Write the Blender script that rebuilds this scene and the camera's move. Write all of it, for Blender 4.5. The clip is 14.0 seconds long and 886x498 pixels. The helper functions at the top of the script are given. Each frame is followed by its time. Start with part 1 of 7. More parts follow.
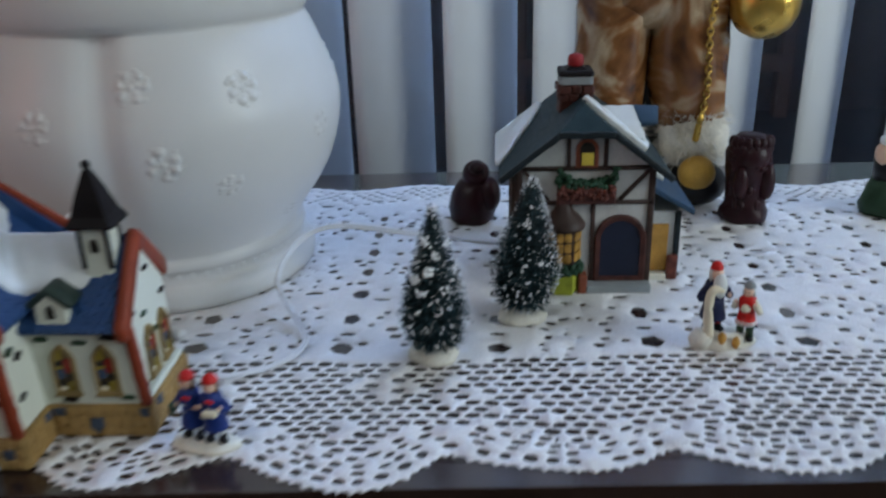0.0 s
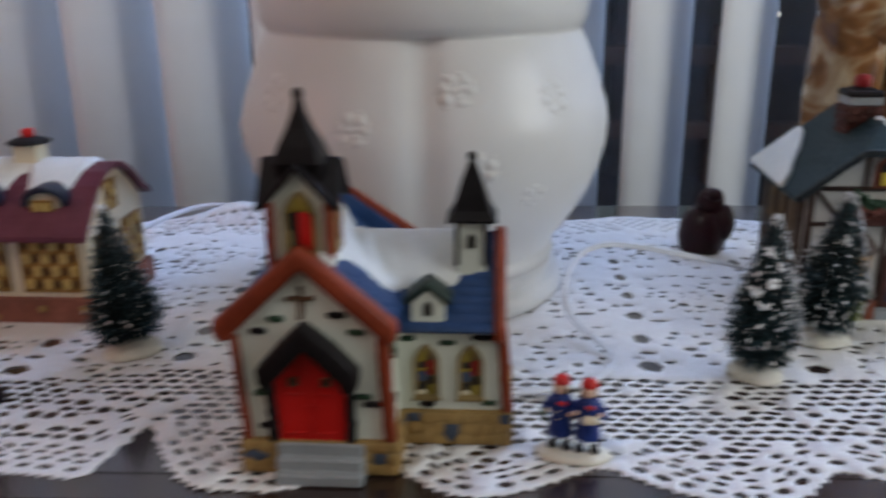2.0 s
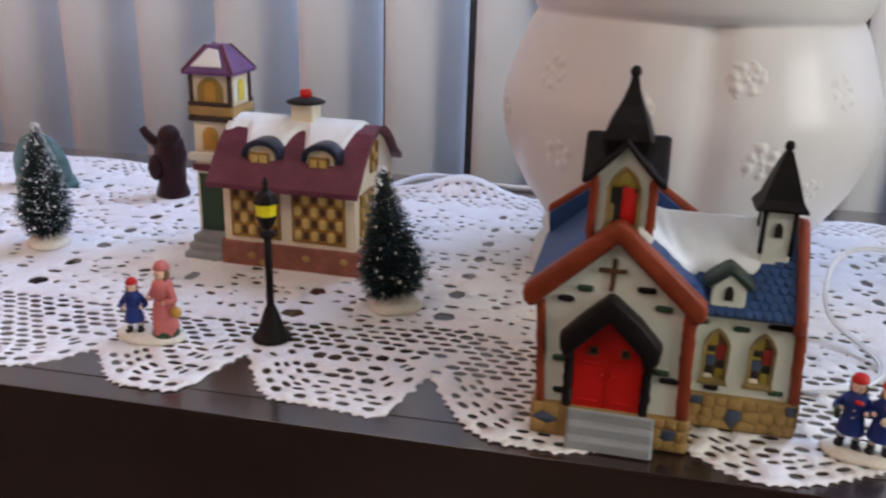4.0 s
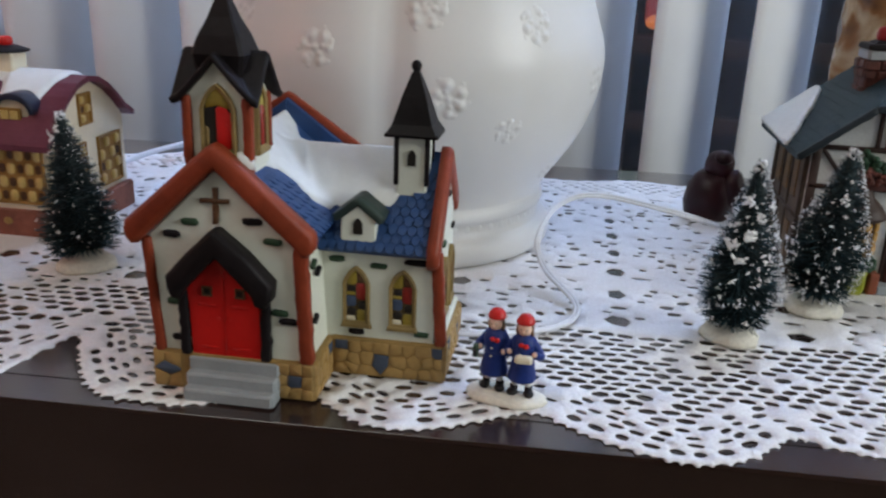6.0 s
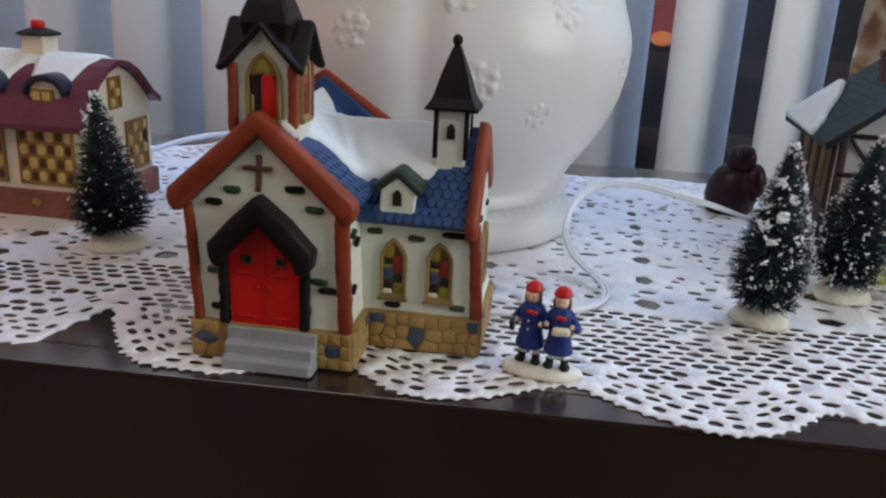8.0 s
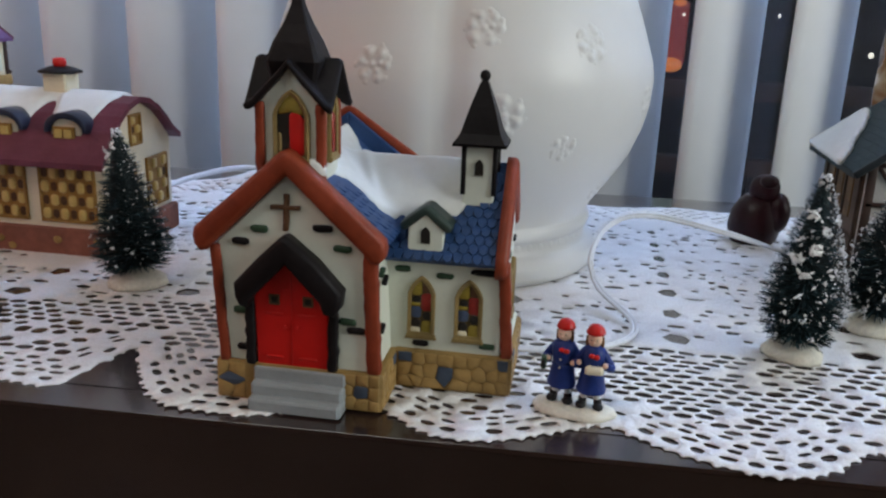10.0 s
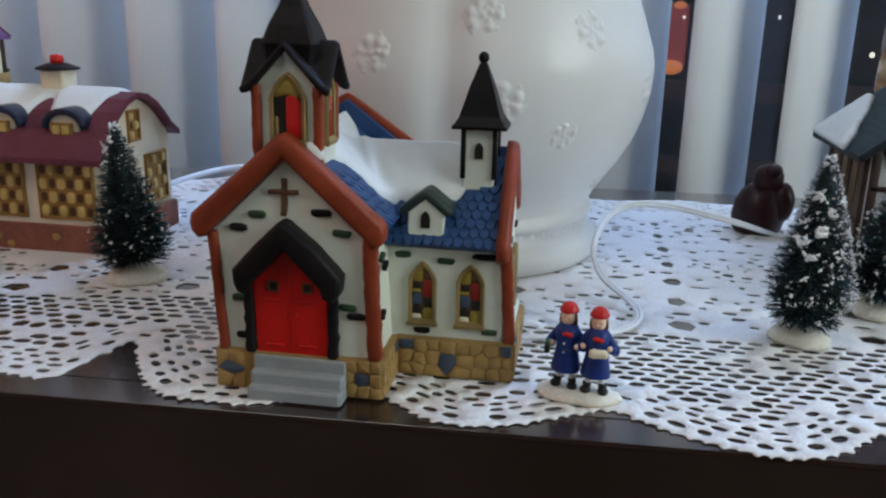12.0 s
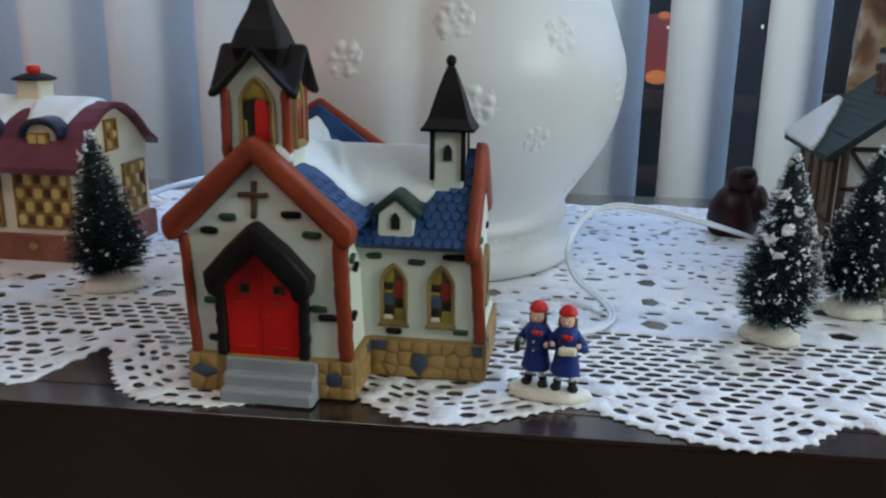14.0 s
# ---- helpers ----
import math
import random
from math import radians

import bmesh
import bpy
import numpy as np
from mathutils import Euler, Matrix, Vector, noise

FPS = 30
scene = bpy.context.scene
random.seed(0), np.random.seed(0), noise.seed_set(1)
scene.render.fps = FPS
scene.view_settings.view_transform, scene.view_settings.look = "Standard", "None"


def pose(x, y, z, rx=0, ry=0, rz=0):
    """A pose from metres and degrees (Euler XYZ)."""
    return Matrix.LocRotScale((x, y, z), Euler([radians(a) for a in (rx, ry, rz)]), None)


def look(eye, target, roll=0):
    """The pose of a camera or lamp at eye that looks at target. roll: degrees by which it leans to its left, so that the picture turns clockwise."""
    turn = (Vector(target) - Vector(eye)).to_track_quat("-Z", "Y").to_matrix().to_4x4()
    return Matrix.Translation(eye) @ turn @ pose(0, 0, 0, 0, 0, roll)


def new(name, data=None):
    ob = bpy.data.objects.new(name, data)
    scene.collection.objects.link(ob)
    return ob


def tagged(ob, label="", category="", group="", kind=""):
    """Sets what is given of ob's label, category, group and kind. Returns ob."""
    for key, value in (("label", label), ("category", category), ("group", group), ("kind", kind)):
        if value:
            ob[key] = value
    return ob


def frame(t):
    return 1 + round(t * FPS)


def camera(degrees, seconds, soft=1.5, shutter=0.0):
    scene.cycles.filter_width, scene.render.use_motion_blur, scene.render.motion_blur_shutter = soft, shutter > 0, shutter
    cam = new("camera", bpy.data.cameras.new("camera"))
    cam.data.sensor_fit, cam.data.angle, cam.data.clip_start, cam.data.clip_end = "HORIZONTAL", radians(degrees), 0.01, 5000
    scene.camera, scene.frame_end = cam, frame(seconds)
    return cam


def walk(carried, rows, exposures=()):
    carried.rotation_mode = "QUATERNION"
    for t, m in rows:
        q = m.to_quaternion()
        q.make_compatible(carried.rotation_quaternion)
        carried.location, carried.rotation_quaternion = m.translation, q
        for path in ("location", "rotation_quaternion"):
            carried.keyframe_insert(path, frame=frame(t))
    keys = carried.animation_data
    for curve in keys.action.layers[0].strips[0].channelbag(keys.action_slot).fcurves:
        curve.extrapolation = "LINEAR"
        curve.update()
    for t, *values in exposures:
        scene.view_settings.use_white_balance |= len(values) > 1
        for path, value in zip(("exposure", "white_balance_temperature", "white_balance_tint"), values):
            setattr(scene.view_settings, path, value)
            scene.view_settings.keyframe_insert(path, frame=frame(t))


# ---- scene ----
cam = camera(55.4, 14.0, 2.3, 0.5)
PATH = [
    (0, (0.068, 0.101, 0.217), (-0.039, 1.94, -0.561), -1.8),
    (0.5, (0.094, 0.163, 0.204), (-0.03, 2.013, -0.545), -1.5),
    (1, (0.034, 0.128, 0.202), (-0.059, 1.99, -0.522), -1.8),
    (1.5, (-0.015, 0.13, 0.196), (-0.095, 2.001, -0.505), -1.1),
    (2, (-0.085, 0.096, 0.191), (-0.212, 1.987, -0.447), -0.6),
    (2.2, (-0.121, 0.085, 0.197), (-0.307, 1.957, -0.484), 0.5),
    (3.25, (-0.18, 0.072, 0.192), (-0.6, 1.905, -0.485), 1.5),
    (4.3, (-0.132, 0.079, 0.183), (-0.541, 1.918, -0.489), 2.0),
    (4.5, (-0.114, 0.085, 0.177), (-0.507, 1.925, -0.501), 1.8),
    (5, (-0.069, 0.097, 0.173), (-0.424, 1.942, -0.512), 1.4),
    (5.5, (-0.054, 0.105, 0.165), (-0.363, 1.959, -0.519), 1.7),
    (6, (-0.04, 0.115, 0.16), (-0.3, 1.982, -0.51), 2.2),
    (6.5, (-0.033, 0.119, 0.155), (-0.269, 1.989, -0.514), 2.4),
    (7, (-0.019, 0.125, 0.152), (-0.256, 1.995, -0.517), 2.3),
    (7.5, (-0.028, 0.114, 0.15), (-0.282, 1.988, -0.5), 2.2),
    (8, (-0.052, 0.106, 0.145), (-0.317, 1.984, -0.49), 2.9),
    (8.2, (-0.053, 0.106, 0.148), (-0.321, 1.986, -0.479), 3.0),
    (10.5, (-0.061, 0.111, 0.146), (-0.361, 2.004, -0.426), 1.9),
    (11, (-0.061, 0.11, 0.143), (-0.368, 2.002, -0.429), 1.8),
    (11.5, (-0.06, 0.111, 0.138), (-0.368, 2.004, -0.429), 1.5),
    (12, (-0.059, 0.112, 0.138), (-0.361, 2.008, -0.421), 1.3),
    (12.5, (-0.049, 0.118, 0.138), (-0.346, 2.018, -0.412), 1.2),
    (13, (-0.041, 0.126, 0.135), (-0.321, 2.033, -0.4), 1.0),
    (13.5, (-0.044, 0.122, 0.133), (-0.323, 2.031, -0.396), 0.8),
    (14, (-0.051, 0.109, 0.135), (-0.332, 2.017, -0.396), 0.8),
]

walk(cam, [(t, look(eye, target, roll)) for t, eye, target, roll in PATH], [(0.0, -0.56, 6200, 4), (1.5, -0.52, 6400, 8), (2.2, -0.28, 7000, 11), (3.2, 0.0, 7400, 14), (4.5, 0.05, 7450, 14), (5.0, -0.04, 7050, 10), (6.5, -0.08, 6900, 9), (8.2, -0.12, 7000, 9), (11.0, -0.15, 6700, 5), (14.0, -0.17, 6400, 0)])

# ---- light ----
world = bpy.data.worlds.new("dusk")
scene.world = world
world.use_nodes = True
wn = world.node_tree.nodes
sky = wn.new("ShaderNodeTexSky")
sky.sky_type = 'NISHITA'
sky.sun_disc = False
sky.sun_elevation = radians(4)
sky.sun_rotation = radians(200)
world.node_tree.links.new(sky.outputs[0], wn["Background"].inputs[0])
wn["Background"].inputs[1].default_value = 0.12


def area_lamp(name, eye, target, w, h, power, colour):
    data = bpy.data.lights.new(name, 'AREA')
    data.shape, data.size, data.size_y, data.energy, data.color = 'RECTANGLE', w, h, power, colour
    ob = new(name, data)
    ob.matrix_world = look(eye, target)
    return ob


# Assumed fill from above and in front, added without any fixture in the room.
area_lamp("room_fill_light", (-0.55, -0.45, 1.58), (-0.2, 0.6, 0.0), 0.8, 0.8, 8.0, (0.96, 0.96, 0.96))
area_lamp("side_window_light", (1.95, -0.15, 0.78), (0.1, 0.8, 0.05), 1.0, 1.0, 33.0, (0.88, 0.95, 1.0))
area_lamp("back_window_light", (-0.1, 1.35, 1.5), (-0.1, 0.8, 0.2), 2.2, 0.7, 86.0, (0.39, 0.57, 1.0))
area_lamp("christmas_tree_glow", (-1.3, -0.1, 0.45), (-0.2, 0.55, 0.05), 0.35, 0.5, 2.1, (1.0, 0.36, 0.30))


# ---- materials ----
def material(name, colour, rough=0.45, vary=0.12, scale=70.0, bump=0.12, bump_scale=900.0, metal=0.0, coat=0.0,
             second=None, random_tint=0.0, subsurface=0.0, grain=0.35, gloss=0.25):
    m = bpy.data.materials.new(name)
    m.use_nodes = True
    nt = m.node_tree
    n, l = nt.nodes, nt.links
    b = n["Principled BSDF"]
    co = n.new("ShaderNodeTexCoord")
    big = n.new("ShaderNodeTexNoise")
    big.inputs["Scale"].default_value, big.inputs["Detail"].default_value = scale, 5.0
    fine = n.new("ShaderNodeTexNoise")
    fine.inputs["Scale"].default_value, fine.inputs["Detail"].default_value = bump_scale, 3.0
    l.new(co.outputs["Object"], big.inputs["Vector"])
    l.new(co.outputs["Object"], fine.inputs["Vector"])
    ramp = n.new("ShaderNodeValToRGB")
    ramp.color_ramp.elements[0].position, ramp.color_ramp.elements[1].position = 0.32, 0.68
    c2 = second if second else [min(1.0, c * (1 + vary)) for c in colour]
    c1 = colour if second else [c * (1 - vary) for c in colour]
    ramp.color_ramp.elements[0].color = (*c1, 1)
    ramp.color_ramp.elements[1].color = (*c2, 1)
    l.new(big.outputs["Fac"], ramp.inputs[0])
    mix = n.new("ShaderNodeMix")
    mix.data_type, mix.blend_type = 'RGBA', 'MULTIPLY'
    mix.inputs[0].default_value = grain
    l.new(ramp.outputs[0], mix.inputs[6])
    l.new(fine.outputs["Fac"], mix.inputs[7])
    out = mix.outputs[2]
    gain = n.new("ShaderNodeHueSaturation")
    gain.inputs["Value"].default_value = 1.0 / (1.0 - grain / 2)
    l.new(out, gain.inputs["Color"])
    out = gain.outputs[0]
    if random_tint:
        info = n.new("ShaderNodeObjectInfo")
        mr = n.new("ShaderNodeMapRange")
        mr.inputs[3].default_value, mr.inputs[4].default_value = 1 - random_tint, 1 + random_tint
        l.new(info.outputs["Random"], mr.inputs[0])
        hs = n.new("ShaderNodeHueSaturation")
        l.new(mr.outputs[0], hs.inputs["Value"])
        l.new(out, hs.inputs["Color"])
        out = hs.outputs[0]
    l.new(out, b.inputs["Base Color"])
    rr = n.new("ShaderNodeMapRange")
    rr.inputs[3].default_value, rr.inputs[4].default_value = max(0.02, rough - 0.08), min(1.0, rough + 0.08)
    l.new(big.outputs["Fac"], rr.inputs[0])
    l.new(rr.outputs[0], b.inputs["Roughness"])
    b.inputs["Metallic"].default_value = metal
    b.inputs["Specular IOR Level"].default_value = gloss
    b.inputs["Coat Weight"].default_value = coat
    b.inputs["Coat Roughness"].default_value = 0.12
    if subsurface:
        b.inputs["Subsurface Weight"].default_value = subsurface
        b.inputs["Subsurface Radius"].default_value = (0.004, 0.003, 0.002)
    if bump:
        bp = n.new("ShaderNodeBump")
        bp.inputs["Strength"].default_value, bp.inputs["Distance"].default_value = bump, 0.0006
        l.new(fine.outputs["Fac"], bp.inputs["Height"])
        l.new(bp.outputs[0], b.inputs["Normal"])
    return m


def striped(name, colour, second, scale, axis, rough=0.5, strength=0.5, profile='SAW', bands=True):
    """Paint over rows of pressed relief: the rows run across the axis."""
    m = material(name, colour, rough, second=second, scale=90.0, gloss=0.2)
    n, l = m.node_tree.nodes, m.node_tree.links
    w = n.new("ShaderNodeTexWave")
    w.wave_type, w.bands_direction, w.wave_profile = 'BANDS', axis, profile
    w.inputs["Scale"].default_value, w.inputs["Distortion"].default_value = scale, 0.6
    co = n.new("ShaderNodeTexCoord")
    l.new(co.outputs["Object"], w.inputs["Vector"])
    bp = n.new("ShaderNodeBump")
    bp.inputs["Strength"].default_value, bp.inputs["Distance"].default_value = strength, 0.0006
    l.new(w.outputs["Fac"], bp.inputs["Height"])
    l.new(bp.outputs[0], n["Principled BSDF"].inputs["Normal"])
    return m


cream = material("cream paint", (0.70, 0.72, 0.62), 0.40, 0.03, scale=55.0, bump=0.05, bump_scale=420, coat=0.15, grain=0.10)
cream_warm = material("warm cream paint", (0.72, 0.65, 0.48), 0.42, 0.05, bump=0.05, coat=0.15, grain=0.15)
white_wall = material("white wall paint", (0.54, 0.54, 0.51), 0.5, 0.1)
snow_paint = material("snow white paint", (0.68, 0.69, 0.67), 0.5, 0.03, bump=0.06, bump_scale=300, grain=0.12)
terracotta = material("rust orange paint", (0.235, 0.042, 0.018), 0.45, 0.16, bump=0.25, bump_scale=350)
roof_blue = material("blue roof paint", (0.022, 0.058, 0.155), 0.45, 0.18, random_tint=0.08)
black_paint = material("black brown paint", (0.010, 0.008, 0.009), 0.5, 0.25, bump=0.3, bump_scale=400, gloss=0.16)
green_paint = material("dark green paint", (0.028, 0.062, 0.034), 0.45, 0.2)
red_paint = material("red paint", (0.52, 0.012, 0.010), 0.36, 0.08, coat=0.25, grain=0.15)
gold_paint = material("gold brown paint", (0.27, 0.18, 0.05), 0.4, 0.2)
yellow_paint = material("yellow paint", (0.62, 0.48, 0.07), 0.35, 0.15)
stone_tan = material("tan stone paint", (0.34, 0.21, 0.075), 0.5, 0.16, random_tint=0.07, bump=0.3, bump_scale=500)
cross_brown = material("dark brown cross paint", (0.105, 0.052, 0.026), 0.45, 0.3)
mortar = material("mortar brown paint", (0.29, 0.18, 0.062), 0.55, 0.2)
stone_blue = material("blue grey stone paint", (0.055, 0.072, 0.105), 0.5, 0.25)
step_grey = material("grey step paint", (0.27, 0.295, 0.305), 0.5, 0.10, grain=0.18)
navy = material("navy paint", (0.012, 0.016, 0.034), 0.4, 0.2)
glass_dark = material("dark opening", (0.02, 0.017, 0.014), 0.4, 0.2)
coat_blue = material("blue coat paint", (0.013, 0.032, 0.165), 0.4, 0.2)
skin = material("doll face paint", (0.78, 0.53, 0.39), 0.45, 0.06)
hair = material("brown hair paint", (0.20, 0.10, 0.045), 0.5, 0.2)
shoe_black = material("black shoe paint", (0.012, 0.012, 0.014), 0.35, 0.2)
pink_dress = material("rose dress paint", (0.56, 0.16, 0.15), 0.45, 0.12)
ochre = material("ochre paint", (0.45, 0.24, 0.05), 0.45, 0.2)
burgundy = material("burgundy wax", (0.021, 0.0030, 0.0056), 0.40, 0.3, coat=0.06, bump=0.45, bump_scale=230)
burgundy_roof = striped("burgundy shingle paint", (0.108, 0.026, 0.042), (0.145, 0.038, 0.060), 120, 'Z', 0.42, 0.35)
purple_roof = material("purple roof paint", (0.13, 0.06, 0.16), 0.42, 0.2)
brick_red = material("red brick paint", (0.25, 0.075, 0.042), 0.5, 0.2, bump=0.3, bump_scale=300)
slate = striped("dark slate paint", (0.014, 0.031, 0.037), (0.022, 0.043, 0.050), 95, 'Z', 0.5, 1.0)
timber = material("dark timber paint", (0.045, 0.027, 0.022), 0.5, 0.25)
porcelain = material("white glazed ceramic", (0.67, 0.665, 0.65), 0.32, 0.015, scale=9.0, bump=0.0, bump_scale=60, coat=0.09, grain=0.05, gloss=0.22)
porcelain.node_tree.nodes["Principled BSDF"].inputs["Coat Roughness"].default_value = 0.06
cord_white = material("white cord plastic", (0.72, 0.73, 0.75), 0.4, 0.05)
needle = material("dark green bristle", (0.011, 0.024, 0.028), 0.6, 0.4, bump=0)
needle_blue = material("frosted green bristle", (0.046, 0.096, 0.118), 0.6, 0.35, bump=0)
flock = material("white flocking", (0.82, 0.83, 0.84), 0.8, 0.04, bump=0.5, bump_scale=700)
flock_base = material("cream flocked base", (0.72, 0.69, 0.60), 0.8, 0.08, bump=0.8, bump_scale=600)
gold_metal = material("gold metal", (0.62, 0.40, 0.09), 0.28, 0.2, metal=0.85, bump=0.4, bump_scale=160)
fur = material("white fur", (0.78, 0.74, 0.65), 0.9, 0.15, bump=1.0, bump_scale=380)
marbled = material("brown marbled glaze", (0.12, 0.046, 0.015), 0.25, scale=15.0, second=(0.52, 0.38, 0.23), coat=0.3, bump=0.05, gloss=0.4)
slat_white = material("white vinyl slat", (0.86, 0.86, 0.85), 0.5, 0.02, scale=6.0, bump=0.0, bump_scale=40, grain=0.06, gloss=0.4)
wall_paint = material("wall paint", (0.62, 0.60, 0.56), 0.8, 0.05, scale=3.0, bump=0.1, bump_scale=250)
floor_wood = material("dark floor wood", (0.09, 0.045, 0.025), 0.45, 0.3, scale=4.0, bump=0.1, bump_scale=120)
frame_white = material("window frame paint", (0.70, 0.70, 0.69), 0.5, 0.04)
garden = material("dark garden", (0.030, 0.020, 0.016), 0.9, 0.5, scale=2.0)
cloth = material("white crochet cotton", (0.765, 0.755, 0.755), 0.85, 0.025, scale=45.0, bump=0.9, bump_scale=820)

dormer_green = material("grey green roof paint", (0.028, 0.045, 0.038), 0.5, 0.25)
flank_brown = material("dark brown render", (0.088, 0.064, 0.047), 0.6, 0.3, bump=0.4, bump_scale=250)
# dark polished wood with long grain along x
wood = material("dark polished wood", (0.024, 0.0150, 0.0142), 0.22, coat=1.0, second=(0.040, 0.0250, 0.0235), bump=0.03, bump_scale=300, gloss=0.7)
wm = wood.node_tree.nodes.new("ShaderNodeMapping")
wm.inputs["Scale"].default_value = (0.07, 1.0, 1.0)
for nd in wood.node_tree.nodes:
    if nd.type == 'TEX_NOISE':
        src_co = nd.inputs["Vector"].links[0].from_socket
        wood.node_tree.links.new(src_co, wm.inputs["Vector"])
for nd in wood.node_tree.nodes:
    if nd.type == 'TEX_NOISE':
        wood.node_tree.links.new(wm.outputs[0], nd.inputs["Vector"])

lacquer = material("polished dark lacquer", (0.019, 0.0130, 0.0120), 0.24, 0.35, scale=9.0, coat=1.0, bump=0.02, bump_scale=60, gloss=0.6)
lb = lacquer.node_tree.nodes["Principled BSDF"]
lb.inputs["Coat Roughness"].default_value, lb.inputs["Coat IOR"].default_value = 0.10, 1.6

nosing = material("polished dark edge lacquer", (0.030, 0.0165, 0.0145), 0.24, 0.3, scale=14.0, coat=0.8, bump=0.02, bump_scale=80, gloss=0.6)
nb = nosing.node_tree.nodes["Principled BSDF"]
nb.inputs["Coat Roughness"].default_value, nb.inputs["Coat IOR"].default_value = 0.12, 1.55

# slats let a little light through
tn = slat_white.node_tree
tl = tn.nodes.new("ShaderNodeBsdfTranslucent")
tl.inputs[0].default_value = (0.75, 0.76, 0.78, 1)
ms = tn.nodes.new("ShaderNodeMixShader")
ms.inputs[0].default_value = 0.06
tn.links.new(tn.nodes["Principled BSDF"].outputs[0], ms.inputs[1])
tn.links.new(tl.outputs[0], ms.inputs[2])
tn.links.new(ms.outputs[0], tn.nodes["Material Output"].inputs[0])

window_tan = material("tan window frame paint", (0.225, 0.155, 0.060), 0.45, 0.25)
leading = material("brown window paint", (0.075, 0.048, 0.016), 0.45, 0.3)
pane_yellow = material("dull yellow glass paint", (0.27, 0.20, 0.035), 0.25, 0.2, coat=0.4)
pane_red = material("dull red glass paint", (0.24, 0.022, 0.016), 0.25, 0.2, coat=0.4)
pane_blue = material("dull blue glass paint", (0.05, 0.07, 0.12), 0.25, 0.2, coat=0.4)
mv = marbled.node_tree
for nd in mv.nodes:
    if nd.type == 'TEX_NOISE' and nd.inputs["Scale"].default_value < 100:
        nd.inputs["Distortion"].default_value, nd.inputs["Detail"].default_value = 2.6, 2.0
    if nd.type == 'VALTORGB':
        nd.color_ramp.elements[0].position, nd.color_ramp.elements[1].position = 0.36, 0.66
        mid = nd.color_ramp.elements.new(0.5)
        mid.color = (0.24, 0.10, 0.03, 1)
        lowest = nd.color_ramp.elements.new(0.24)
        lowest.color = (0.02, 0.012, 0.01, 1)
lamp_yellow = material("yellow lamp glass", (0.85, 0.75, 0.03), 0.3, 0.05)

pane_glass = bpy.data.materials.new("window glass")
pane_glass.use_nodes = True
pb = pane_glass.node_tree.nodes["Principled BSDF"]
pb.inputs["Base Color"].default_value = (0.95, 0.97, 1, 1)
pb.inputs["Roughness"].default_value, pb.inputs["Transmission Weight"].default_value = 0.02, 1.0

glow_orange = bpy.data.materials.new("orange street light")
glow_orange.use_nodes = True
gb = glow_orange.node_tree.nodes["Principled BSDF"]
gb.inputs["Base Color"].default_value = (0.6, 0.15, 0.04, 1)
gb.inputs["Emission Color"].default_value, gb.inputs["Emission Strength"].default_value = (1.0, 0.32, 0.1, 1), 0.38


glow_red = bpy.data.materials.new("dim red light")
glow_red.use_nodes = True
gr = glow_red.node_tree.nodes["Principled BSDF"]
gr.inputs["Base Color"].default_value = (0.3, 0.05, 0.04, 1)
gr.inputs["Emission Color"].default_value, gr.inputs["Emission Strength"].default_value = (1.0, 0.14, 0.08, 1), 0.09
glow_bulb = bpy.data.materials.new("warm bulb")
glow_bulb.use_nodes = True
gq = glow_bulb.node_tree.nodes["Principled BSDF"]
gq.inputs["Emission Color"].default_value, gq.inputs["Emission Strength"].default_value = (1.0, 0.65, 0.3, 1), 60.0
glow_white = bpy.data.materials.new("white street light")
glow_white.use_nodes = True
gw = glow_white.node_tree.nodes["Principled BSDF"]
gw.inputs["Emission Color"].default_value, gw.inputs["Emission Strength"].default_value = (1.0, 0.95, 0.8, 1), 1.1
fence_wood = material("brown fence wood", (0.085, 0.045, 0.03), 0.7, 0.3, scale=6.0, bump=0.1, bump_scale=60)

# ---- mesh helpers ----
def front(x=0.0, y=0.0, z=0.0):
    """Plane whose local x, y are world x, z and whose thickness comes towards -y."""
    return Matrix(((1, 0, 0, x), (0, 0, -1, y), (0, 1, 0, z), (0, 0, 0, 1)))


def side(x=0.0, y=0.0, z=0.0):
    """Plane whose local x, y are world y, z and whose thickness goes towards +x."""
    return Matrix(((0, 0, 1, x), (1, 0, 0, y), (0, 1, 0, z), (0, 0, 0, 1)))


def slope(origin, along, up):
    """Plane with local x along one vector and local y up the slope; thickness along the normal."""
    a, u = Vector(along).normalized(), Vector(up).normalized()
    n = a.cross(u).normalized()
    return Matrix(((a.x, u.x, n.x, origin[0]), (a.y, u.y, n.y, origin[1]), (a.z, u.z, n.z, origin[2]), (0, 0, 0, 1)))


def inset(poly, d):
    """A counter-clockwise polygon moved inwards by d."""
    out = []
    k = len(poly)
    for i in range(k):
        p0, p1, p2 = Vector(poly[i - 1]), Vector(poly[i]), Vector(poly[(i + 1) % k])
        e1, e2 = (p1 - p0), (p2 - p1)
        e1 = e1.normalized() if e1.length > 1e-9 else Vector((1, 0))
        e2 = e2.normalized() if e2.length > 1e-9 else e1
        n1, n2 = Vector((-e1.y, e1.x)), Vector((-e2.y, e2.x))
        b = n1 + n2
        b = b.normalized() if b.length > 1e-6 else n1
        c = max(0.45, b.dot(n1))
        out.append(tuple(p1 + b * (d / c)))
    return out


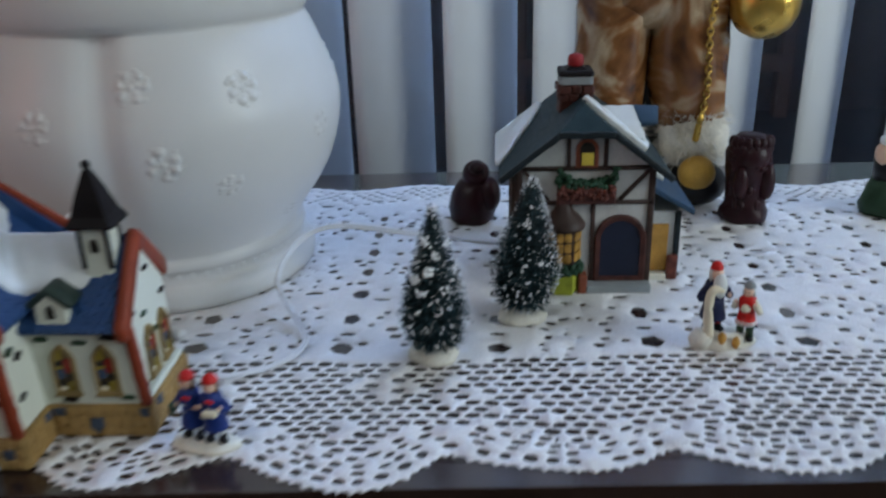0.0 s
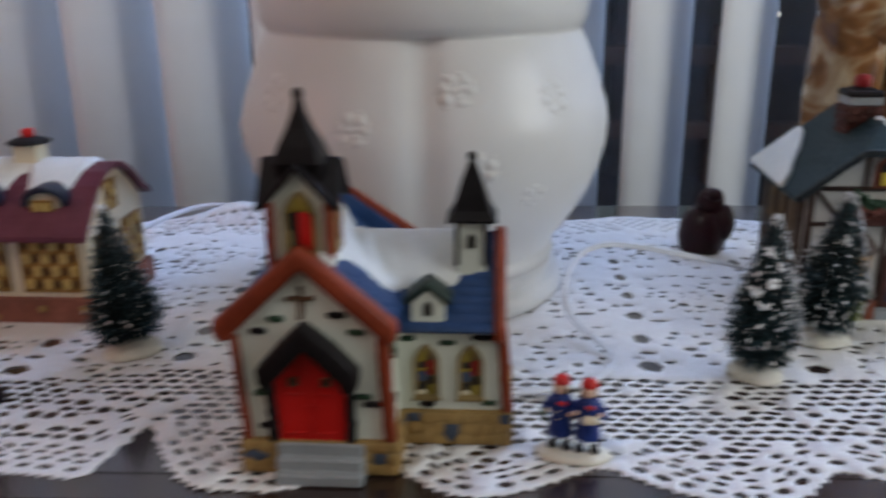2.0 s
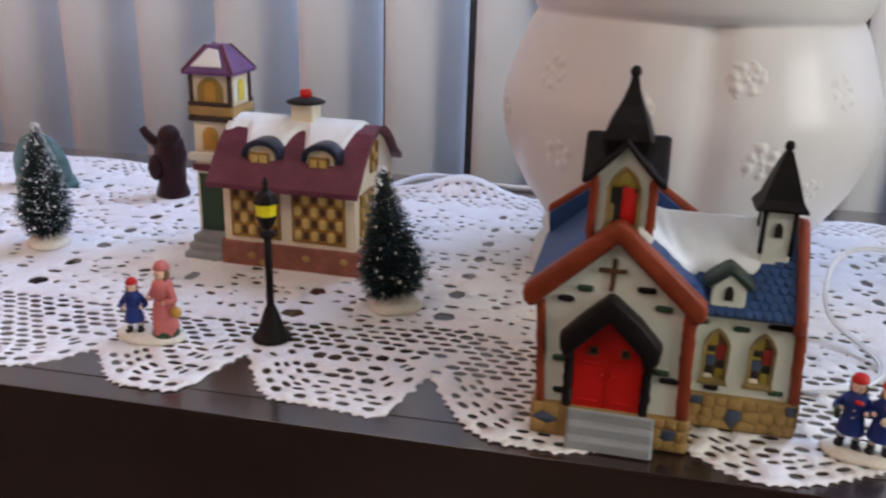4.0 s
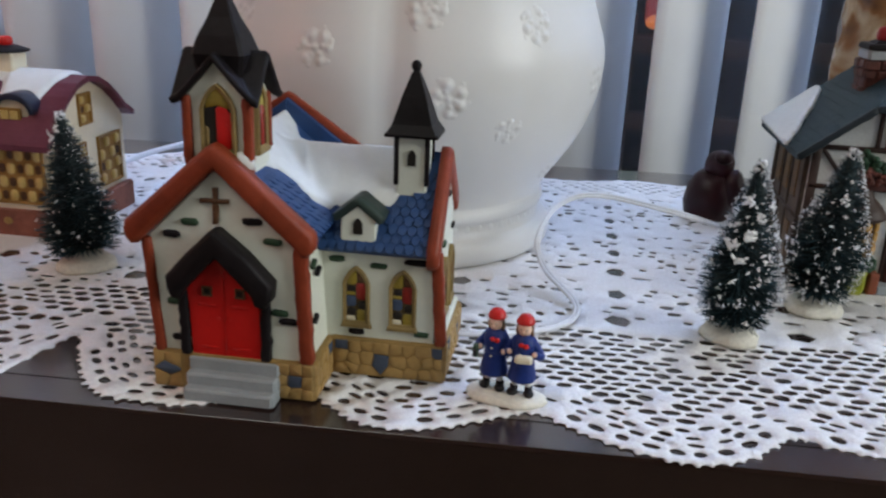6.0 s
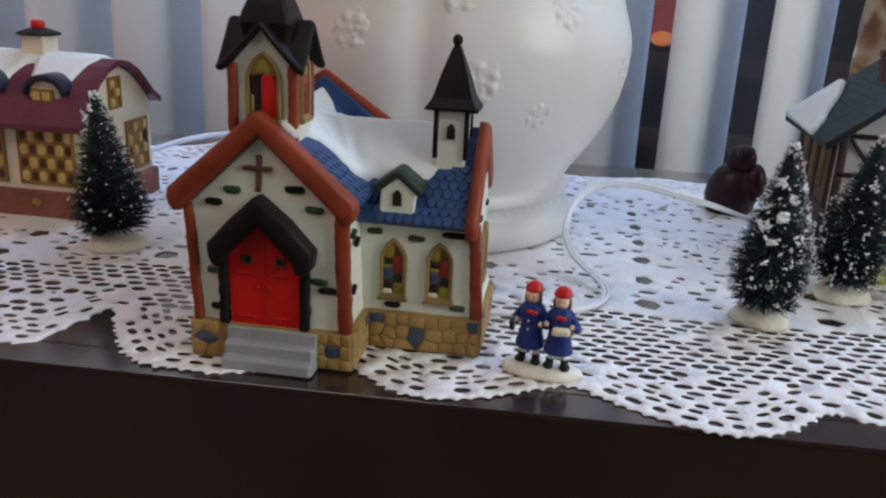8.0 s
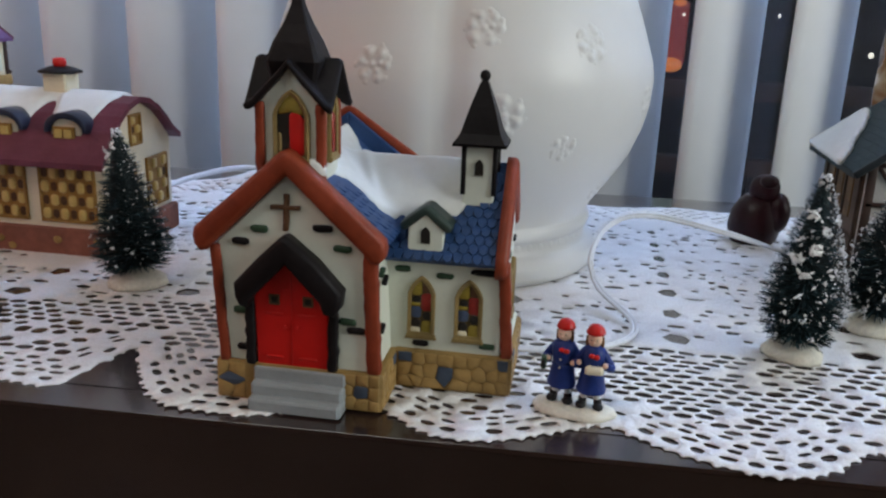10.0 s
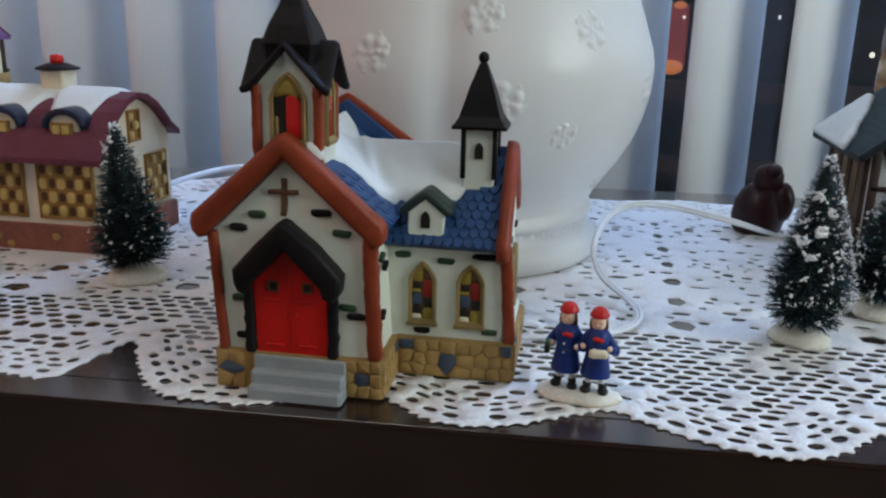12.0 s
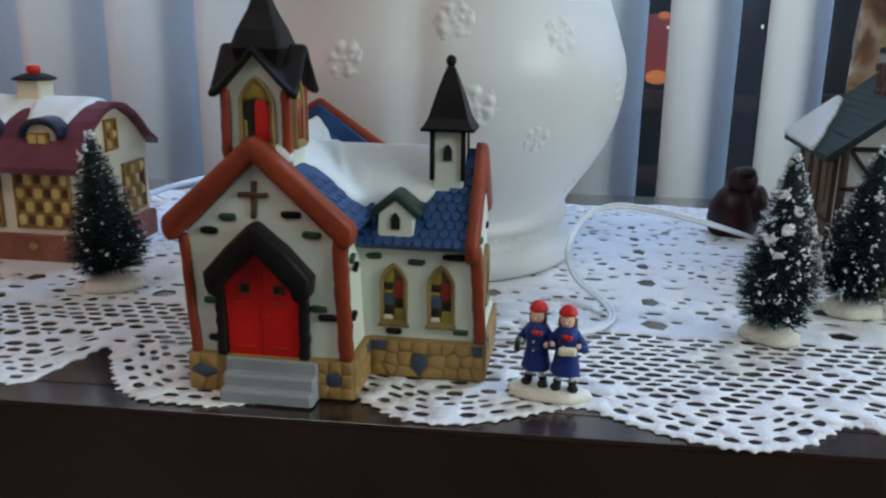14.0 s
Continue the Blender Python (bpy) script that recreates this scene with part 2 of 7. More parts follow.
class Geo:
    def __init__(self):
        self.v, self.f, self.m, self.s = [], [], [], []

    def add(self, verts, faces, mi=0, mat4=None, smooth=False):
        k = len(self.v)
        for p in verts:
            p = Vector(p)
            self.v.append(tuple(mat4 @ p if mat4 else p))
        for fc in faces:
            self.f.append(tuple(i + k for i in fc))
            self.m.append(mi)
            self.s.append(smooth)
        return self

    def prism(self, poly, depth, mat4, mi=0, bevel=0.0, smooth=False):
        area = sum(poly[i - 1][0] * poly[i][1] - poly[i][0] * poly[i - 1][1] for i in range(len(poly)))
        if area < 0:
            poly = poly[::-1]
        k = len(poly)
        rings = [(poly, 0.0)]
        if bevel:
            rings += [(poly, depth - bevel), (inset(poly, bevel * 0.35), depth - bevel * 0.3), (inset(poly, bevel), depth)]
        else:
            rings += [(poly, depth)]
        vs = [(x, y, z) for ring, z in rings for x, y in ring]
        fs = [tuple(range(k))[::-1], tuple((len(rings) - 1) * k + i for i in range(k))]
        for r in range(len(rings) - 1):
            for i in range(k):
                j = (i + 1) % k
                fs.append((r * k + i, r * k + j, (r + 1) * k + j, (r + 1) * k + i))
        return self.add(vs, fs, mi, mat4, smooth)

    def box(self, a, b, mi=0, bevel=0.0006):
        """A block between two corners, its top edges eased."""
        (x0, y0, z0), (x1, y1, z1) = a, b
        c = min(bevel, abs(x1 - x0) * 0.3, abs(y1 - y0) * 0.3, abs(z1 - z0) * 0.4)
        p = [(x0 + c, y0), (x1 - c, y0), (x1, y0 + c), (x1, y1 - c), (x1 - c, y1), (x0 + c, y1), (x0, y1 - c), (x0, y0 + c)]
        return self.prism(p, z1 - z0, Matrix.Translation((0, 0, z0)), mi, c)

    def beam(self, a, b, w, h, mi=0, normal=(0, -1, 0), wob=0.0):
        """A rounded bar from a to b, w wide, h thick along normal, wob its unevenness."""
        a, b = Vector(a), Vector(b)
        d = (b - a).normalized()
        n = Vector(normal)
        n = (n - d * n.dot(d)).normalized()
        u = n.cross(d)
        c = 0.3
        sec = [(-1 + c, -1), (1 - c, -1), (1, -1 + c), (1, 1 - c), (1 - c, 1), (-1 + c, 1), (-1, 1 - c), (-1, -1 + c)]
        vs = []
        stops = [(a, 0.8), (a + d * w * 0.12, 1)]
        k = int((b - a).length / 0.0025) if wob else 0
        for i in range(1, k):
            q = a + (b - a) * (i / k)
            stops.append((q + u * (w * wob * noise.noise(q * 330)), 1 + wob * noise.noise(q * 450 + Vector((7, 3, 1)))))
        stops += [(b - d * w * 0.12, 1), (b, 0.8)]
        for p, s in stops:
            vs += [p + u * (x * w / 2 * s) + n * (y * h / 2 * s) for x, y in sec]
        k = len(stops) * 8
        fs = [tuple(range(8))[::-1], tuple(range(k - 8, k))]
        self.add(vs, fs, mi)
        base = len(self.v) - k
        for r in range(len(stops) - 1):
            for i in range(8):
                j = (i + 1) % 8
                self.f.append((base + r * 8 + i, base + r * 8 + j, base + r * 8 + 8 + j, base + r * 8 + 8 + i))
                self.m.append(mi)
                self.s.append(True)
        return self

    def lathe(self, prof, centre=(0, 0, 0), seg=24, mi=0, smooth=True, warp=None, mat4=None, turn=0.0):
        vs, fs = [], []
        k = len(prof)
        for i in range(seg):
            a = 2 * math.pi * i / seg + turn
            for r, z in prof:
                q = warp(a, r, z) if warp else r
                vs.append((centre[0] + q * math.cos(a), centre[1] + q * math.sin(a), centre[2] + z))
        for i in range(seg):
            j = (i + 1) % seg
            for p in range(k - 1):
                fs.append((i * k + p, j * k + p, j * k + p + 1, i * k + p + 1))
        fs.append(tuple(i * k for i in range(seg))[::-1])
        fs.append(tuple(i * k + k - 1 for i in range(seg)))
        return self.add(vs, fs, mi, mat4, smooth)

    def ball(self, c, r, mi=0, seg=12, rings=8, mat4=None, rough=0.0, seed=0):
        if not hasattr(r, "__len__"):
            r = (r, r, r)
        rnd = random.Random(seed)
        vs = [(c[0], c[1], c[2] - r[2])]
        for i in range(1, rings):
            p = math.pi * i / rings
            for j in range(seg):
                a = 2 * math.pi * j / seg
                q = 1 + rough * (rnd.random() - 0.5)
                vs.append((c[0] + q * r[0] * math.sin(p) * math.cos(a), c[1] + q * r[1] * math.sin(p) * math.sin(a), c[2] - q * r[2] * math.cos(p)))
        vs.append((c[0], c[1], c[2] + r[2]))
        fs = [(0, 1 + (j + 1) % seg, 1 + j) for j in range(seg)]
        for i in range(rings - 2):
            for j in range(seg):
                a, b = 1 + i * seg + j, 1 + i * seg + (j + 1) % seg
                fs.append((a, b, b + seg, a + seg))
        top, last = len(vs) - 1, 1 + (rings - 2) * seg
        fs += [(last + j, last + (j + 1) % seg, top) for j in range(seg)]
        return self.add(vs, fs, mi, mat4, True)

    def tube(self, pts, r, seg=8, mi=0, smooth=True):
        pts = [Vector(p) for p in pts]
        k = len(pts)
        rad = r if hasattr(r, "__len__") else [r] * k
        vs, fs = [], []
        up = Vector((0, 0, 1))
        for i, p in enumerate(pts):
            d = (pts[min(i + 1, k - 1)] - pts[max(i - 1, 0)]).normalized()
            u = d.cross(up)
            u = u.normalized() if u.length > 1e-4 else Vector((1, 0, 0))
            w = d.cross(u)
            for j in range(seg):
                a = 2 * math.pi * j / seg
                vs.append(p + u * (rad[i] * math.cos(a)) + w * (rad[i] * math.sin(a)))
        for i in range(k - 1):
            for j in range(seg):
                jj = (j + 1) % seg
                fs.append((i * seg + j, i * seg + jj, (i + 1) * seg + jj, (i + 1) * seg + j))
        fs += [tuple(range(seg))[::-1], tuple((k - 1) * seg + j for j in range(seg))]
        return self.add(vs, fs, mi, None, smooth)

    def mesh(self, name, mats):
        me = bpy.data.meshes.new(name)
        me.from_pydata([tuple(p) for p in self.v], [], self.f)
        for m in (mats if isinstance(mats, (list, tuple)) else [mats]):
            me.materials.append(m)
        me.polygons.foreach_set("material_index", self.m)
        me.polygons.foreach_set("use_smooth", self.s)
        bm = bmesh.new()
        bm.from_mesh(me)
        bmesh.ops.recalc_face_normals(bm, faces=bm.faces)
        bm.to_mesh(me)
        bm.free()
        me.update()
        return me


def curve_points(ctrl, steps=10):
    """A smooth line through the points."""
    p = [Vector(c) for c in ctrl]
    p = [p[0] * 2 - p[1]] + p + [p[-1] * 2 - p[-2]]
    out = []
    for i in range(1, len(p) - 2):
        for s in range(steps):
            t = s / steps
            a, b, c, d = p[i - 1], p[i], p[i + 1], p[i + 2]
            out.append(0.5 * ((2 * b) + (c - a) * t + (2 * a - 5 * b + 4 * c - d) * t * t + (3 * b - a - 3 * c + d) * t ** 3))
    out.append(p[-2])
    return out


def thing(name, loc, label, category, group=""):
    e = new(name)
    e.empty_display_size = 0.02
    e.location = loc
    return tagged(e, label, category, group)


def part(name, g, mats, parent, label=""):
    ob = new(name, g.mesh(name, mats))
    ob.parent = parent
    if parent.type == 'EMPTY':
        ob.matrix_parent_inverse = Matrix.Translation(parent.location).inverted()
    if label:
        tagged(ob, label)
    return ob


def single(name, g, mats, label, category, kind="", group=""):
    return tagged(new(name, g.mesh(name, mats)), label, category, group, kind)


def piece(name, me, parent, m):
    ob = new(name, me)
    ob.parent = parent
    if parent.type == 'EMPTY':
        ob.matrix_parent_inverse = Matrix.Translation(parent.location).inverted()
    ob.matrix_basis = m
    return ob


def arch(x0, x1, z0, z1, pointed=True, n=6):
    """Outline of an arched opening, counter-clockwise."""
    c, hw = (x0 + x1) / 2, (x1 - x0) / 2
    spring = z1 - hw * (1.35 if pointed else 1.0)
    pts = [(x0, z0), (x1, z0), (x1, spring)]
    for i in range(1, n):
        t = i / n
        if pointed:
            pts.append((c + hw * math.cos(t * 1.12) * 1.0 - hw * 0.4357 * t, spring + (z1 - spring) * math.sin(t * 1.12) / 0.9001))
        else:
            pts.append((c + hw * math.cos(t * math.pi / 2), spring + hw * math.sin(t * math.pi / 2)))
    pts.append((c, z1))
    for i in range(n - 1, 0, -1):
        t = i / n
        if pointed:
            pts.append((c - hw * math.cos(t * 1.12) + hw * 0.4357 * t, spring + (z1 - spring) * math.sin(t * 1.12) / 0.9001))
        else:
            pts.append((c - hw * math.cos(t * math.pi / 2), spring + hw * math.sin(t * math.pi / 2)))
    pts.append((x0, spring))
    return pts


def ring(g, poly, width, depth, mat4, mi=0):
    """A flat frame along a closed outline."""
    inner = inset(poly, width)
    k = len(poly)
    o2 = inset(poly, width * 0.25)
    vs = [(x, y, 0) for x, y in poly] + [(x, y, depth * 0.7) for x, y in poly] + [(x, y, depth) for x, y in o2] + \
         [(x, y, depth * 0.8) for x, y in inner] + [(x, y, 0) for x, y in inner]
    fs = []
    for r in range(5):
        for i in range(k):
            j = (i + 1) % k
            a, b = r * k, ((r + 1) % 5) * k
            fs.append((a + i, a + j, b + j, b + i))
    g.add(vs, fs, mi, mat4)


# ---- room ----
def slab(name, a, b, mat, label, category="wall"):
    g = Geo().box(a, b, 0, 0.002)
    return single(name, g, mat, label, category, "structure")


slab("floor", (-2.4, -2.2, -0.80), (2.0, 1.02, -0.75), floor_wood, "dark brown wooden floor of the room", "floor")
slab("ceiling", (-2.4, -2.2, 1.65), (2.0, 1.12, 1.70), wall_paint, "plain off-white ceiling of the room", "ceiling")
slab("wall_west", (-2.5, -2.2, -0.75), (-2.4, 1.02, 1.65), wall_paint, "plain off-white wall of the room")
slab("wall_south", (-2.4, -2.3, -0.75), (2.0, -2.2, 1.65), wall_paint, "plain off-white wall behind the viewer")
g = Geo()
for a, b in (((2.0, -2.2, -0.75), (2.1, -0.70, 1.65)), ((2.0, 0.40, -0.75), (2.1, 1.02, 1.65)),
             ((2.0, -0.70, -0.75), (2.1, 0.40, 0.25)), ((2.0, -0.70, 1.30), (2.1, 0.40, 1.65))):
    g.box(a, b, 0, 0.001)
single("wall_east", g, wall_paint, "plain off-white wall with a window opening", "wall", "structure")
g = Geo()
for a, b in (((-2.4, 1.02, -0.75), (-1.5, 1.12, 1.65)), ((1.3, 1.02, -0.75), (2.0, 1.12, 1.65)),
             ((-1.5, 1.02, 1.5), (1.3, 1.12, 1.65)), ((-1.5, 1.02, -0.75), (1.3, 1.12, -0.68))):
    g.box(a, b, 0, 0.001)
single("wall_north", g, wall_paint, "off-white wall round a wide window opening", "wall", "structure")
win = thing("window_1", (-0.1, 1.07, -0.68), "wide white-framed window behind the blind, dusk outside", "window")
tagged(win, kind="structure")
g = Geo()
for x in (-1.48, -0.58, 0.80, 1.27):
    g.box((x - 0.02, 1.05, -0.68), (x + 0.02, 1.09, 1.5), 0, 0.003)
g.box((-1.46, 1.052, -0.68), (1.25, 1.088, -0.63), 0, 0.003).box((-1.46, 1.052, 1.45), (1.25, 1.088, 1.5), 0, 0.003)
part("window_frame", g, frame_white, win)
for x0, x1 in ((-1.46, -0.60), (-0.56, 0.78), (0.82, 1.25)):
    pane = part("pane", Geo().box((x0, 1.068, -0.63), (x1, 1.072, 1.45), 0, 0.0005), pane_glass, win, "clear glass pane")
    pane.visible_shadow = False
slab("ground", (-60, 1.12, -0.95), (60, 120, -0.90), garden, "dark ground outside at dusk", "ground")
# Dark blocks added beyond the window to screen the bright horizon from the gaps.
g = Geo()
for x0, x1, h in ((-7.0, -2.4, 1.0), (-2.4, 0.5, 0.85), (0.5, 2.6, 1.1), (2.6, 7.0, 0.95)):
    g.box((x0, 4.6, -0.9), (x1, 4.9, h), 0, 0.02)
single("backdrop", g, garden, "dark hedge blocks added outside the window to hide the bright horizon", "hedge", "structure")
for x, z, w, h in ((0.37, 0.155, 0.030, 0.018), (0.355, -0.135, 0.055, 0.035)):
    single("outdoor_light", Geo().ball((x, 4.4, z), (w, w, h), 0, 12, 8), glow_orange, "small orange light glowing outside the window", "light", "structure")
single("outdoor_light", Geo().box((0.30, 4.43, -0.13), (0.42, 4.47, 0.16), 0, 0.02), glow_red, "dim red lit panel outside the window", "light", "structure")
g = Geo()
g.ball((1.255, 4.4, -0.05), (0.012, 0.012, 0.013), 0, 10, 8)
g.ball((0.825, 4.4, 0.11), (0.006, 0.006, 0.010), 0, 10, 8)
g.ball((0.39, 4.38, 0.10), (0.007, 0.007, 0.007), 0, 10, 8)
single("outdoor_light", g, glow_white, "small white light far outside the window", "light", "structure")
g = Geo()
for z0, z1 in ((-0.66, -0.58), (-0.29, -0.20)):
    g.box((0.20, 4.42, z0), (1.6, 4.50, z1), 0, 0.01)
for x0 in (0.20, 0.98, 1.54):
    g.box((x0, 4.44, -0.9), (x0 + 0.07, 4.52, -0.1), 0, 0.01)
single("garden_fence", g, fence_wood, "brown wooden fence outside at dusk", "fence", "structure")

# ---- string of coloured lights in the room ----
lights_string = thing("string_lights", (-1.45, 0.05, 1.65), "string of small warm and red lights hanging in the room", "string lights")
line = curve_points([(-1.45 + 0.16 * math.sin(i * 1.7), 0.05 + 0.20 * math.cos(i * 2.3), 1.65 - i * 0.11) for i in range(15)], 6)
part("wire", Geo().tube(line, 0.0015, 6), shoe_black, lights_string)
for i in range(6, len(line), 4):
    p = line[i]
    part("bulb", Geo().ball((p.x, p.y, p.z), (0.007, 0.007, 0.011), 0, 8, 6), glow_bulb if i % 8 else glow_orange, lights_string)

# ---- vertical blind ----
blind = thing("vertical_blind", (0.0, 0.86, 1.56), "white vinyl vertical blind with half-turned slats before a window", "blind")
part("head_rail", Geo().box((-1.55, 0.865, 1.56), (1.35, 0.945, 1.61), 0, 0.006), frame_white, blind)
SLAT_W, SLAT_H = 0.089, 2.2
g = Geo()
N = 9
cs = []
for i in range(N):
    u = i / (N - 1)
    cs.append(((u - 0.5) * SLAT_W, 0.0075 * (1 - (2 * u - 1) ** 2)))
vs, fs = [], []
for z in (0.0, SLAT_H):
    vs += [(x, -y, z) for x, y in cs] + [(x, -y + 0.0009, z) for x, y in cs]
for i in range(N - 1):
    fs += [(i, i + 1, 2 * N + i + 1, 2 * N + i), (N + i + 1, N + i, 3 * N + i, 3 * N + i + 1)]
    fs += [(i, N + i, N + i + 1, i + 1), (2 * N + i, 2 * N + i + 1, 3 * N + i + 1, 3 * N + i)]
fs += [(0, 2 * N, 3 * N, N), (N - 1, 2 * N - 1, 4 * N - 1, 3 * N - 1)]
g.add(vs, fs, 0, None, True)
slat_mesh = g.mesh("slat", slat_white)
rnd = random.Random(4)
for k in range(-17, 16):
    left = 0.0295 + (0.0808 if k > 0 else 0.0848) * k + 0.0045 * min(0, k + 4)
    ang = max(37.0, min(46.0, 39.5 + 2.4 * k)) + rnd.uniform(-0.6, 0.6)
    cx = left + SLAT_W / 2 * math.cos(radians(ang))
    cy = 0.875 + SLAT_W / 2 * math.sin(radians(ang))
    piece("slat", slat_mesh, blind, pose(cx, cy, -0.64, 0, 0, ang))

# ---- sideboard ----
board = thing("sideboard", (-0.1, 0.57, -0.75), "dark brown polished wooden sideboard under a lace runner", "sideboard")
prof = [(0.3818, -0.0255), (0.3818, 0.0), (0.772, 0.0), (0.775, -0.003), (0.775, -0.0255)]
part("tabletop", Geo().prism(prof, 2.5, side(-1.45, 0, 0), 0), wood, board)
apron = [(0.3652, -0.1250), (0.3652, -0.0024), (0.3760, -0.0024), (0.3760, -0.1250)]
part("apron", Geo().prism(apron, 2.5, side(-1.45, 0, 0), 0), lacquer, board, "polished dark apron board")
lip = [(0.3650, -0.0022), (0.3648, -0.0020), (0.3648, -0.0003), (0.3649, -0.0002), (0.3812, -0.0002), (0.3817, -0.0006), (0.3817, -0.0250), (0.3762, -0.0250), (0.3762, -0.0022)]
part("edge_band", Geo().prism(lip, 2.5, side(-1.45, 0, 0), 0), nosing, board, "polished dark edge band")
g = Geo()
g.box((-1.40, 0.385, -0.70), (1.0, 0.765, -0.0262), 0, 0.002)
part("body", g, wood, board)
part("plinth", Geo().box((-1.38, 0.41, -0.75), (0.98, 0.75, -0.70), 0, 0.002), wood, board)
board.rotation_euler[2] = radians(2.0)
board.location[2] += 0.0009

# ---- crochet runner ----
from mathutils.geometry import delaunay_2d_cdt

VALLEYS = [(-0.98, 0.40), (-0.89, 0.40), (-0.79, 0.40), (-0.70, 0.40), (-0.60, 0.40), (-0.497, 0.398), (-0.400, 0.398), (-0.328, 0.414),
           (-0.238, 0.419), (-0.132, 0.388), (-0.040, 0.391), (0.048, 0.396), (0.142, 0.400), (0.231, 0.399), (0.32, 0.398), (0.41, 0.398),
           (0.50, 0.398), (0.59, 0.398), (0.68, 0.398)]


# lobes pulled out of shape: share of the rise, share of the fall, their powers
PULLED = {6: (0.50, 0.18, 1.2, 0.9), 7: (0.40, 0.12, 1.3, 0.9), 8: (0.42, 0.40, 1.15, 1.0), 9: (0.42, 0.60, 1.5, 1.3)}


def hem_wave(x):
    for i, ((xa, ya), (xb, yb)) in enumerate(zip(VALLEYS, VALLEYS[1:])):
        if xa <= x <= xb:
            u = (x - xa) / (xb - xa)
            base = ya + (yb - ya) * u
            tip = 0.3668 + 0.0142 * max(0.0, min(1.0, (x - 0.02) / 0.06)) + 0.0075 * math.exp(-((x + 0.28) / 0.045) ** 2)
            if i in PULLED:
                rise, fall, p, q = PULLED[i]
                w = math.sin(math.pi / 2 * min(1.0, u / rise)) ** p * math.sin(math.pi / 2 * min(1.0, (1 - u) / fall)) ** q
            else:
                w = math.sin(math.pi * u ** 1.35) ** 0.55
            return base + (tip - base) * w
    return 0.4


def front_edge(x):
    """The hem's line, its valleys rounded."""
    k = 0.0018 if x < -0.15 else 0.0028
    return sum(hem_wave(x + d * k) for d in (-2, -1, 0, 1, 2)) / 5


def back_edge(x):
    return 0.737 + 0.004 * math.sin(x * 37) + 0.003 * math.sin(x * 71 + 1) - (0.018 if x < -0.2 else 0.0) * min(1.0, (-0.2 - x) / 0.05 if x < -0.2 else 0)


def cloth_height(x, y):
    h = 0.0006 * noise.noise((x * 18, y * 18, 0.3)) + 0.0004 * noise.noise((x * 70, y * 70, 2.0))
    h += 0.016 * math.exp(-((x + 0.285) / 0.035) ** 2 - ((y - 0.722) / 0.014) ** 2)
    h += 0.006 * math.exp(-((x + 0.60) / 0.06) ** 2 - ((y - 0.70) / 0.02) ** 2)
    return max(h, -0.0002) + 0.0006


X0, X1 = -0.97, 0.67
RES = 0.00035
taken = np.zeros((int((X1 - X0) / RES) + 2, int(0.40 / RES) + 2), dtype=bool)
rnd = random.Random(11)
holes = []


def slope_angle(x):
    return math.atan((front_edge(x + 0.003) - front_edge(x - 0.003)) / 0.006)


def along_edge(step):
    """Stations along the scalloped hem, evenly spaced on the curve."""
    x, out = X0 + 0.012, []
    while x < X1 - 0.012:
        out.append(x)
        x += step * rnd.uniform(0.88, 1.12) * max(0.42, math.cos(slope_angle(x)))
    return out


# hem with a blunt picot between two border holes
hem = along_edge(0.0104)
outer = [(X0, front_edge(X0))]
for xa, xb in zip(hem, hem[1:]):
    size = rnd.uniform(0.0014, 0.0024)
    small = rnd.uniform(0.45, 0.95)
    for u, out in ((0.0, 0.0), (0.08, 0.3 * small), (0.125, small), (0.20, small), (0.25, 0.35 * small), (0.33, 0.0003), (0.46, -0.0002), (0.54, 0.0002), (0.60, 0.30), (0.64, 0.85), (0.69, 1.0), (0.76, 0.96), (0.81, 0.70), (0.86, 0.20), (0.93, 0.0003)):
        x = xa + (xb - xa) * (u + rnd.uniform(-0.02, 0.02))
        t = slope_angle(x)
        d = out * size if abs(out) > 0.01 else out
        outer.append((x + math.sin(t) * d, front_edge(x) - math.cos(t) * d))
outer.append((X1, front_edge(X1)))
outer.append((X1, 0.55))
x = X1
i = 0
while x > X0:
    outer.append((x, back_edge(x) + (0.0012 if i % 2 else -0.0008)))
    x -= 0.006
    i += 1
outer.append((X0, 0.55))


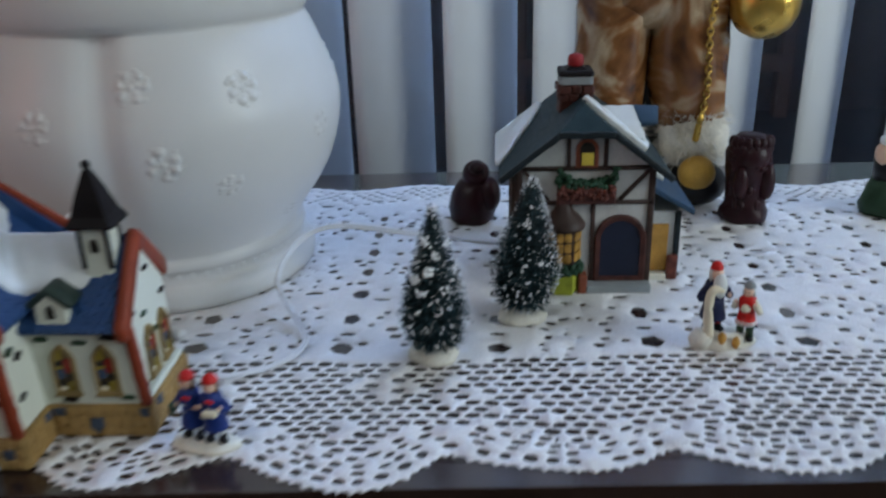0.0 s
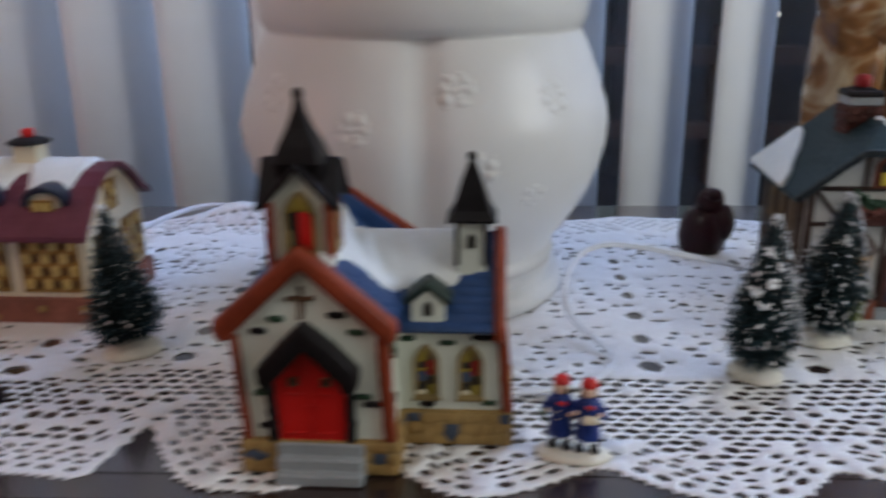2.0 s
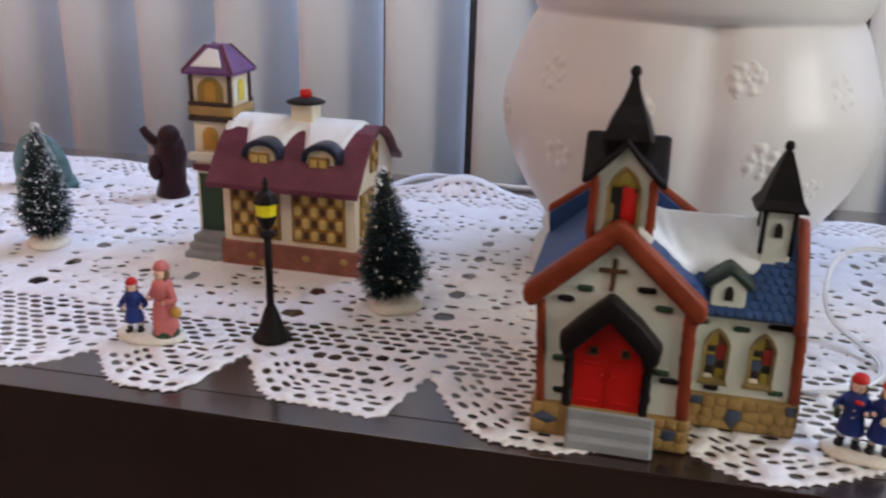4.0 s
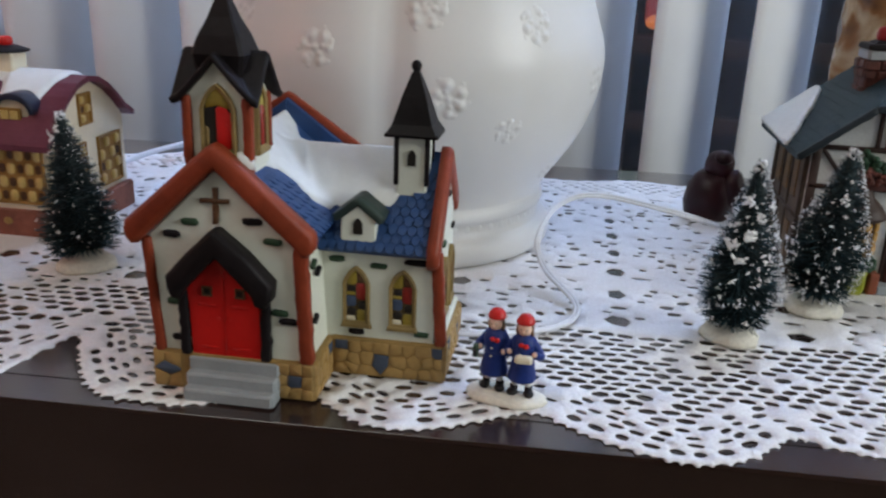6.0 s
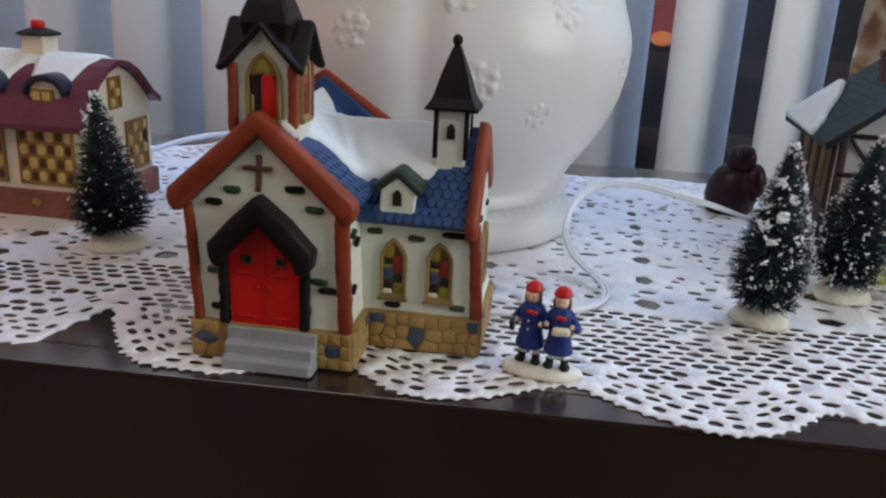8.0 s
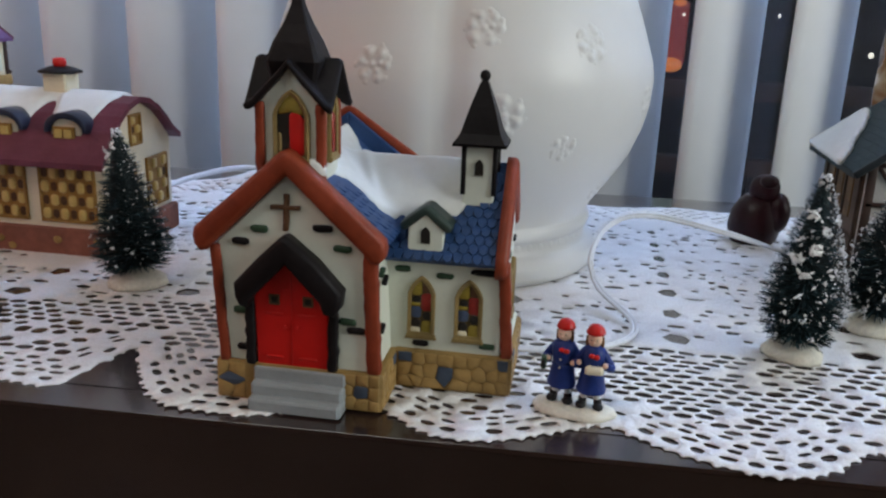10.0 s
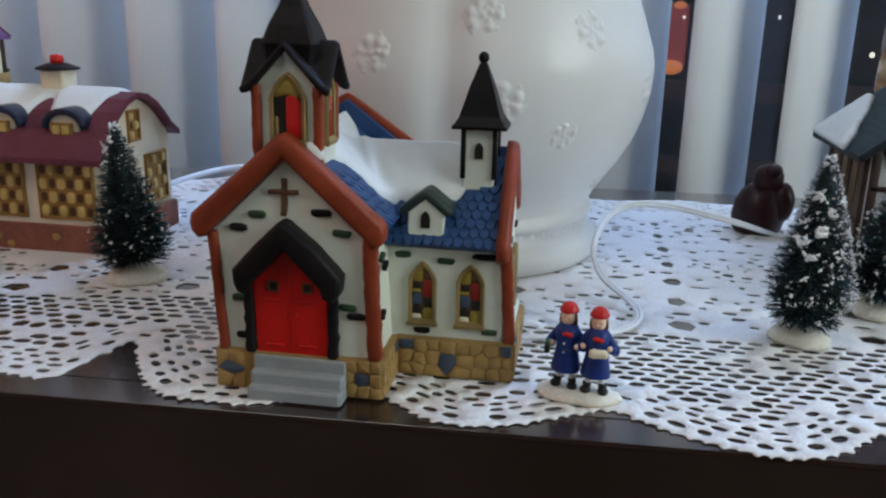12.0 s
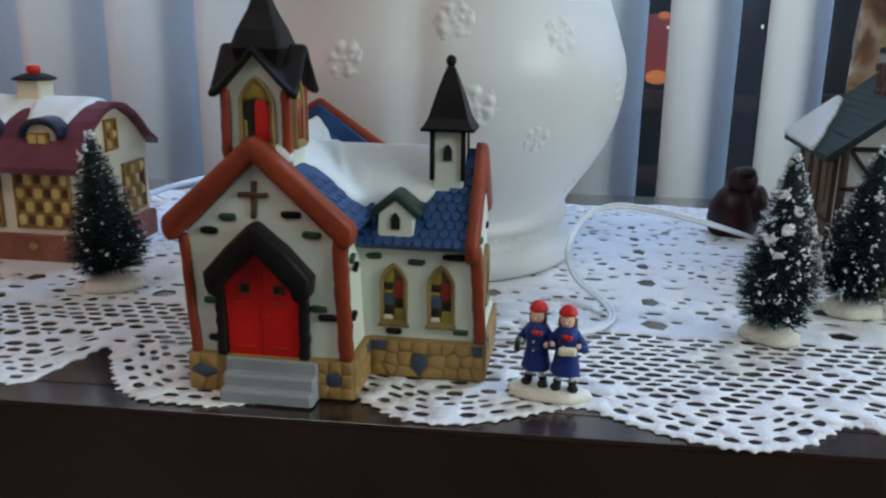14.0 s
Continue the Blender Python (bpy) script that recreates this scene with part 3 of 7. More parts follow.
def try_hole(cx, cy, hw, hh, turn=0.0, n=8, gap=0.0011, point=0.75, wob=0.11):
    """Cut a hole if it keeps clear of the edges and of the holes already there."""
    if not (X0 + 0.012 < cx < X1 - 0.012) or cy + hh > back_edge(cx) - 0.004 or cy < 0.345:
        return False
    ca, sa = math.cos(turn), math.sin(turn)
    pts = []
    for q in range(n):
        a = 2 * math.pi * (q + (0.5 if n == 6 and point < 0.7 else 0.0)) / n
        ux = hw * math.copysign(abs(math.cos(a)) ** point, math.cos(a))
        uy = hh * math.sin(a)
        j = 1 + rnd.uniform(-wob, wob)
        pts.append((cx + j * (ux * ca - uy * sa), cy + j * (ux * sa + uy * ca)))
    for px, py in pts:
        if py < front_edge(px) + 0.0020:
            return False
    ext = max(hw, hh) * 1.2 + gap
    i0, i1 = int((cx - ext - X0) / RES), int((cx + ext - X0) / RES) + 1
    j0, j1 = int((cy - ext - 0.345) / RES), int((cy + ext - 0.345) / RES) + 1
    if i0 < 0 or j0 < 0:
        return False
    gx = X0 + np.arange(i0, i1)[:, None] * RES - cx
    gy = 0.345 + np.arange(j0, j1)[None, :] * RES - cy
    lx, ly = gx * ca + gy * sa, gy * ca - gx * sa
    wide = 1 + wob
    m = (np.abs(lx) / (hw * wide + gap)) ** 2.4 + (np.abs(ly) / (hh * wide + gap)) ** 2.4 < 1
    cell = taken[i0:i1, j0:j1]
    if cell.shape != m.shape or (cell & m).any():
        return False
    cell |= (np.abs(lx) / (hw * wide)) ** 2.4 + (np.abs(ly) / (hh * wide)) ** 2.4 < 1
    holes.append(pts)
    return True


def near_edge(x, off, hw, hh, n, gap, share=1.0, point=0.75):
    t = slope_angle(x)
    if rnd.random() < share:
        try_hole(x - math.sin(t) * off, front_edge(x) + math.cos(t) * off, hw * rnd.uniform(0.8, 1.12), hh * rnd.uniform(0.8, 1.15), t * 0.9 + rnd.uniform(-0.12, 0.12), n, gap, point)


# large holes along the hem, rows of slits that follow it
for xa, xb in zip(hem, hem[1:]):
    near_edge(xb + rnd.uniform(-0.0006, 0.0006), 0.0056, 0.0032, 0.0020, 9, 0.0008, 0.97, 0.9)
for off, step, hw, hh in ((0.0112, 0.0086, 0.0031, 0.0014), (0.0156, 0.0080, 0.0029, 0.0015), (0.0202, 0.0084, 0.0031, 0.0017)):
    for x in along_edge(step):
        near_edge(x, off, hw, hh, 7, 0.0007, 0.95)

def band_top(x):
    return 0.4675 + 0.012 * max(0.0, min(1.0, x / 0.25)) - 0.022 * max(0.0, min(1.0, (-0.24 - x) / 0.1))


# open net band
row = 0
y = 0.384
while y < 0.49:
    x = X0 + 0.012 + (0.00435 if row % 2 else 0.0)
    while x < X1 - 0.01:
        sag = 0.0030 * math.sin(x * 34 + 1.2) * max(0.0, min(1.0, (0.455 - y) / 0.05))
        yy = y + 0.0008 * math.sin(x * 61 + row * 0.7) + sag + 0.012 * max(0.0, min(1.0, x / 0.25))
        if yy < band_top(x) and yy > front_edge(x) + 0.0225:
            wide = 1.0 + 0.55 * math.exp(-((x + 0.275) / 0.035) ** 2 - ((yy - 0.415) / 0.016) ** 2)
            tight = 0.92 + 0.22 * noise.noise((x * 60, y * 120, 4.0)) + 0.12 * noise.noise((x * 16, y * 30, 9.0))
            try_hole(x + rnd.uniform(-0.0005, 0.0005), yy + rnd.uniform(-0.0003, 0.0003), 0.0037 * rnd.uniform(0.86, 1.05), 0.00245 * rnd.uniform(0.74, 1.10) * wide * min(1.1, tight), rnd.uniform(-0.16, 0.16), rnd.choice((6, 7, 8, 8)), 0.00015, 0.66, 0.11)
        x += 0.0087
    y += 0.0053
    row += 1

# fan of small slits in the heart of every lobe
for (xa, ya), (xb, yb) in zip(VALLEYS, VALLEYS[1:]):
    cx, cy = (xa + xb) / 2 + rnd.uniform(-0.003, 0.003), (ya + yb) / 2 + 0.012
    for rad, k in ((0.0085, 7), (0.0125, 11)):
        for q in range(k):
            a = math.radians(200 + 140 * q / (k - 1))
            try_hole(cx + 1.35 * rad * math.cos(a), cy + rad * math.sin(a), 0.0017, 0.0008, a, 6, 0.0005)

# motifs of the closed field: columns of diamonds, rosettes between them
PERIOD = 0.079
for k in range(-13, 9):
    cx = -0.007 + PERIOD * k
    rise = 0.480 + (0.006 if cx > 0.1 else 0.0) - (0.018 if cx < -0.26 else 0.0)
    for dy, hw, hh, n in ((0.0, 0.0062, 0.0056, 6), (0.0148, 0.0044, 0.0019, 8), (0.0320, 0.0044, 0.0060, 8), (0.0636, 0.0046, 0.0058, 8), (0.0786, 0.0036, 0.0017, 8),
                          (0.0943, 0.0038, 0.0058, 8), (0.110, 0.0028, 0.0014, 8), (0.1258, 0.0037, 0.0058, 8), (0.141, 0.0026, 0.0014, 8), (0.1562, 0.0032, 0.0056, 8), (0.187, 0.0030, 0.0050, 8)):
        try_hole(cx + rnd.uniform(-0.001, 0.001), rise + dy, hw * rnd.uniform(0.98, 1.18), hh * rnd.uniform(0.95, 1.15), rnd.uniform(-0.12, 0.12), rnd.choice((5, 6)) if hh > 0.004 else 7, 0.0008, 1.0, 0.16)
for k in range(-13, 9):
    cx = -0.007 + PERIOD * k
    rise = 0.480 + (0.006 if cx > 0.1 else 0.0) - (0.018 if cx < -0.26 else 0.0)
    for m in range(3):
        rx, ry = cx + PERIOD / 2 + rnd.uniform(-0.003, 0.003), rise + 0.0165 + PERIOD * m
        for reach, count, hw, hh, share in ((0.0060, 5, 0.0013, 0.0010, 0.5), (0.0168, 13, 0.0031, 0.0021, 0.95), (0.0248, 17, 0.0023, 0.0015, 0.45), (0.034, 22, 0.0027, 0.0018, 0.45)):
            for q in range(count):
                a = 2 * math.pi * (q + rnd.uniform(-0.25, 0.25)) / count
                if rnd.random() < share:
                    d = reach * rnd.uniform(0.93, 1.07)
                    try_hole(rx + d * math.cos(a), ry + d * math.sin(a), hw * rnd.uniform(0.5, 1.25), hh * rnd.uniform(0.55, 1.3), rnd.uniform(-0.5, 0.5), rnd.choice((5, 6, 7)), 0.0007, 0.9, 0.24)
        for q in range(7):
            try_hole(cx + rnd.choice((-1, 1)) * rnd.uniform(0.006, 0.040), rise + PERIOD * (m + rnd.random()), rnd.uniform(0.0020, 0.0055), rnd.uniform(0.0010, 0.0026), rnd.uniform(-0.2, 0.2), 8, 0.0008, 0.8, 0.2)
# fine openwork near the back hem
for row in range(6):
    x = X0 + 0.02 + (0.0045 if row % 2 else 0)
    while x < X1 - 0.02:
        if rnd.random() < 0.75:
            try_hole(x, back_edge(x) - 0.034 + row * 0.0052, 0.0026 * rnd.uniform(0.7, 1.1), 0.0011, rnd.uniform(-0.15, 0.15), 6)
        x += 0.009

pts2, loops = [], []
for loop in [outer] + holes:
    loops.append(list(range(len(pts2), len(pts2) + len(loop))))
    pts2 += [Vector(p) for p in loop]
y = 0.38
while y < 0.735:
    x = X0 + 0.01
    while x < X1 - 0.01:
        if front_edge(x) + 0.006 < y < back_edge(x) - 0.006:
            pts2.append(Vector((x + rnd.uniform(-0.002, 0.002), y + rnd.uniform(-0.002, 0.002))))
        x += 0.010
    y += 0.009
cv, ce, cf, ov, oe, of = delaunay_2d_cdt(pts2, [], loops, 0, 1e-7)
keep = [f for f, o in zip(cf, of) if o == [0]]
k = len(cv)
TH = 0.0008
verts = []
for p in cv:
    h = cloth_height(p.x, p.y)
    verts.append((p.x, p.y, h + TH))
for p in cv:
    h = cloth_height(p.x, p.y)
    verts.append((p.x, p.y, max(h + 0.0005, 0.00096)))
faces = [tuple(f) for f in keep] + [tuple(i + k for i in f)[::-1] for f in keep]
edge_use = {}
for f in keep:
    for a, b in zip(f, list(f[1:]) + [f[0]]):
        edge_use[(a, b)] = 1
for (a, b) in edge_use:
    if (b, a) not in edge_use:
        faces.append((b, a, a + k, b + k))
me = bpy.data.meshes.new("table_runner")
me.from_pydata(verts, [], faces)
me.polygons.foreach_set("use_smooth", [i < len(keep) for i in range(len(faces))])
me.materials.append(cloth)
runner = tagged(new("table_runner", me), "white crochet lace runner with scalloped border on the sideboard", "table runner")
TOP = 0.0016


# ---- porcelain jar ----
JX, JY = -0.1285, 0.5985
jar = thing("jar", (JX, JY, TOP), "large white glazed ceramic jar with raised snowflakes and beaded foot", "jar")
prof = [(0.060, 0.0), (0.0805, 0.0), (0.0830, 0.0018), (0.0838, 0.0050), (0.0834, 0.0090), (0.0815, 0.0125), (0.0785, 0.0142), (0.0766, 0.0150), (0.0762, 0.0215),
        (0.0778, 0.0225), (0.0788, 0.025), (0.0778, 0.028), (0.0762, 0.0295), (0.0765, 0.031), (0.0795, 0.037), (0.085, 0.045), (0.0915, 0.054), (0.0985, 0.066),
        (0.1035, 0.079), (0.1065, 0.092), (0.1075, 0.105), (0.1062, 0.114), (0.1035, 0.122), (0.1005, 0.131), (0.0972, 0.140), (0.0935, 0.149),
        (0.0905, 0.1545), (0.0895, 0.156), (0.0910, 0.158), (0.0930, 0.162), (0.0938, 0.170), (0.0932, 0.180), (0.0915, 0.186), (0.0935, 0.19), (0.095, 0.205), (0.090, 0.225), (0.07, 0.24), (0.03, 0.247)]


def jar_warp(a, r, z):
    if 0.03 < z < 0.157:
        w = min(1.0, (z - 0.03) / 0.05) * min(1.0, (0.160 - z) / 0.006)
        for c in (-86.0, 4.0 + 30, 154.0):
            d = (math.degrees(a) - c + 180) % 360 - 180
            r -= w * 0.0042 * math.exp(-(d / 5.0) ** 2) + w * 0.0022 * math.exp(-(d / 16.0) ** 2)
    return r


part("body", Geo().lathe(prof, (JX, JY, TOP), 120, 0, True, jar_warp), porcelain, jar)
bead = Geo()
bead.ball((0, 0, 0), (0.00026, 0.0022, 0.0032), 0, 8, 6)
bead_mesh = bead.mesh("bead", porcelain)
for i in range(64):
    a = 2 * math.pi * i / 64
    piece("bead", bead_mesh, jar, Matrix.Translation((JX + 0.0762 * math.cos(a), JY + 0.0762 * math.sin(a), TOP + 0.018)) @ Matrix.Rotation(a, 4, 'Z'))


def jar_radius(z):
    for (ra, za), (rb, zb) in zip(prof[3:], prof[4:]):
        if za <= z <= zb and zb > za:
            return ra + (rb - ra) * (z - za) / (zb - za), math.atan2(-(rb - ra), zb - za)
    return 0.1, 0.0




def flake_height(u, v, seed):
    """Raised snowflake of uneven knobs round a small heart."""
    h = 0.55 * math.exp(-(u * u + v * v) / 0.0017 ** 2)
    for q in range(6):
        k1, k2, k3 = (noise.noise((seed * 3.7 + 0.3, q * 1.9 + 0.4, j * 5.3 + 0.7)) for j in range(3))
        a = math.pi / 3 * q + 0.35 * k1 + seed * 0.3
        for rr, w, da, k in ((0.0070 * (1 + 0.25 * k2), 0.0023 * (1 + 0.3 * k3), 0.0, 1.0 + 0.35 * k3), (0.0098 * (1 + 0.12 * k3), 0.0014, 0.33, 0.55 + 0.5 * k2), (0.0042, 0.0015, 0.2, 0.45 + 0.6 * k1)):
            h = max(h, k * math.exp(-(((u - rr * math.cos(a + da)) ** 2 + (v - rr * math.sin(a + da)) ** 2) / (w * w))))
    return 0.00135 * h


def snowflake(a0, z0, s):
    """One raised snowflake that follows the curve of the jar."""
    fl = Geo()
    vs, fs = [], []
    rad, lean = jar_radius(z0)
    nr, na = 16, 48
    for i in range(nr + 1):
        rr = 0.0118 * i / nr
        for j in range(na):
            t = 2 * math.pi * j / na
            u, v = rr * math.cos(t), rr * math.sin(t)
            a = radians(a0) + u * s / rad
            z = z0 + v * s * math.cos(lean)
            r = jar_warp(a, jar_radius(z)[0], z) + flake_height(u, v, a0 * 0.37) * s - 0.00010 - 0.0004 * (rr / 0.0118) ** 6
            vs.append((JX + r * math.cos(a), JY + r * math.sin(a), TOP + z))
    for i in range(nr):
        for j in range(na):
            jj = (j + 1) % na
            fs.append((i * na + j, i * na + jj, (i + 1) * na + jj, (i + 1) * na + j))
    fl.add(vs, fs, 0, None, True)
    part("snowflake", fl, porcelain, jar)


for a, z, s in ((-76.5, 0.132, 0.95), (-45.5, 0.126, 0.95), (-105, 0.114, 0.95), (-70.8, 0.0935, 1.0), (-53, 0.077, 0.75), (-17, 0.097, 0.85), (-22, 0.046, 0.6),
                (-135, 0.128, 1.0), (-128, 0.085, 1.0), (-160, 0.1, 1.0), (15, 0.125, 1.0), (40, 0.09, 1.0)):
    snowflake(a, z, s)


# ---- cords ----
def cord(ctrl, r, label, twin=0.0):
    """A round cord, or a flat twin flex of two strands."""
    line = curve_points(ctrl, 12)
    g = Geo()
    if twin:
        for sgn in (-1, 1):
            strand = []
            for i, p in enumerate(line):
                d = line[min(i + 1, len(line) - 1)] - line[max(i - 1, 0)]
                across = Vector((-d.y, d.x, 0.0)).normalized()
                flat = max(0.25, min(1.0, (0.034 - p.z) / 0.020))
                strand.append(p + across * sgn * twin * flat + Vector((0, 0, sgn * twin * (1 - flat))))
            g.tube(strand, r, 8)
    else:
        g.tube(line, r, 8)
    single("cord", g, cord_white, label, "cord", "", "cords")


cord([(-0.125, 0.462, 0.004), (-0.09, 0.445, 0.004), (-0.06, 0.448, 0.004), (-0.035, 0.462, 0.004), (-0.0275, 0.485, 0.005), (-0.0435, 0.514, 0.011), (-0.0485, 0.522, 0.024),
      (-0.040, 0.546, 0.035), (-0.020, 0.558, 0.039), (0.02, 0.566, 0.031), (0.055, 0.585, 0.018), (0.078, 0.61, 0.006), (0.10, 0.635, 0.004)],
     0.00095, "white flat twin lamp cord looping over the lace runner", 0.00095)
cord([(-0.1370, 0.4590, 0.050), (-0.1370, 0.4680, 0.064), (-0.1365, 0.4800, 0.0745), (-0.1360, 0.4900, 0.070), (-0.1350, 0.4960, 0.050), (-0.1320, 0.5000, 0.020), (-0.1200, 0.5020, 0.006), (-0.0950, 0.4900, 0.004)],
     0.0030, "thick white lamp cord arching behind the ceramic church")
cord([(-0.352, 0.604, 0.006), (-0.348, 0.64, 0.009), (-0.338, 0.68, 0.012), (-0.320, 0.716, 0.0135), (-0.300, 0.728, 0.012), (-0.275, 0.742, 0.005), (-0.22, 0.748, 0.003), (-0.15, 0.75, 0.003)],
     0.0022, "white plastic lamp cord lying behind the village")


# ---- church ----
church = thing("church", (-0.135, 0.42, TOP), "cream ceramic church with snowy blue roof, black spires, red door", "toy house")
g = Geo()
g.box((-0.1845, 0.379, TOP), (-0.122, 0.460, 0.0165), 0, 0.001).box((-0.123, 0.403, TOP), (-0.0780, 0.4505, 0.0170), 0, 0.001)
foundation = part("foundation", g, mortar, church, "tan rubble stone foundation")
g = Geo()
g.prism([(-0.1815, 0.0155), (-0.1245, 0.0155), (-0.1270, 0.061), (-0.1562, 0.087), (-0.1830, 0.061)], 0.078, front(0, 0.459, 0), 0, 0.0008)
g.prism([(0.405, 0.0160), (0.4488, 0.0160), (0.4488, 0.0622), (0.4305, 0.083), (0.405, 0.054)], 0.0520, side(-0.1345, 0, 0), 0, 0.0008)
part("wall", g, cream, church)
# roofs
NR, NE_L, NE_R = (-0.1565, 0.0895), (-0.1885, 0.0605), (-0.1235, 0.0610)
WR, WE, WB = (0.4305, 0.0832), (0.4015, 0.0525), (0.4508, 0.0618)


def gable_roof(ridge, left, right, t, depth, m):
    """An inverted V of even thickness."""
    nl = Vector((-(ridge[1] - left[1]), ridge[0] - left[0])).normalized() * t
    nr = Vector((ridge[1] - right[1], -(ridge[0] - right[0]))).normalized() * t
    top = (ridge[0], ridge[1] + t * 1.3)
    return Geo().prism([left, ridge, right, (right[0] + nr.x, right[1] + nr.y), top, (left[0] + nl.x, left[1] + nl.y)], depth, m, 0)


church_roof = part("nave_roof", gable_roof(NR, NE_L, NE_R, 0.0026, 0.075, front(0, 0.457, 0)), roof_blue, church, "blue painted shingle roof")
wing_roof = part("wing_roof", gable_roof(WR, WE, WB, 0.0024, 0.051, side(-0.136, 0, 0)), roof_blue, church, "blue painted shingle roof")
# rust coloured verges and corner posts


def verge(c, apex, el, er, w, depth, m):
    """A thick gable board: one bent bar from eave to eave, c the outer rounding."""
    up = 1.3 * w
    left = [(el[0] - 0.0008, el[1] + 0.0022), (el[0] - 0.0014, el[1] - 0.0010), (el[0] - 0.0008, el[1] - w * 0.62), (el[0] + w * 0.22, el[1] - w * 0.98), (el[0] + w * 0.62, el[1] - w * 0.90), (el[0] + w * 0.92, el[1] - w * 0.52)]
    right = [(er[0] - w * 0.92, er[1] - w * 0.52), (er[0] - w * 0.62, er[1] - w * 0.90), (er[0] - w * 0.22, er[1] - w * 0.98), (er[0] + 0.0008, er[1] - w * 0.62), (er[0] + 0.0014, er[1] - 0.0010), (er[0] + 0.0008, er[1] + 0.0022)]
    pts = left + [(apex[0], apex[1] - up)] + right + [(apex[0] + 0.0022, apex[1] - 0.0004), (apex[0], apex[1] + 0.0006), (apex[0] - 0.0022, apex[1] - 0.0004)]
    return part("verge", Geo().prism(pts, depth, m, 0, c, True), terracotta, church, "rust orange verge board")


verge(0.0018, (-0.1562, 0.0950), (-0.1895, 0.0640), (-0.1225, 0.0640), 0.0064, 0.0062, front(0, 0.3830, 0))
verge(0.0006, (-0.1560, 0.1008), (-0.1895, 0.0740), (-0.1205, 0.0752), 0.0020, 0.0026, front(0, 0.4592, 0))
for s in (1, -1):
    part("parapet", Geo().prism([(-0.1555, 0.0990), (-0.1555, 0.0800), (-0.1555 + s * 0.0330, 0.0560), (-0.1555 + s * 0.0344, 0.0732)], 0.0036, front(0, 0.4576 + 0.0002 * s, 0), 0, 0.0004), roof_blue, church, "blue painted rear parapet")
verge(0.0018, (0.4298, 0.0882), (0.4005, 0.0545), (0.4528, 0.0632), 0.0064, 0.0046, side(-0.0856, 0, 0))
for a, b, w in (((-0.1835, 0.381, 0.060), (-0.1810, 0.381, 0.016), 0.0034), ((-0.1270, 0.381, 0.063), (-0.1252, 0.381, 0.016), 0.0050),
                ((-0.0825, 0.4052, 0.054), (-0.0800, 0.4052, 0.0165), 0.0042)):
    part("corner_post", Geo().beam(a, b, w, 0.0040, 0, (0, -1, 0), 0.12), terracotta, church, "rust orange corner post")


def wavy(pts, amp, seed, n=6):
    """A closed outline with soft lobes along it."""
    r = random.Random(seed)
    out = []
    k = len(pts)
    for i in range(k):
        a, b = Vector(pts[i]), Vector(pts[(i + 1) % k])
        e = (b - a)
        nrm = Vector((e.y, -e.x)).normalized() if e.length else Vector((0, 0))
        m = max(1, int(e.length / 0.0012))
        for j in range(m):
            t = j / m
            out.append(tuple(a + e * t + nrm * (amp * abs(math.sin((i * 3.1 + t * e.length / 0.0045 * math.pi / 2) + r.random() * 0.25)))))
    return out


L = math.hypot(WR[0] - WE[0], WR[1] - WE[1])
LN = math.hypot(NR[0] - NE_R[0], NR[1] - NE_R[1])
SNOW = [(-0.158, 0.3860), (-0.1486, 0.3860), (-0.1468, 0.3920), (-0.1450, 0.4000), (-0.1422, 0.4052), (-0.1382, 0.4070), (-0.1345, 0.4062), (-0.1312, 0.4052), (-0.1285, 0.4066), (-0.1262, 0.4090), (-0.1235, 0.4110), (-0.1195, 0.4100),
        (-0.1165, 0.4125), (-0.1060, 0.4125), (-0.1020, 0.4110), (-0.0995, 0.4140), (-0.0980, 0.4160), (-0.0940, 0.4172), (-0.0908, 0.4205), (-0.0885, 0.4255), (-0.0870, 0.4305), (-0.0870, 0.4496), (-0.1270, 0.4496), (-0.1270, 0.4600),
        (-0.1590, 0.4600)]


def inside_distance(x, y, poly):
    """Distance to the outline, positive inside."""
    best, ins = 9.0, False
    k = len(poly)
    for i in range(k):
        ax, ay = poly[i - 1]
        bx, by = poly[i]
        dx, dy = bx - ax, by - ay
        t = max(0.0, min(1.0, ((x - ax) * dx + (y - ay) * dy) / (dx * dx + dy * dy)))
        best = min(best, math.hypot(x - ax - t * dx, y - ay - t * dy))
        if (ay > y) != (by > y) and x < (bx - ax) * (y - ay) / (by - ay) + ax:
            ins = not ins
    return best if ins else -best


def church_top(x, y):
    zn = NR[1] + 0.0020 - abs(x - NR[0]) * (NR[1] - NE_R[1]) / (NE_R[0] - NR[0])
    zw = WR[1] + 0.0018 - abs(y - WR[0]) * (WR[1] - WE[1]) / (WR[0] - WE[0])
    k = 0.0045
    h = max(0.0, min(1.0, 0.5 + 0.5 * (zw - zn) / k))
    return zn + (zw - zn) * h + k * h * (1 - h)


g = Geo()
NXS, NYS = 92, 94
vs, fs, ok = [], [], {}
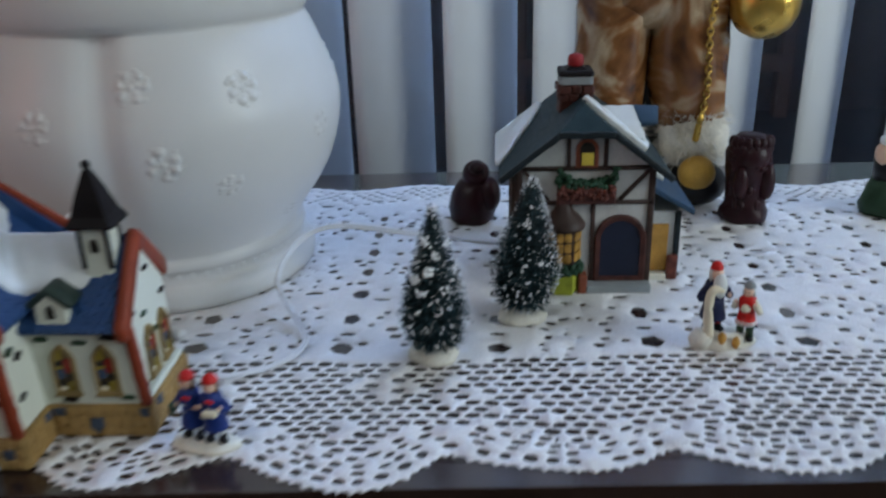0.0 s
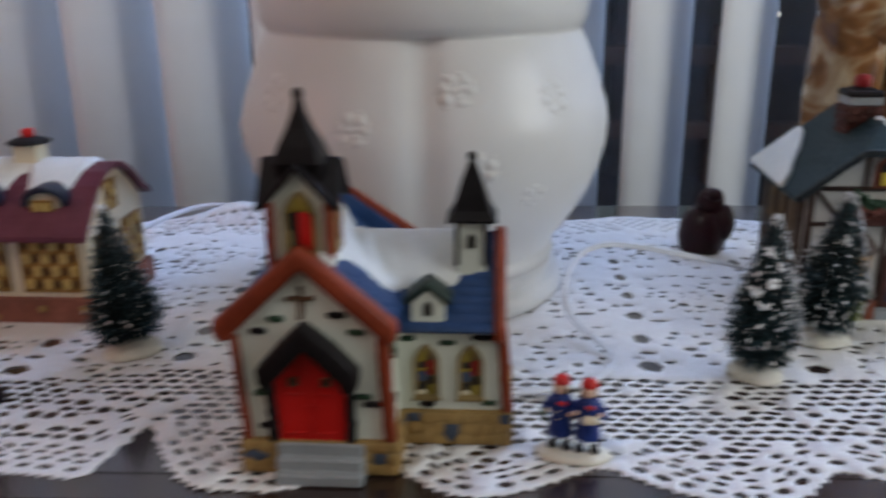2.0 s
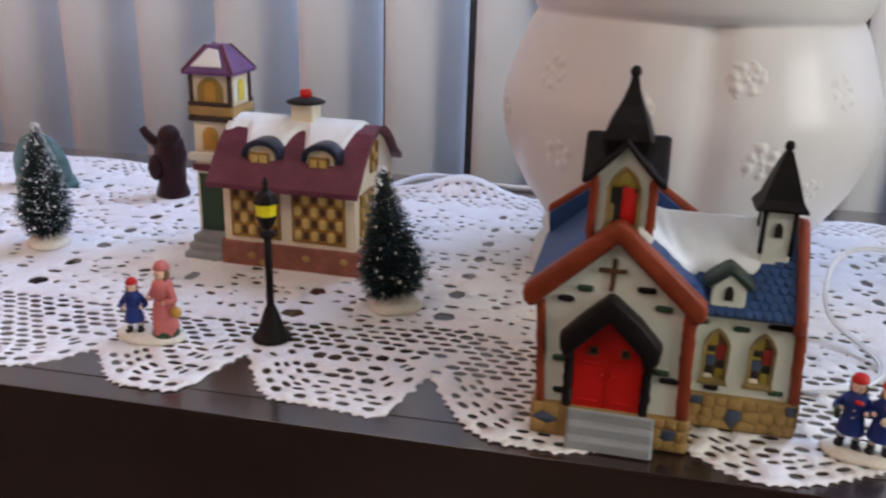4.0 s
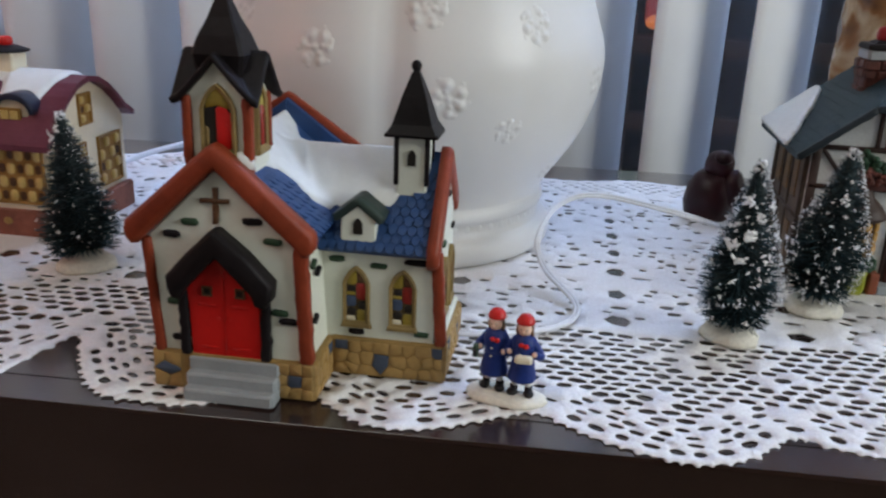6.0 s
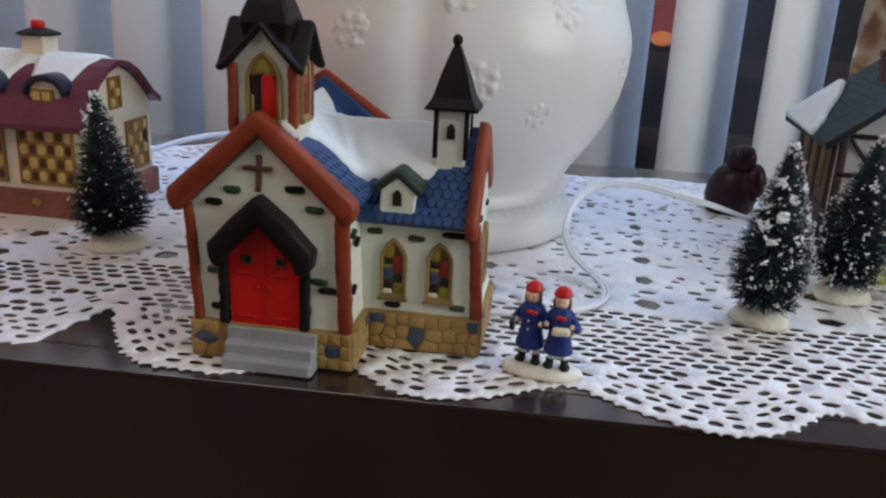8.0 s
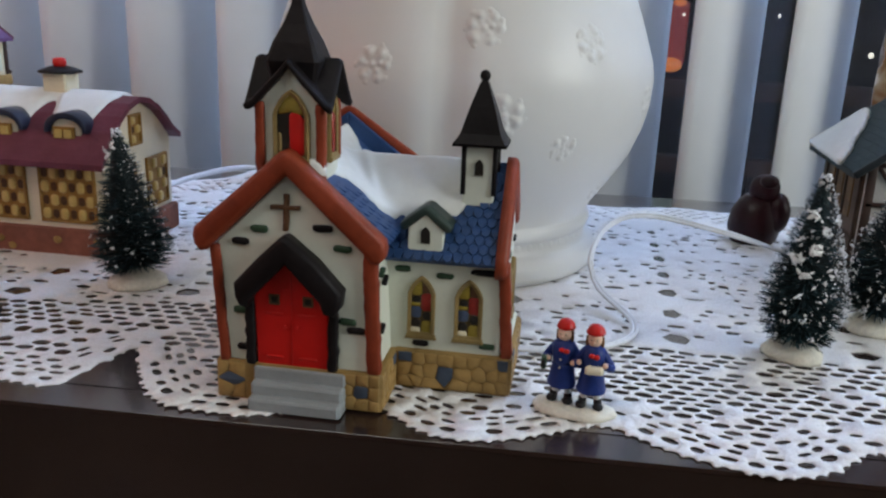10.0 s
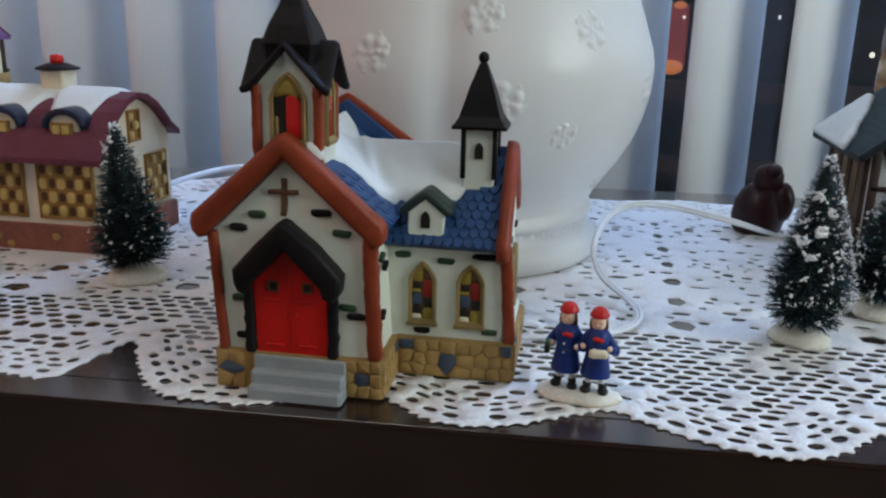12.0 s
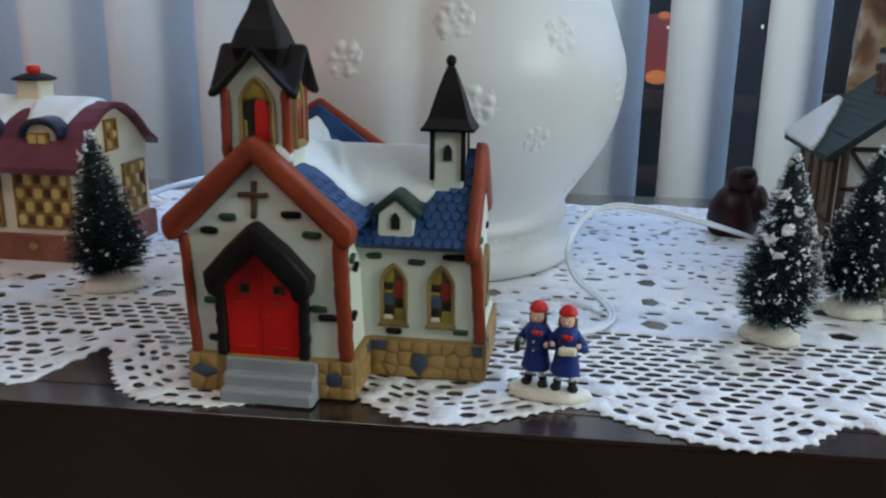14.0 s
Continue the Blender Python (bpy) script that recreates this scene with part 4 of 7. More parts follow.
for i in range(NXS + 1):
    for j in range(NYS + 1):
        x, y = -0.160 + 0.0745 * i / NXS, 0.3840 + 0.0750 * j / NYS
        d = inside_distance(x, y, SNOW) + 0.0007 * noise.noise((x * 420, y * 420, 1.0))
        t = max(0.0, min(1.0, (d + 0.0015) / 0.0040))
        lift = -0.0012 + 0.0036 * t * t * (3 - 2 * t) + (0.0006 * noise.noise((x * 160, y * 160, 5.0)) + 0.0011 * math.exp(-((x + 0.1405 - 0.55 * (0.428 - y)) / 0.0022) ** 2) * min(1.0, max(0.0, (y - 0.408) / 0.012))) * t
        back = max(0.0, min(1.0, (y - 0.425) / 0.025))
        lift -= 0.0020 * math.sin(math.pi * max(0.0, min(1.0, (x + 0.1565) / 0.033))) * back * back * (3 - 2 * back)
        ok[(i, j)] = d > -0.0022
        vs.append((x, y, church_top(x, y) + lift))
for i in range(NXS):
    for j in range(NYS):
        if ok[(i, j)] and ok[(i + 1, j)] and ok[(i, j + 1)] and ok[(i + 1, j + 1)]:
            a = i * (NYS + 1) + j
            fs.append((a, a + NYS + 1, a + NYS + 2, a + 1))
g.add(vs, fs, 0, None, True)
g.ball((-0.1488, 0.3850, 0.0880), (0.0052, 0.0024, 0.0042), 0, 14, 8)
part("roof_snow", g, snow_paint, church, "smooth white painted snow cover")


def clip(poly, px, py, nx, ny):
    """The part of a polygon on the inner side of a line."""
    out = []
    for i in range(len(poly)):
        (ax, ay), (bx, by) = poly[i - 1], poly[i]
        da, db = (ax - px) * nx + (ay - py) * ny, (bx - px) * nx + (by - py) * ny
        if (da <= 0) != (db <= 0):
            t = da / (da - db)
            out.append((ax + (bx - ax) * t, ay + (by - ay) * t))
        if db <= 0:
            out.append((bx, by))
    return out


def stained_window(parent, m, x0, x1, z0, z1, kind):
    """Arched window with a gold frame and coloured panes."""
    w = part("window", Geo().prism(arch(x0, x1, z0, z1), 0.0010, m, 0), glass_dark if kind > 1 else leading, parent, "gold framed arched stained glass window")
    gf = Geo()
    ring(gf, arch(x0 - 0.0008, x1 + 0.0008, z0 - 0.0003, z1 + 0.0010), 0.0015, 0.0022, m)
    gf.prism([(x0 - 0.0016, z0 - 0.0016), (x1 + 0.0016, z0 - 0.0016), (x1 + 0.0010, z0 + 0.0002), (x0 - 0.0010, z0 + 0.0002)], 0.0026, m, 0, 0.0004)
    part("frame", gf, window_tan, w)
    hw, hh = (x1 - x0), (z1 - z0)
    if kind > 1:
        panes = [(0.06, 0.02, 0.20, 0.40, window_tan), (0.44, 0.02, 0.94, 0.72, red_paint if kind == 2 else pane_red), (0.10, 0.66, 0.90, 0.98, pane_yellow)]
        for a, b, c, d, mt in panes:
            xa, xb, za, zb = x0 + a * hw, x0 + c * hw, z0 + b * hh, z0 + d * hh
            if d > 0.95:
                pts = [(xa, za), ((xa + xb) / 2, za + 0.0010), (xb, za), (xb - 0.0002, za + 0.35 * (zb - za)), (xb - 0.0016, za + 0.72 * (zb - za)), ((xa + xb) / 2, zb), (xa + 0.0016, za + 0.72 * (zb - za)), (xa + 0.0002, za + 0.35 * (zb - za))]
            else:
                e = min(xb - xa, zb - za) * 0.24
                pts = [(xa + e, za), (xb - e, za), (xb, za + e), (xb, zb - e * 2.2), (xb - e * 1.6, zb - e * 0.4), (xa + e, zb), (xa, zb - e), (xa, za + e)]
            part("pane", Geo().prism(pts, 0.0014, m, 0, 0.0005, True), mt, w)
        return w
    limit = inset(arch(x0 + 0.0003, x1 - 0.0003, z0, z1 - 0.0005), 0.0003)
    for a, b, c, d, mt in ((0.04, 0.00, 0.47, 0.13, cream_warm), (0.10, 0.14, 0.48, 0.29, glass_dark), (0.03, 0.30, 0.50, 0.50, pane_blue), (0.06, 0.51, 0.46, 0.57, pane_yellow),
                           (0.12, 0.58, 0.46, 0.68, glass_dark), (0.06, 0.70, 0.52, 0.99, pane_yellow), (0.52, 0.00, 0.97, 0.25, pane_yellow), (0.56, 0.27, 0.97, 0.41, glass_dark),
                           (0.50, 0.43, 0.99, 0.74, pane_red), (0.55, 0.76, 0.92, 0.96, cross_brown)):
        xa, xb, za, zb = x0 + a * hw, x0 + c * hw, z0 + b * hh, z0 + d * hh
        e = min(xb - xa, zb - za) * (0.32 if mt is glass_dark else 0.20)
        pts = [(xa, za + e), (xa + e, za), (xb - e, za), (xb, za + e), (xb, zb - e), (xb - e, zb), (xa + e, zb), (xa, zb - e)]
        for q in range(len(limit)):
            (ax, ay), (bx, by) = limit[q - 1], limit[q]
            span = math.hypot(bx - ax, by - ay)
            if span > 1e-6 and len(pts) > 2:
                pts = clip(pts, ax, ay, (by - ay) / span, (ax - bx) / span)
        pts = [p for q, p in enumerate(pts) if math.hypot(p[0] - pts[q - 1][0], p[1] - pts[q - 1][1]) > 0.00012]
        if len(pts) > 2:
            part("pane", Geo().prism(pts, 0.0014, m, 0, 0.0003, True), mt, w)
    return w


for x0, x1 in ((-0.1175, -0.1085), (-0.0995, -0.0905)):
    stained_window(church, front(0, 0.4055, 0), x0, x1, 0.0230, 0.0455, 1)
part("ledge", Geo().box((-0.0832, 0.4075, 0.0166), (-0.0794, 0.4497, 0.0192), 0, 0.0010), cream, church, "white snow ledge along the end wall")
for y0, y1 in ((0.4185, 0.4272), (0.4345, 0.4432)):
    stained_window(church, side(-0.0828, 0, 0), y0, y1, 0.0230, 0.0455, 1)

# gable cross and pressed accent bricks
rb = random.Random(31)


def accent(m, cx, cz, w, h, mt):
    """A rounded, uneven raised brick on a wall plane."""
    pts = []
    for q in range(14):
        a = 2 * math.pi * q / 14
        ux = math.copysign(abs(math.cos(a)) ** 0.45, math.cos(a)) * w / 2
        uz = math.copysign(abs(math.sin(a)) ** 0.7, math.sin(a)) * h / 2
        pts.append((cx + ux * rb.uniform(0.93, 1.07), cz + uz * rb.uniform(0.85, 1.15)))
    part("accent_brick", Geo().prism(pts, 0.0014, m, 0, 0.0006, True), mt, church)


g = Geo()
g.beam((-0.1574, 0.3807, 0.0668), (-0.1568, 0.3807, 0.0800), 0.0020, 0.0018, 0, (0, -1, 0), 0.2).beam((-0.1626, 0.3806, 0.0750), (-0.1520, 0.3806, 0.0753), 0.0016, 0.0017, 0, (0, -1, 0), 0.2)
part("cross", g, cross_brown, church, "dark brown wall cross")
for x, z, w, mt in ((-0.1740, 0.0618, 0.0066, black_paint), (-0.1670, 0.0668, 0.0064, green_paint), (-0.1440, 0.0686, 0.0072, black_paint), (-0.1368, 0.0618, 0.0068, green_paint),
                    (-0.1742, 0.0360, 0.0068, green_paint), (-0.1732, 0.0218, 0.0066, black_paint), (-0.1350, 0.0350, 0.0064, green_paint), (-0.1318, 0.0318, 0.0070, black_paint)):
    accent(front(0, 0.3812, 0), x, z, w, 0.0026, mt)
for x, z, w, mt in ((-0.1205, 0.0487, 0.0062, green_paint), (-0.1045, 0.0470, 0.0066, green_paint), (-0.0890, 0.0495, 0.0115, black_paint), (-0.1130, 0.0193, 0.0062, black_paint), (-0.0875, 0.0203, 0.0060, green_paint)):
    accent(front(0, 0.4054, 0), x, z, w, 0.0024, mt)
for y, z, mt in ((0.3885, 0.0520, green_paint), (0.3935, 0.0475, black_paint), (0.3900, 0.0300, black_paint)):
    part("accent_brick", Geo().beam((-0.1246, y - 0.0018, z - 0.001), (-0.1246, y + 0.0018, z + 0.001), 0.0018, 0.0018, 0, (1, 0, 0)), mt, church)
for y, z, mt in ((0.4110, 0.0570, black_paint), (0.4310, 0.0700, black_paint), (0.4220, 0.0520, green_paint), (0.4440, 0.0530, black_paint), (0.4130, 0.0215, black_paint), (0.4310, 0.0400, green_paint), (0.4455, 0.0240, green_paint)):
    accent(side(-0.0829, 0, 0), y, z, 0.0052, 0.0024, mt)

# red door under its black hood
door = part("door", Geo().prism([(-0.1685, 0.0155), (-0.1420, 0.0155), (-0.1418, 0.0455), (-0.1562, 0.0572), (-0.1695, 0.0455)], 0.0016, front(0, 0.3812, 0), 0, 0.0005), red_paint, church, "red pointed double door")
part("seam", Geo().beam((-0.1553, 0.3794, 0.0165), (-0.1553, 0.3794, 0.0540), 0.0004, 0.0003), red_paint, door)
for x in (-0.1616, -0.1492):
    sq = [(x - 0.0013, 0.0402), (x + 0.0013, 0.0402), (x + 0.0013, 0.0428), (x - 0.0013, 0.0428)]
    part("door_window", Geo().prism(sq, 0.0003, front(0, 0.3797, 0), 0), glass_dark, door, "small dark square door window")
    gf = Geo()
    ring(gf, inset(sq, -0.0006), 0.0007, 0.0008, front(0, 0.3797, 0))
    part("door_window_frame", gf, cross_brown, door)
    for z in (0.0185, 0.0352):
        part("hinge", Geo().beam((x - 0.0035, 0.3794, z + 0.0010), (x + 0.0030, 0.3794, z + 0.0010), 0.0007, 0.0007), red_paint, door)
for x in (-0.1575, -0.1531):
    part("knob", Geo().ball((x, 0.3790, 0.0315), 0.0006, 0, 8, 6), red_paint, door)
g = Geo()
g.prism([(-0.1750, 0.0478), (-0.1747, 0.0432), (-0.1732, 0.0398), (-0.1702, 0.0390), (-0.1684, 0.0428), (-0.1562, 0.0560), (-0.1438, 0.0430), (-0.1424, 0.0390), (-0.1388, 0.0382), (-0.1366, 0.0412), (-0.1358, 0.0474), (-0.1450, 0.0574), (-0.1548, 0.0654), (-0.1562, 0.0660), (-0.1580, 0.0654), (-0.1665, 0.0572)],
        0.0074, front(0, 0.3812, 0), 0, 0.0016, True)
part("door_hood", g, black_paint, church, "black gabled door hood")
for x in (-0.1706, -0.1402):
    part("door_post", Geo().beam((x, 0.3797, 0.0160), (x, 0.3797, 0.0440), 0.0034, 0.0034, 0, (0, -1, 0), 0.25), black_paint, church)
for i in range(3):
    part("step", Geo().box((-0.1696, 0.3705 + i * 0.0036, TOP + i * 0.0046), (-0.1352, 0.3800, TOP + (i + 1) * 0.0046), 0, 0.0011), step_grey, church, "grey stone step")

# bell tower
TX, TY, TH2, THY = -0.1566, 0.3952, 0.0108, 0.0098
tower = part("tower", Geo().box((TX - TH2, TY - THY, 0.070), (TX + TH2, TY + THY, 0.1100), 0, 0.00002)
             .prism([(TX - TH2, 0.1100), (TX + TH2, 0.1100), (TX, 0.1232)], THY * 2, front(0, TY + THY, 0), 0)
             .prism([(TY - THY, 0.1100), (TY + THY, 0.1100), (TY, 0.1232)], TH2 * 2, side(TX - TH2, 0, 0), 0), cream, church, "square cream bell tower")
for sx in (-1, 1):
    for sy in (-1, 1):
        part("corner_post", Geo().beam((TX + sx * TH2, TY + sy * THY, 0.074 if sy < 0 else 0.090), (TX + sx * TH2, TY + sy * THY, 0.1105), 0.0032 if sy < 0 else 0.0022, 0.0032 if sy < 0 else 0.0022, 0, (0, -1, 0), 0.12), terracotta, tower)
g = Geo()
W2, WY, ZE, ZA, NG, DROP = 0.0152, 0.0127, 0.1090, 0.1256, 36, 0.0032
grid = [-W2 + 2 * W2 * i / NG for i in range(NG + 1)]
vs, fs = [], []
for low in (0.0, 1.0):
    for u in grid:
        for v in grid:
            q = min(abs(u), abs(v)) / W2
            rim = max(abs(u), abs(v)) / W2
            ends = max(0.0, (q - 0.80) / 0.20)
            h = ZA - (ZA - ZE) * (q ** 0.93) + 0.0016 * ends * ends
            ease = max(0.0, (rim - 0.88) / 0.12)
            crest = 0.0003 * math.exp(-(q / 0.10) ** 2)
            if low:
                vs.append((TX + u, TY + v * WY / W2, h - DROP + 0.0005 * ease * ease))
            else:
                vs.append((TX + u * (1 + 0.03 * ease), TY + v * WY / W2 * (1 + 0.03 * ease), h - crest + 0.0005 * ease - 0.0016 * ease * ease))
K2, M2 = (NG + 1) ** 2, NG + 1
for i in range(NG):
    for j in range(NG):
        a = i * M2 + j
        fs += [(a, a + M2, a + M2 + 1, a + 1), (K2 + a + 1, K2 + a + M2 + 1, K2 + a + M2, K2 + a)]
    for a, b in ((i * M2, (i + 1) * M2), ((i + 1) * M2 + NG, i * M2 + NG), (i + 1, i), (NG * M2 + i, NG * M2 + i + 1)):
        fs.append((a, b, b + K2, a + K2))
g.add(vs, fs, 0, None, True)
vs, fs = [], []
spire_rows = [(0.0070, 0.1120), (0.0082, 0.1185), (0.0094, 0.1240), (0.0073, 0.1300), (0.0044, 0.1360), (0.0022, 0.1420), (0.0012, 0.1470)]
for r, z in spire_rows:
    c = r * 0.86
    vs += [(TX + x, TY + y * 0.92, z) for x, y in ((r, -c), (r, c), (c, r), (-c, r), (-r, c), (-r, -c), (-c, -r), (c, -r))]
for q in range(len(spire_rows) - 1):
    fs += [(q * 8 + j, q * 8 + (j + 1) % 8, q * 8 + 8 + (j + 1) % 8, q * 8 + 8 + j) for j in range(8)]
g.add(vs, fs, 0)
g.ball((TX, TY, 0.1480), (0.0021, 0.0021, 0.0024), 0, 12, 8)
part("spire", g, black_paint, tower, "black painted pyramid spire with four gables")
stained_window(tower, front(0, TY - THY + 0.0002, 0), TX - 0.0052, TX + 0.0060, 0.0915, 0.1140, 2)
stained_window(tower, side(TX + TH2 - 0.0002, 0, 0), TY - 0.0038, TY + 0.0040, 0.0915, 0.1130, 3)

# little turret on the wing
BX, BY, BH = -0.0950, 0.4225, 0.0058
turret = part("turret", Geo().box((BX - BH, BY - BH, 0.066), (BX + BH, BY + BH, 0.0950), 0, 0.0004), cream, church, "small cream turret with black posts")
for sx in (-1, 1):
    for sy in (-1, 1):
        part("corner_post", Geo().beam((BX + sx * BH, BY + sy * BH, 0.076 if sy < 0 else 0.080), (BX + sx * BH, BY + sy * BH, 0.0950), 0.0018, 0.0018), black_paint, turret)
g = Geo()
g.prism([(BX - 0.0100, BY - 0.0085), (BX + 0.0100, BY - 0.0085), (BX + 0.0100, BY + 0.0085), (BX - 0.0100, BY + 0.0085)], 0.0016, Matrix.Translation((0, 0, 0.0943)), 0, 0.0006)
g.lathe([(0.0134, 0.0), (0.0105, 0.0035), (0.0065, 0.0130), (0.0022, 0.0215), (0.0012, 0.0225)], (BX, BY, 0.0955), 4, 0, False, None, None, math.pi / 4)
g.ball((BX, BY, 0.1195), (0.0020, 0.0020, 0.0022), 0, 10, 8)
part("spire", g, black_paint, turret, "small black spire with ball finial")
part("opening", Geo().prism(arch(BX - 0.0016, BX + 0.0016, 0.0835, 0.0895), 0.0008, front(0, BY - BH, 0), 0), glass_dark, turret)

# dormer with green roof
DX = -0.1118
g = Geo()
g.prism([(DX - 0.0066, 0.0578), (DX - 0.0056, 0.0568), (DX + 0.0056, 0.0568), (DX + 0.0066, 0.0578), (DX + 0.0064, 0.0666), (DX, 0.0712), (DX - 0.0064, 0.0666)], 0.0175, front(0, 0.4195, 0), 0, 0.0005)
dormer = part("dormer", g, cream, church, "small white dormer with green roof")
part("dormer_roof", Geo().prism([(DX - 0.0096, 0.0668), (DX - 0.0092, 0.0646), (DX - 0.0076, 0.0644), (DX, 0.0706), (DX + 0.0076, 0.0644), (DX + 0.0092, 0.0646), (DX + 0.0096, 0.0668), (DX + 0.0016, 0.0731), (DX, 0.0737), (DX - 0.0016, 0.0731)], 0.0120, front(0, 0.4131, 0), 0, 0.0009, True), dormer_green, dormer, "grey green dormer roof")
part("opening", Geo().prism(arch(DX - 0.0017, DX + 0.0017, 0.0600, 0.0662), 0.0007, front(0, 0.4022, 0), 0), glass_dark, dormer)

# rubble stones of the foundation
rnd = random.Random(22)


def stone_face(m, w, h, blues, rows=3, cols=8):
    """Flat, closely fitted rubble: each stone reaches halfway to its neighbours."""
    sites = []
    for r in range(rows):
        k = cols + (r % 2)
        for c in range(k):
            x, z = (c + 0.5) * w / k, (r + 0.5) * h / rows
            if not any(math.hypot(x - bx, z - bz) < h / rows * 0.9 for bx, bz in blues):
                sites.append((x + rnd.uniform(-0.26, 0.26) * w / k, z + rnd.uniform(-0.22, 0.22) * h / rows, False))
    sites += [(x, z, True) for x, z in blues]
    for x, z, blue in sites:
        poly = [(0.0002, 0.0002), (w - 0.0002, 0.0002), (w - 0.0002, h - 0.0002), (0.0002, h - 0.0002)]
        for ox, oz, other in sites:
            d = math.hypot(ox - x, oz - z)
            if 0 < d < 0.014:
                poly = clip(poly, (x + ox) / 2, (z + oz) / 2, (ox - x) / d, (oz - z) / d)
        poly = [p for i, p in enumerate(poly) if math.hypot(p[0] - poly[i - 1][0], p[1] - poly[i - 1][1]) > 0.0003]
        if len(poly) < 3:
            continue
        g = Geo()
        g.prism(inset(poly, 0.00022), 0.0005 * rnd.uniform(0.8, 1.3), m, 0, 0.0004, True)
        part("stone", g, stone_blue if blue else stone_tan, foundation)


stone_face(front(-0.1215, 0.403, TOP), 0.0430, 0.0148, [(0.0030, 0.0125), (0.0180, 0.0066), (0.0415, 0.0122)], 3, 8)
stone_face(front(-0.1840, 0.379, TOP), 0.0110, 0.0145, [(0.0055, 0.0075)], 3, 2)
stone_face(front(-0.1365, 0.379, TOP), 0.0140, 0.0145, [(0.0065, 0.0075)], 3, 3)
stone_face(side(-0.122, 0.3795, TOP), 0.0230, 0.0145, [(0.02, 0.0125)], 3, 4)
stone_face(side(-0.0780, 0.4035, TOP), 0.0465, 0.0148, [(0.01, 0.0125), (0.034, 0.0075)], 3, 8)

# shingles of the blue roofs
g = Geo()
hw, hh = 0.5, 0.62
pts = [(-hw, hh), (-hw, 0.0), (-0.38, -0.38), (0.0, -0.6), (0.38, -0.38), (hw, 0.0), (hw, hh)]
vs = [(x, y, 0.0) for x, y in pts] + [(x * 0.92, y * 0.94, 1.0 if y < 0.3 else 0.25) for x, y in pts]
fs = [tuple(range(7, 14))] + [(j, (j + 1) % 7, 7 + (j + 1) % 7, 7 + j) for j in range(7)]
g.add(vs, fs, 0)
shingle_mesh = g.mesh("shingle", roof_blue)


def shingle_field(parent, m, length, height, rows, cols, skip):
    for r in range(rows):
        for c in range(cols + 1):
            u = (c + (0.5 if r % 2 else 0.0)) * length / cols
            v = (r + 0.6) * height / rows
            if u > length - 0.0005 or skip(u, v / height):
                continue
            piece("shingle", shingle_mesh, parent, m @ Matrix.Translation((u, v, 0.0)) @ Matrix.Diagonal((length / cols * 1.02, height / rows * 1.15, 0.00075 * rnd.uniform(0.75, 1.2), 1)))


wing2 = slope((-0.136, WE[0] - 0.0019, WE[1] + 0.0015), (1, 0, 0), (0, WR[0] - WE[0], WR[1] - WE[1]))
shingle_field(wing_roof, wing2, 0.0510, L, 11, 14, lambda u, s: u < 0.009 or inside_distance(-0.136 + u, WE[0] + s * (WR[0] - WE[0]), SNOW) > 0.0002)
nave2 = slope((NE_R[0] + 0.0016, 0.3832, NE_R[1] + 0.0018), (0, 1, 0), (NR[0] - NE_R[0], 0, NR[1] - NE_R[1]))
shingle_field(church_roof, nave2, 0.0745, LN, 11, 19, lambda u, s: inside_distance(NE_R[0] + s * (NR[0] - NE_R[0]), 0.3832 + u, SNOW) > -0.0004 or s < 0.03 or s > 0.97 or (u > 0.022 and s < 0.5))


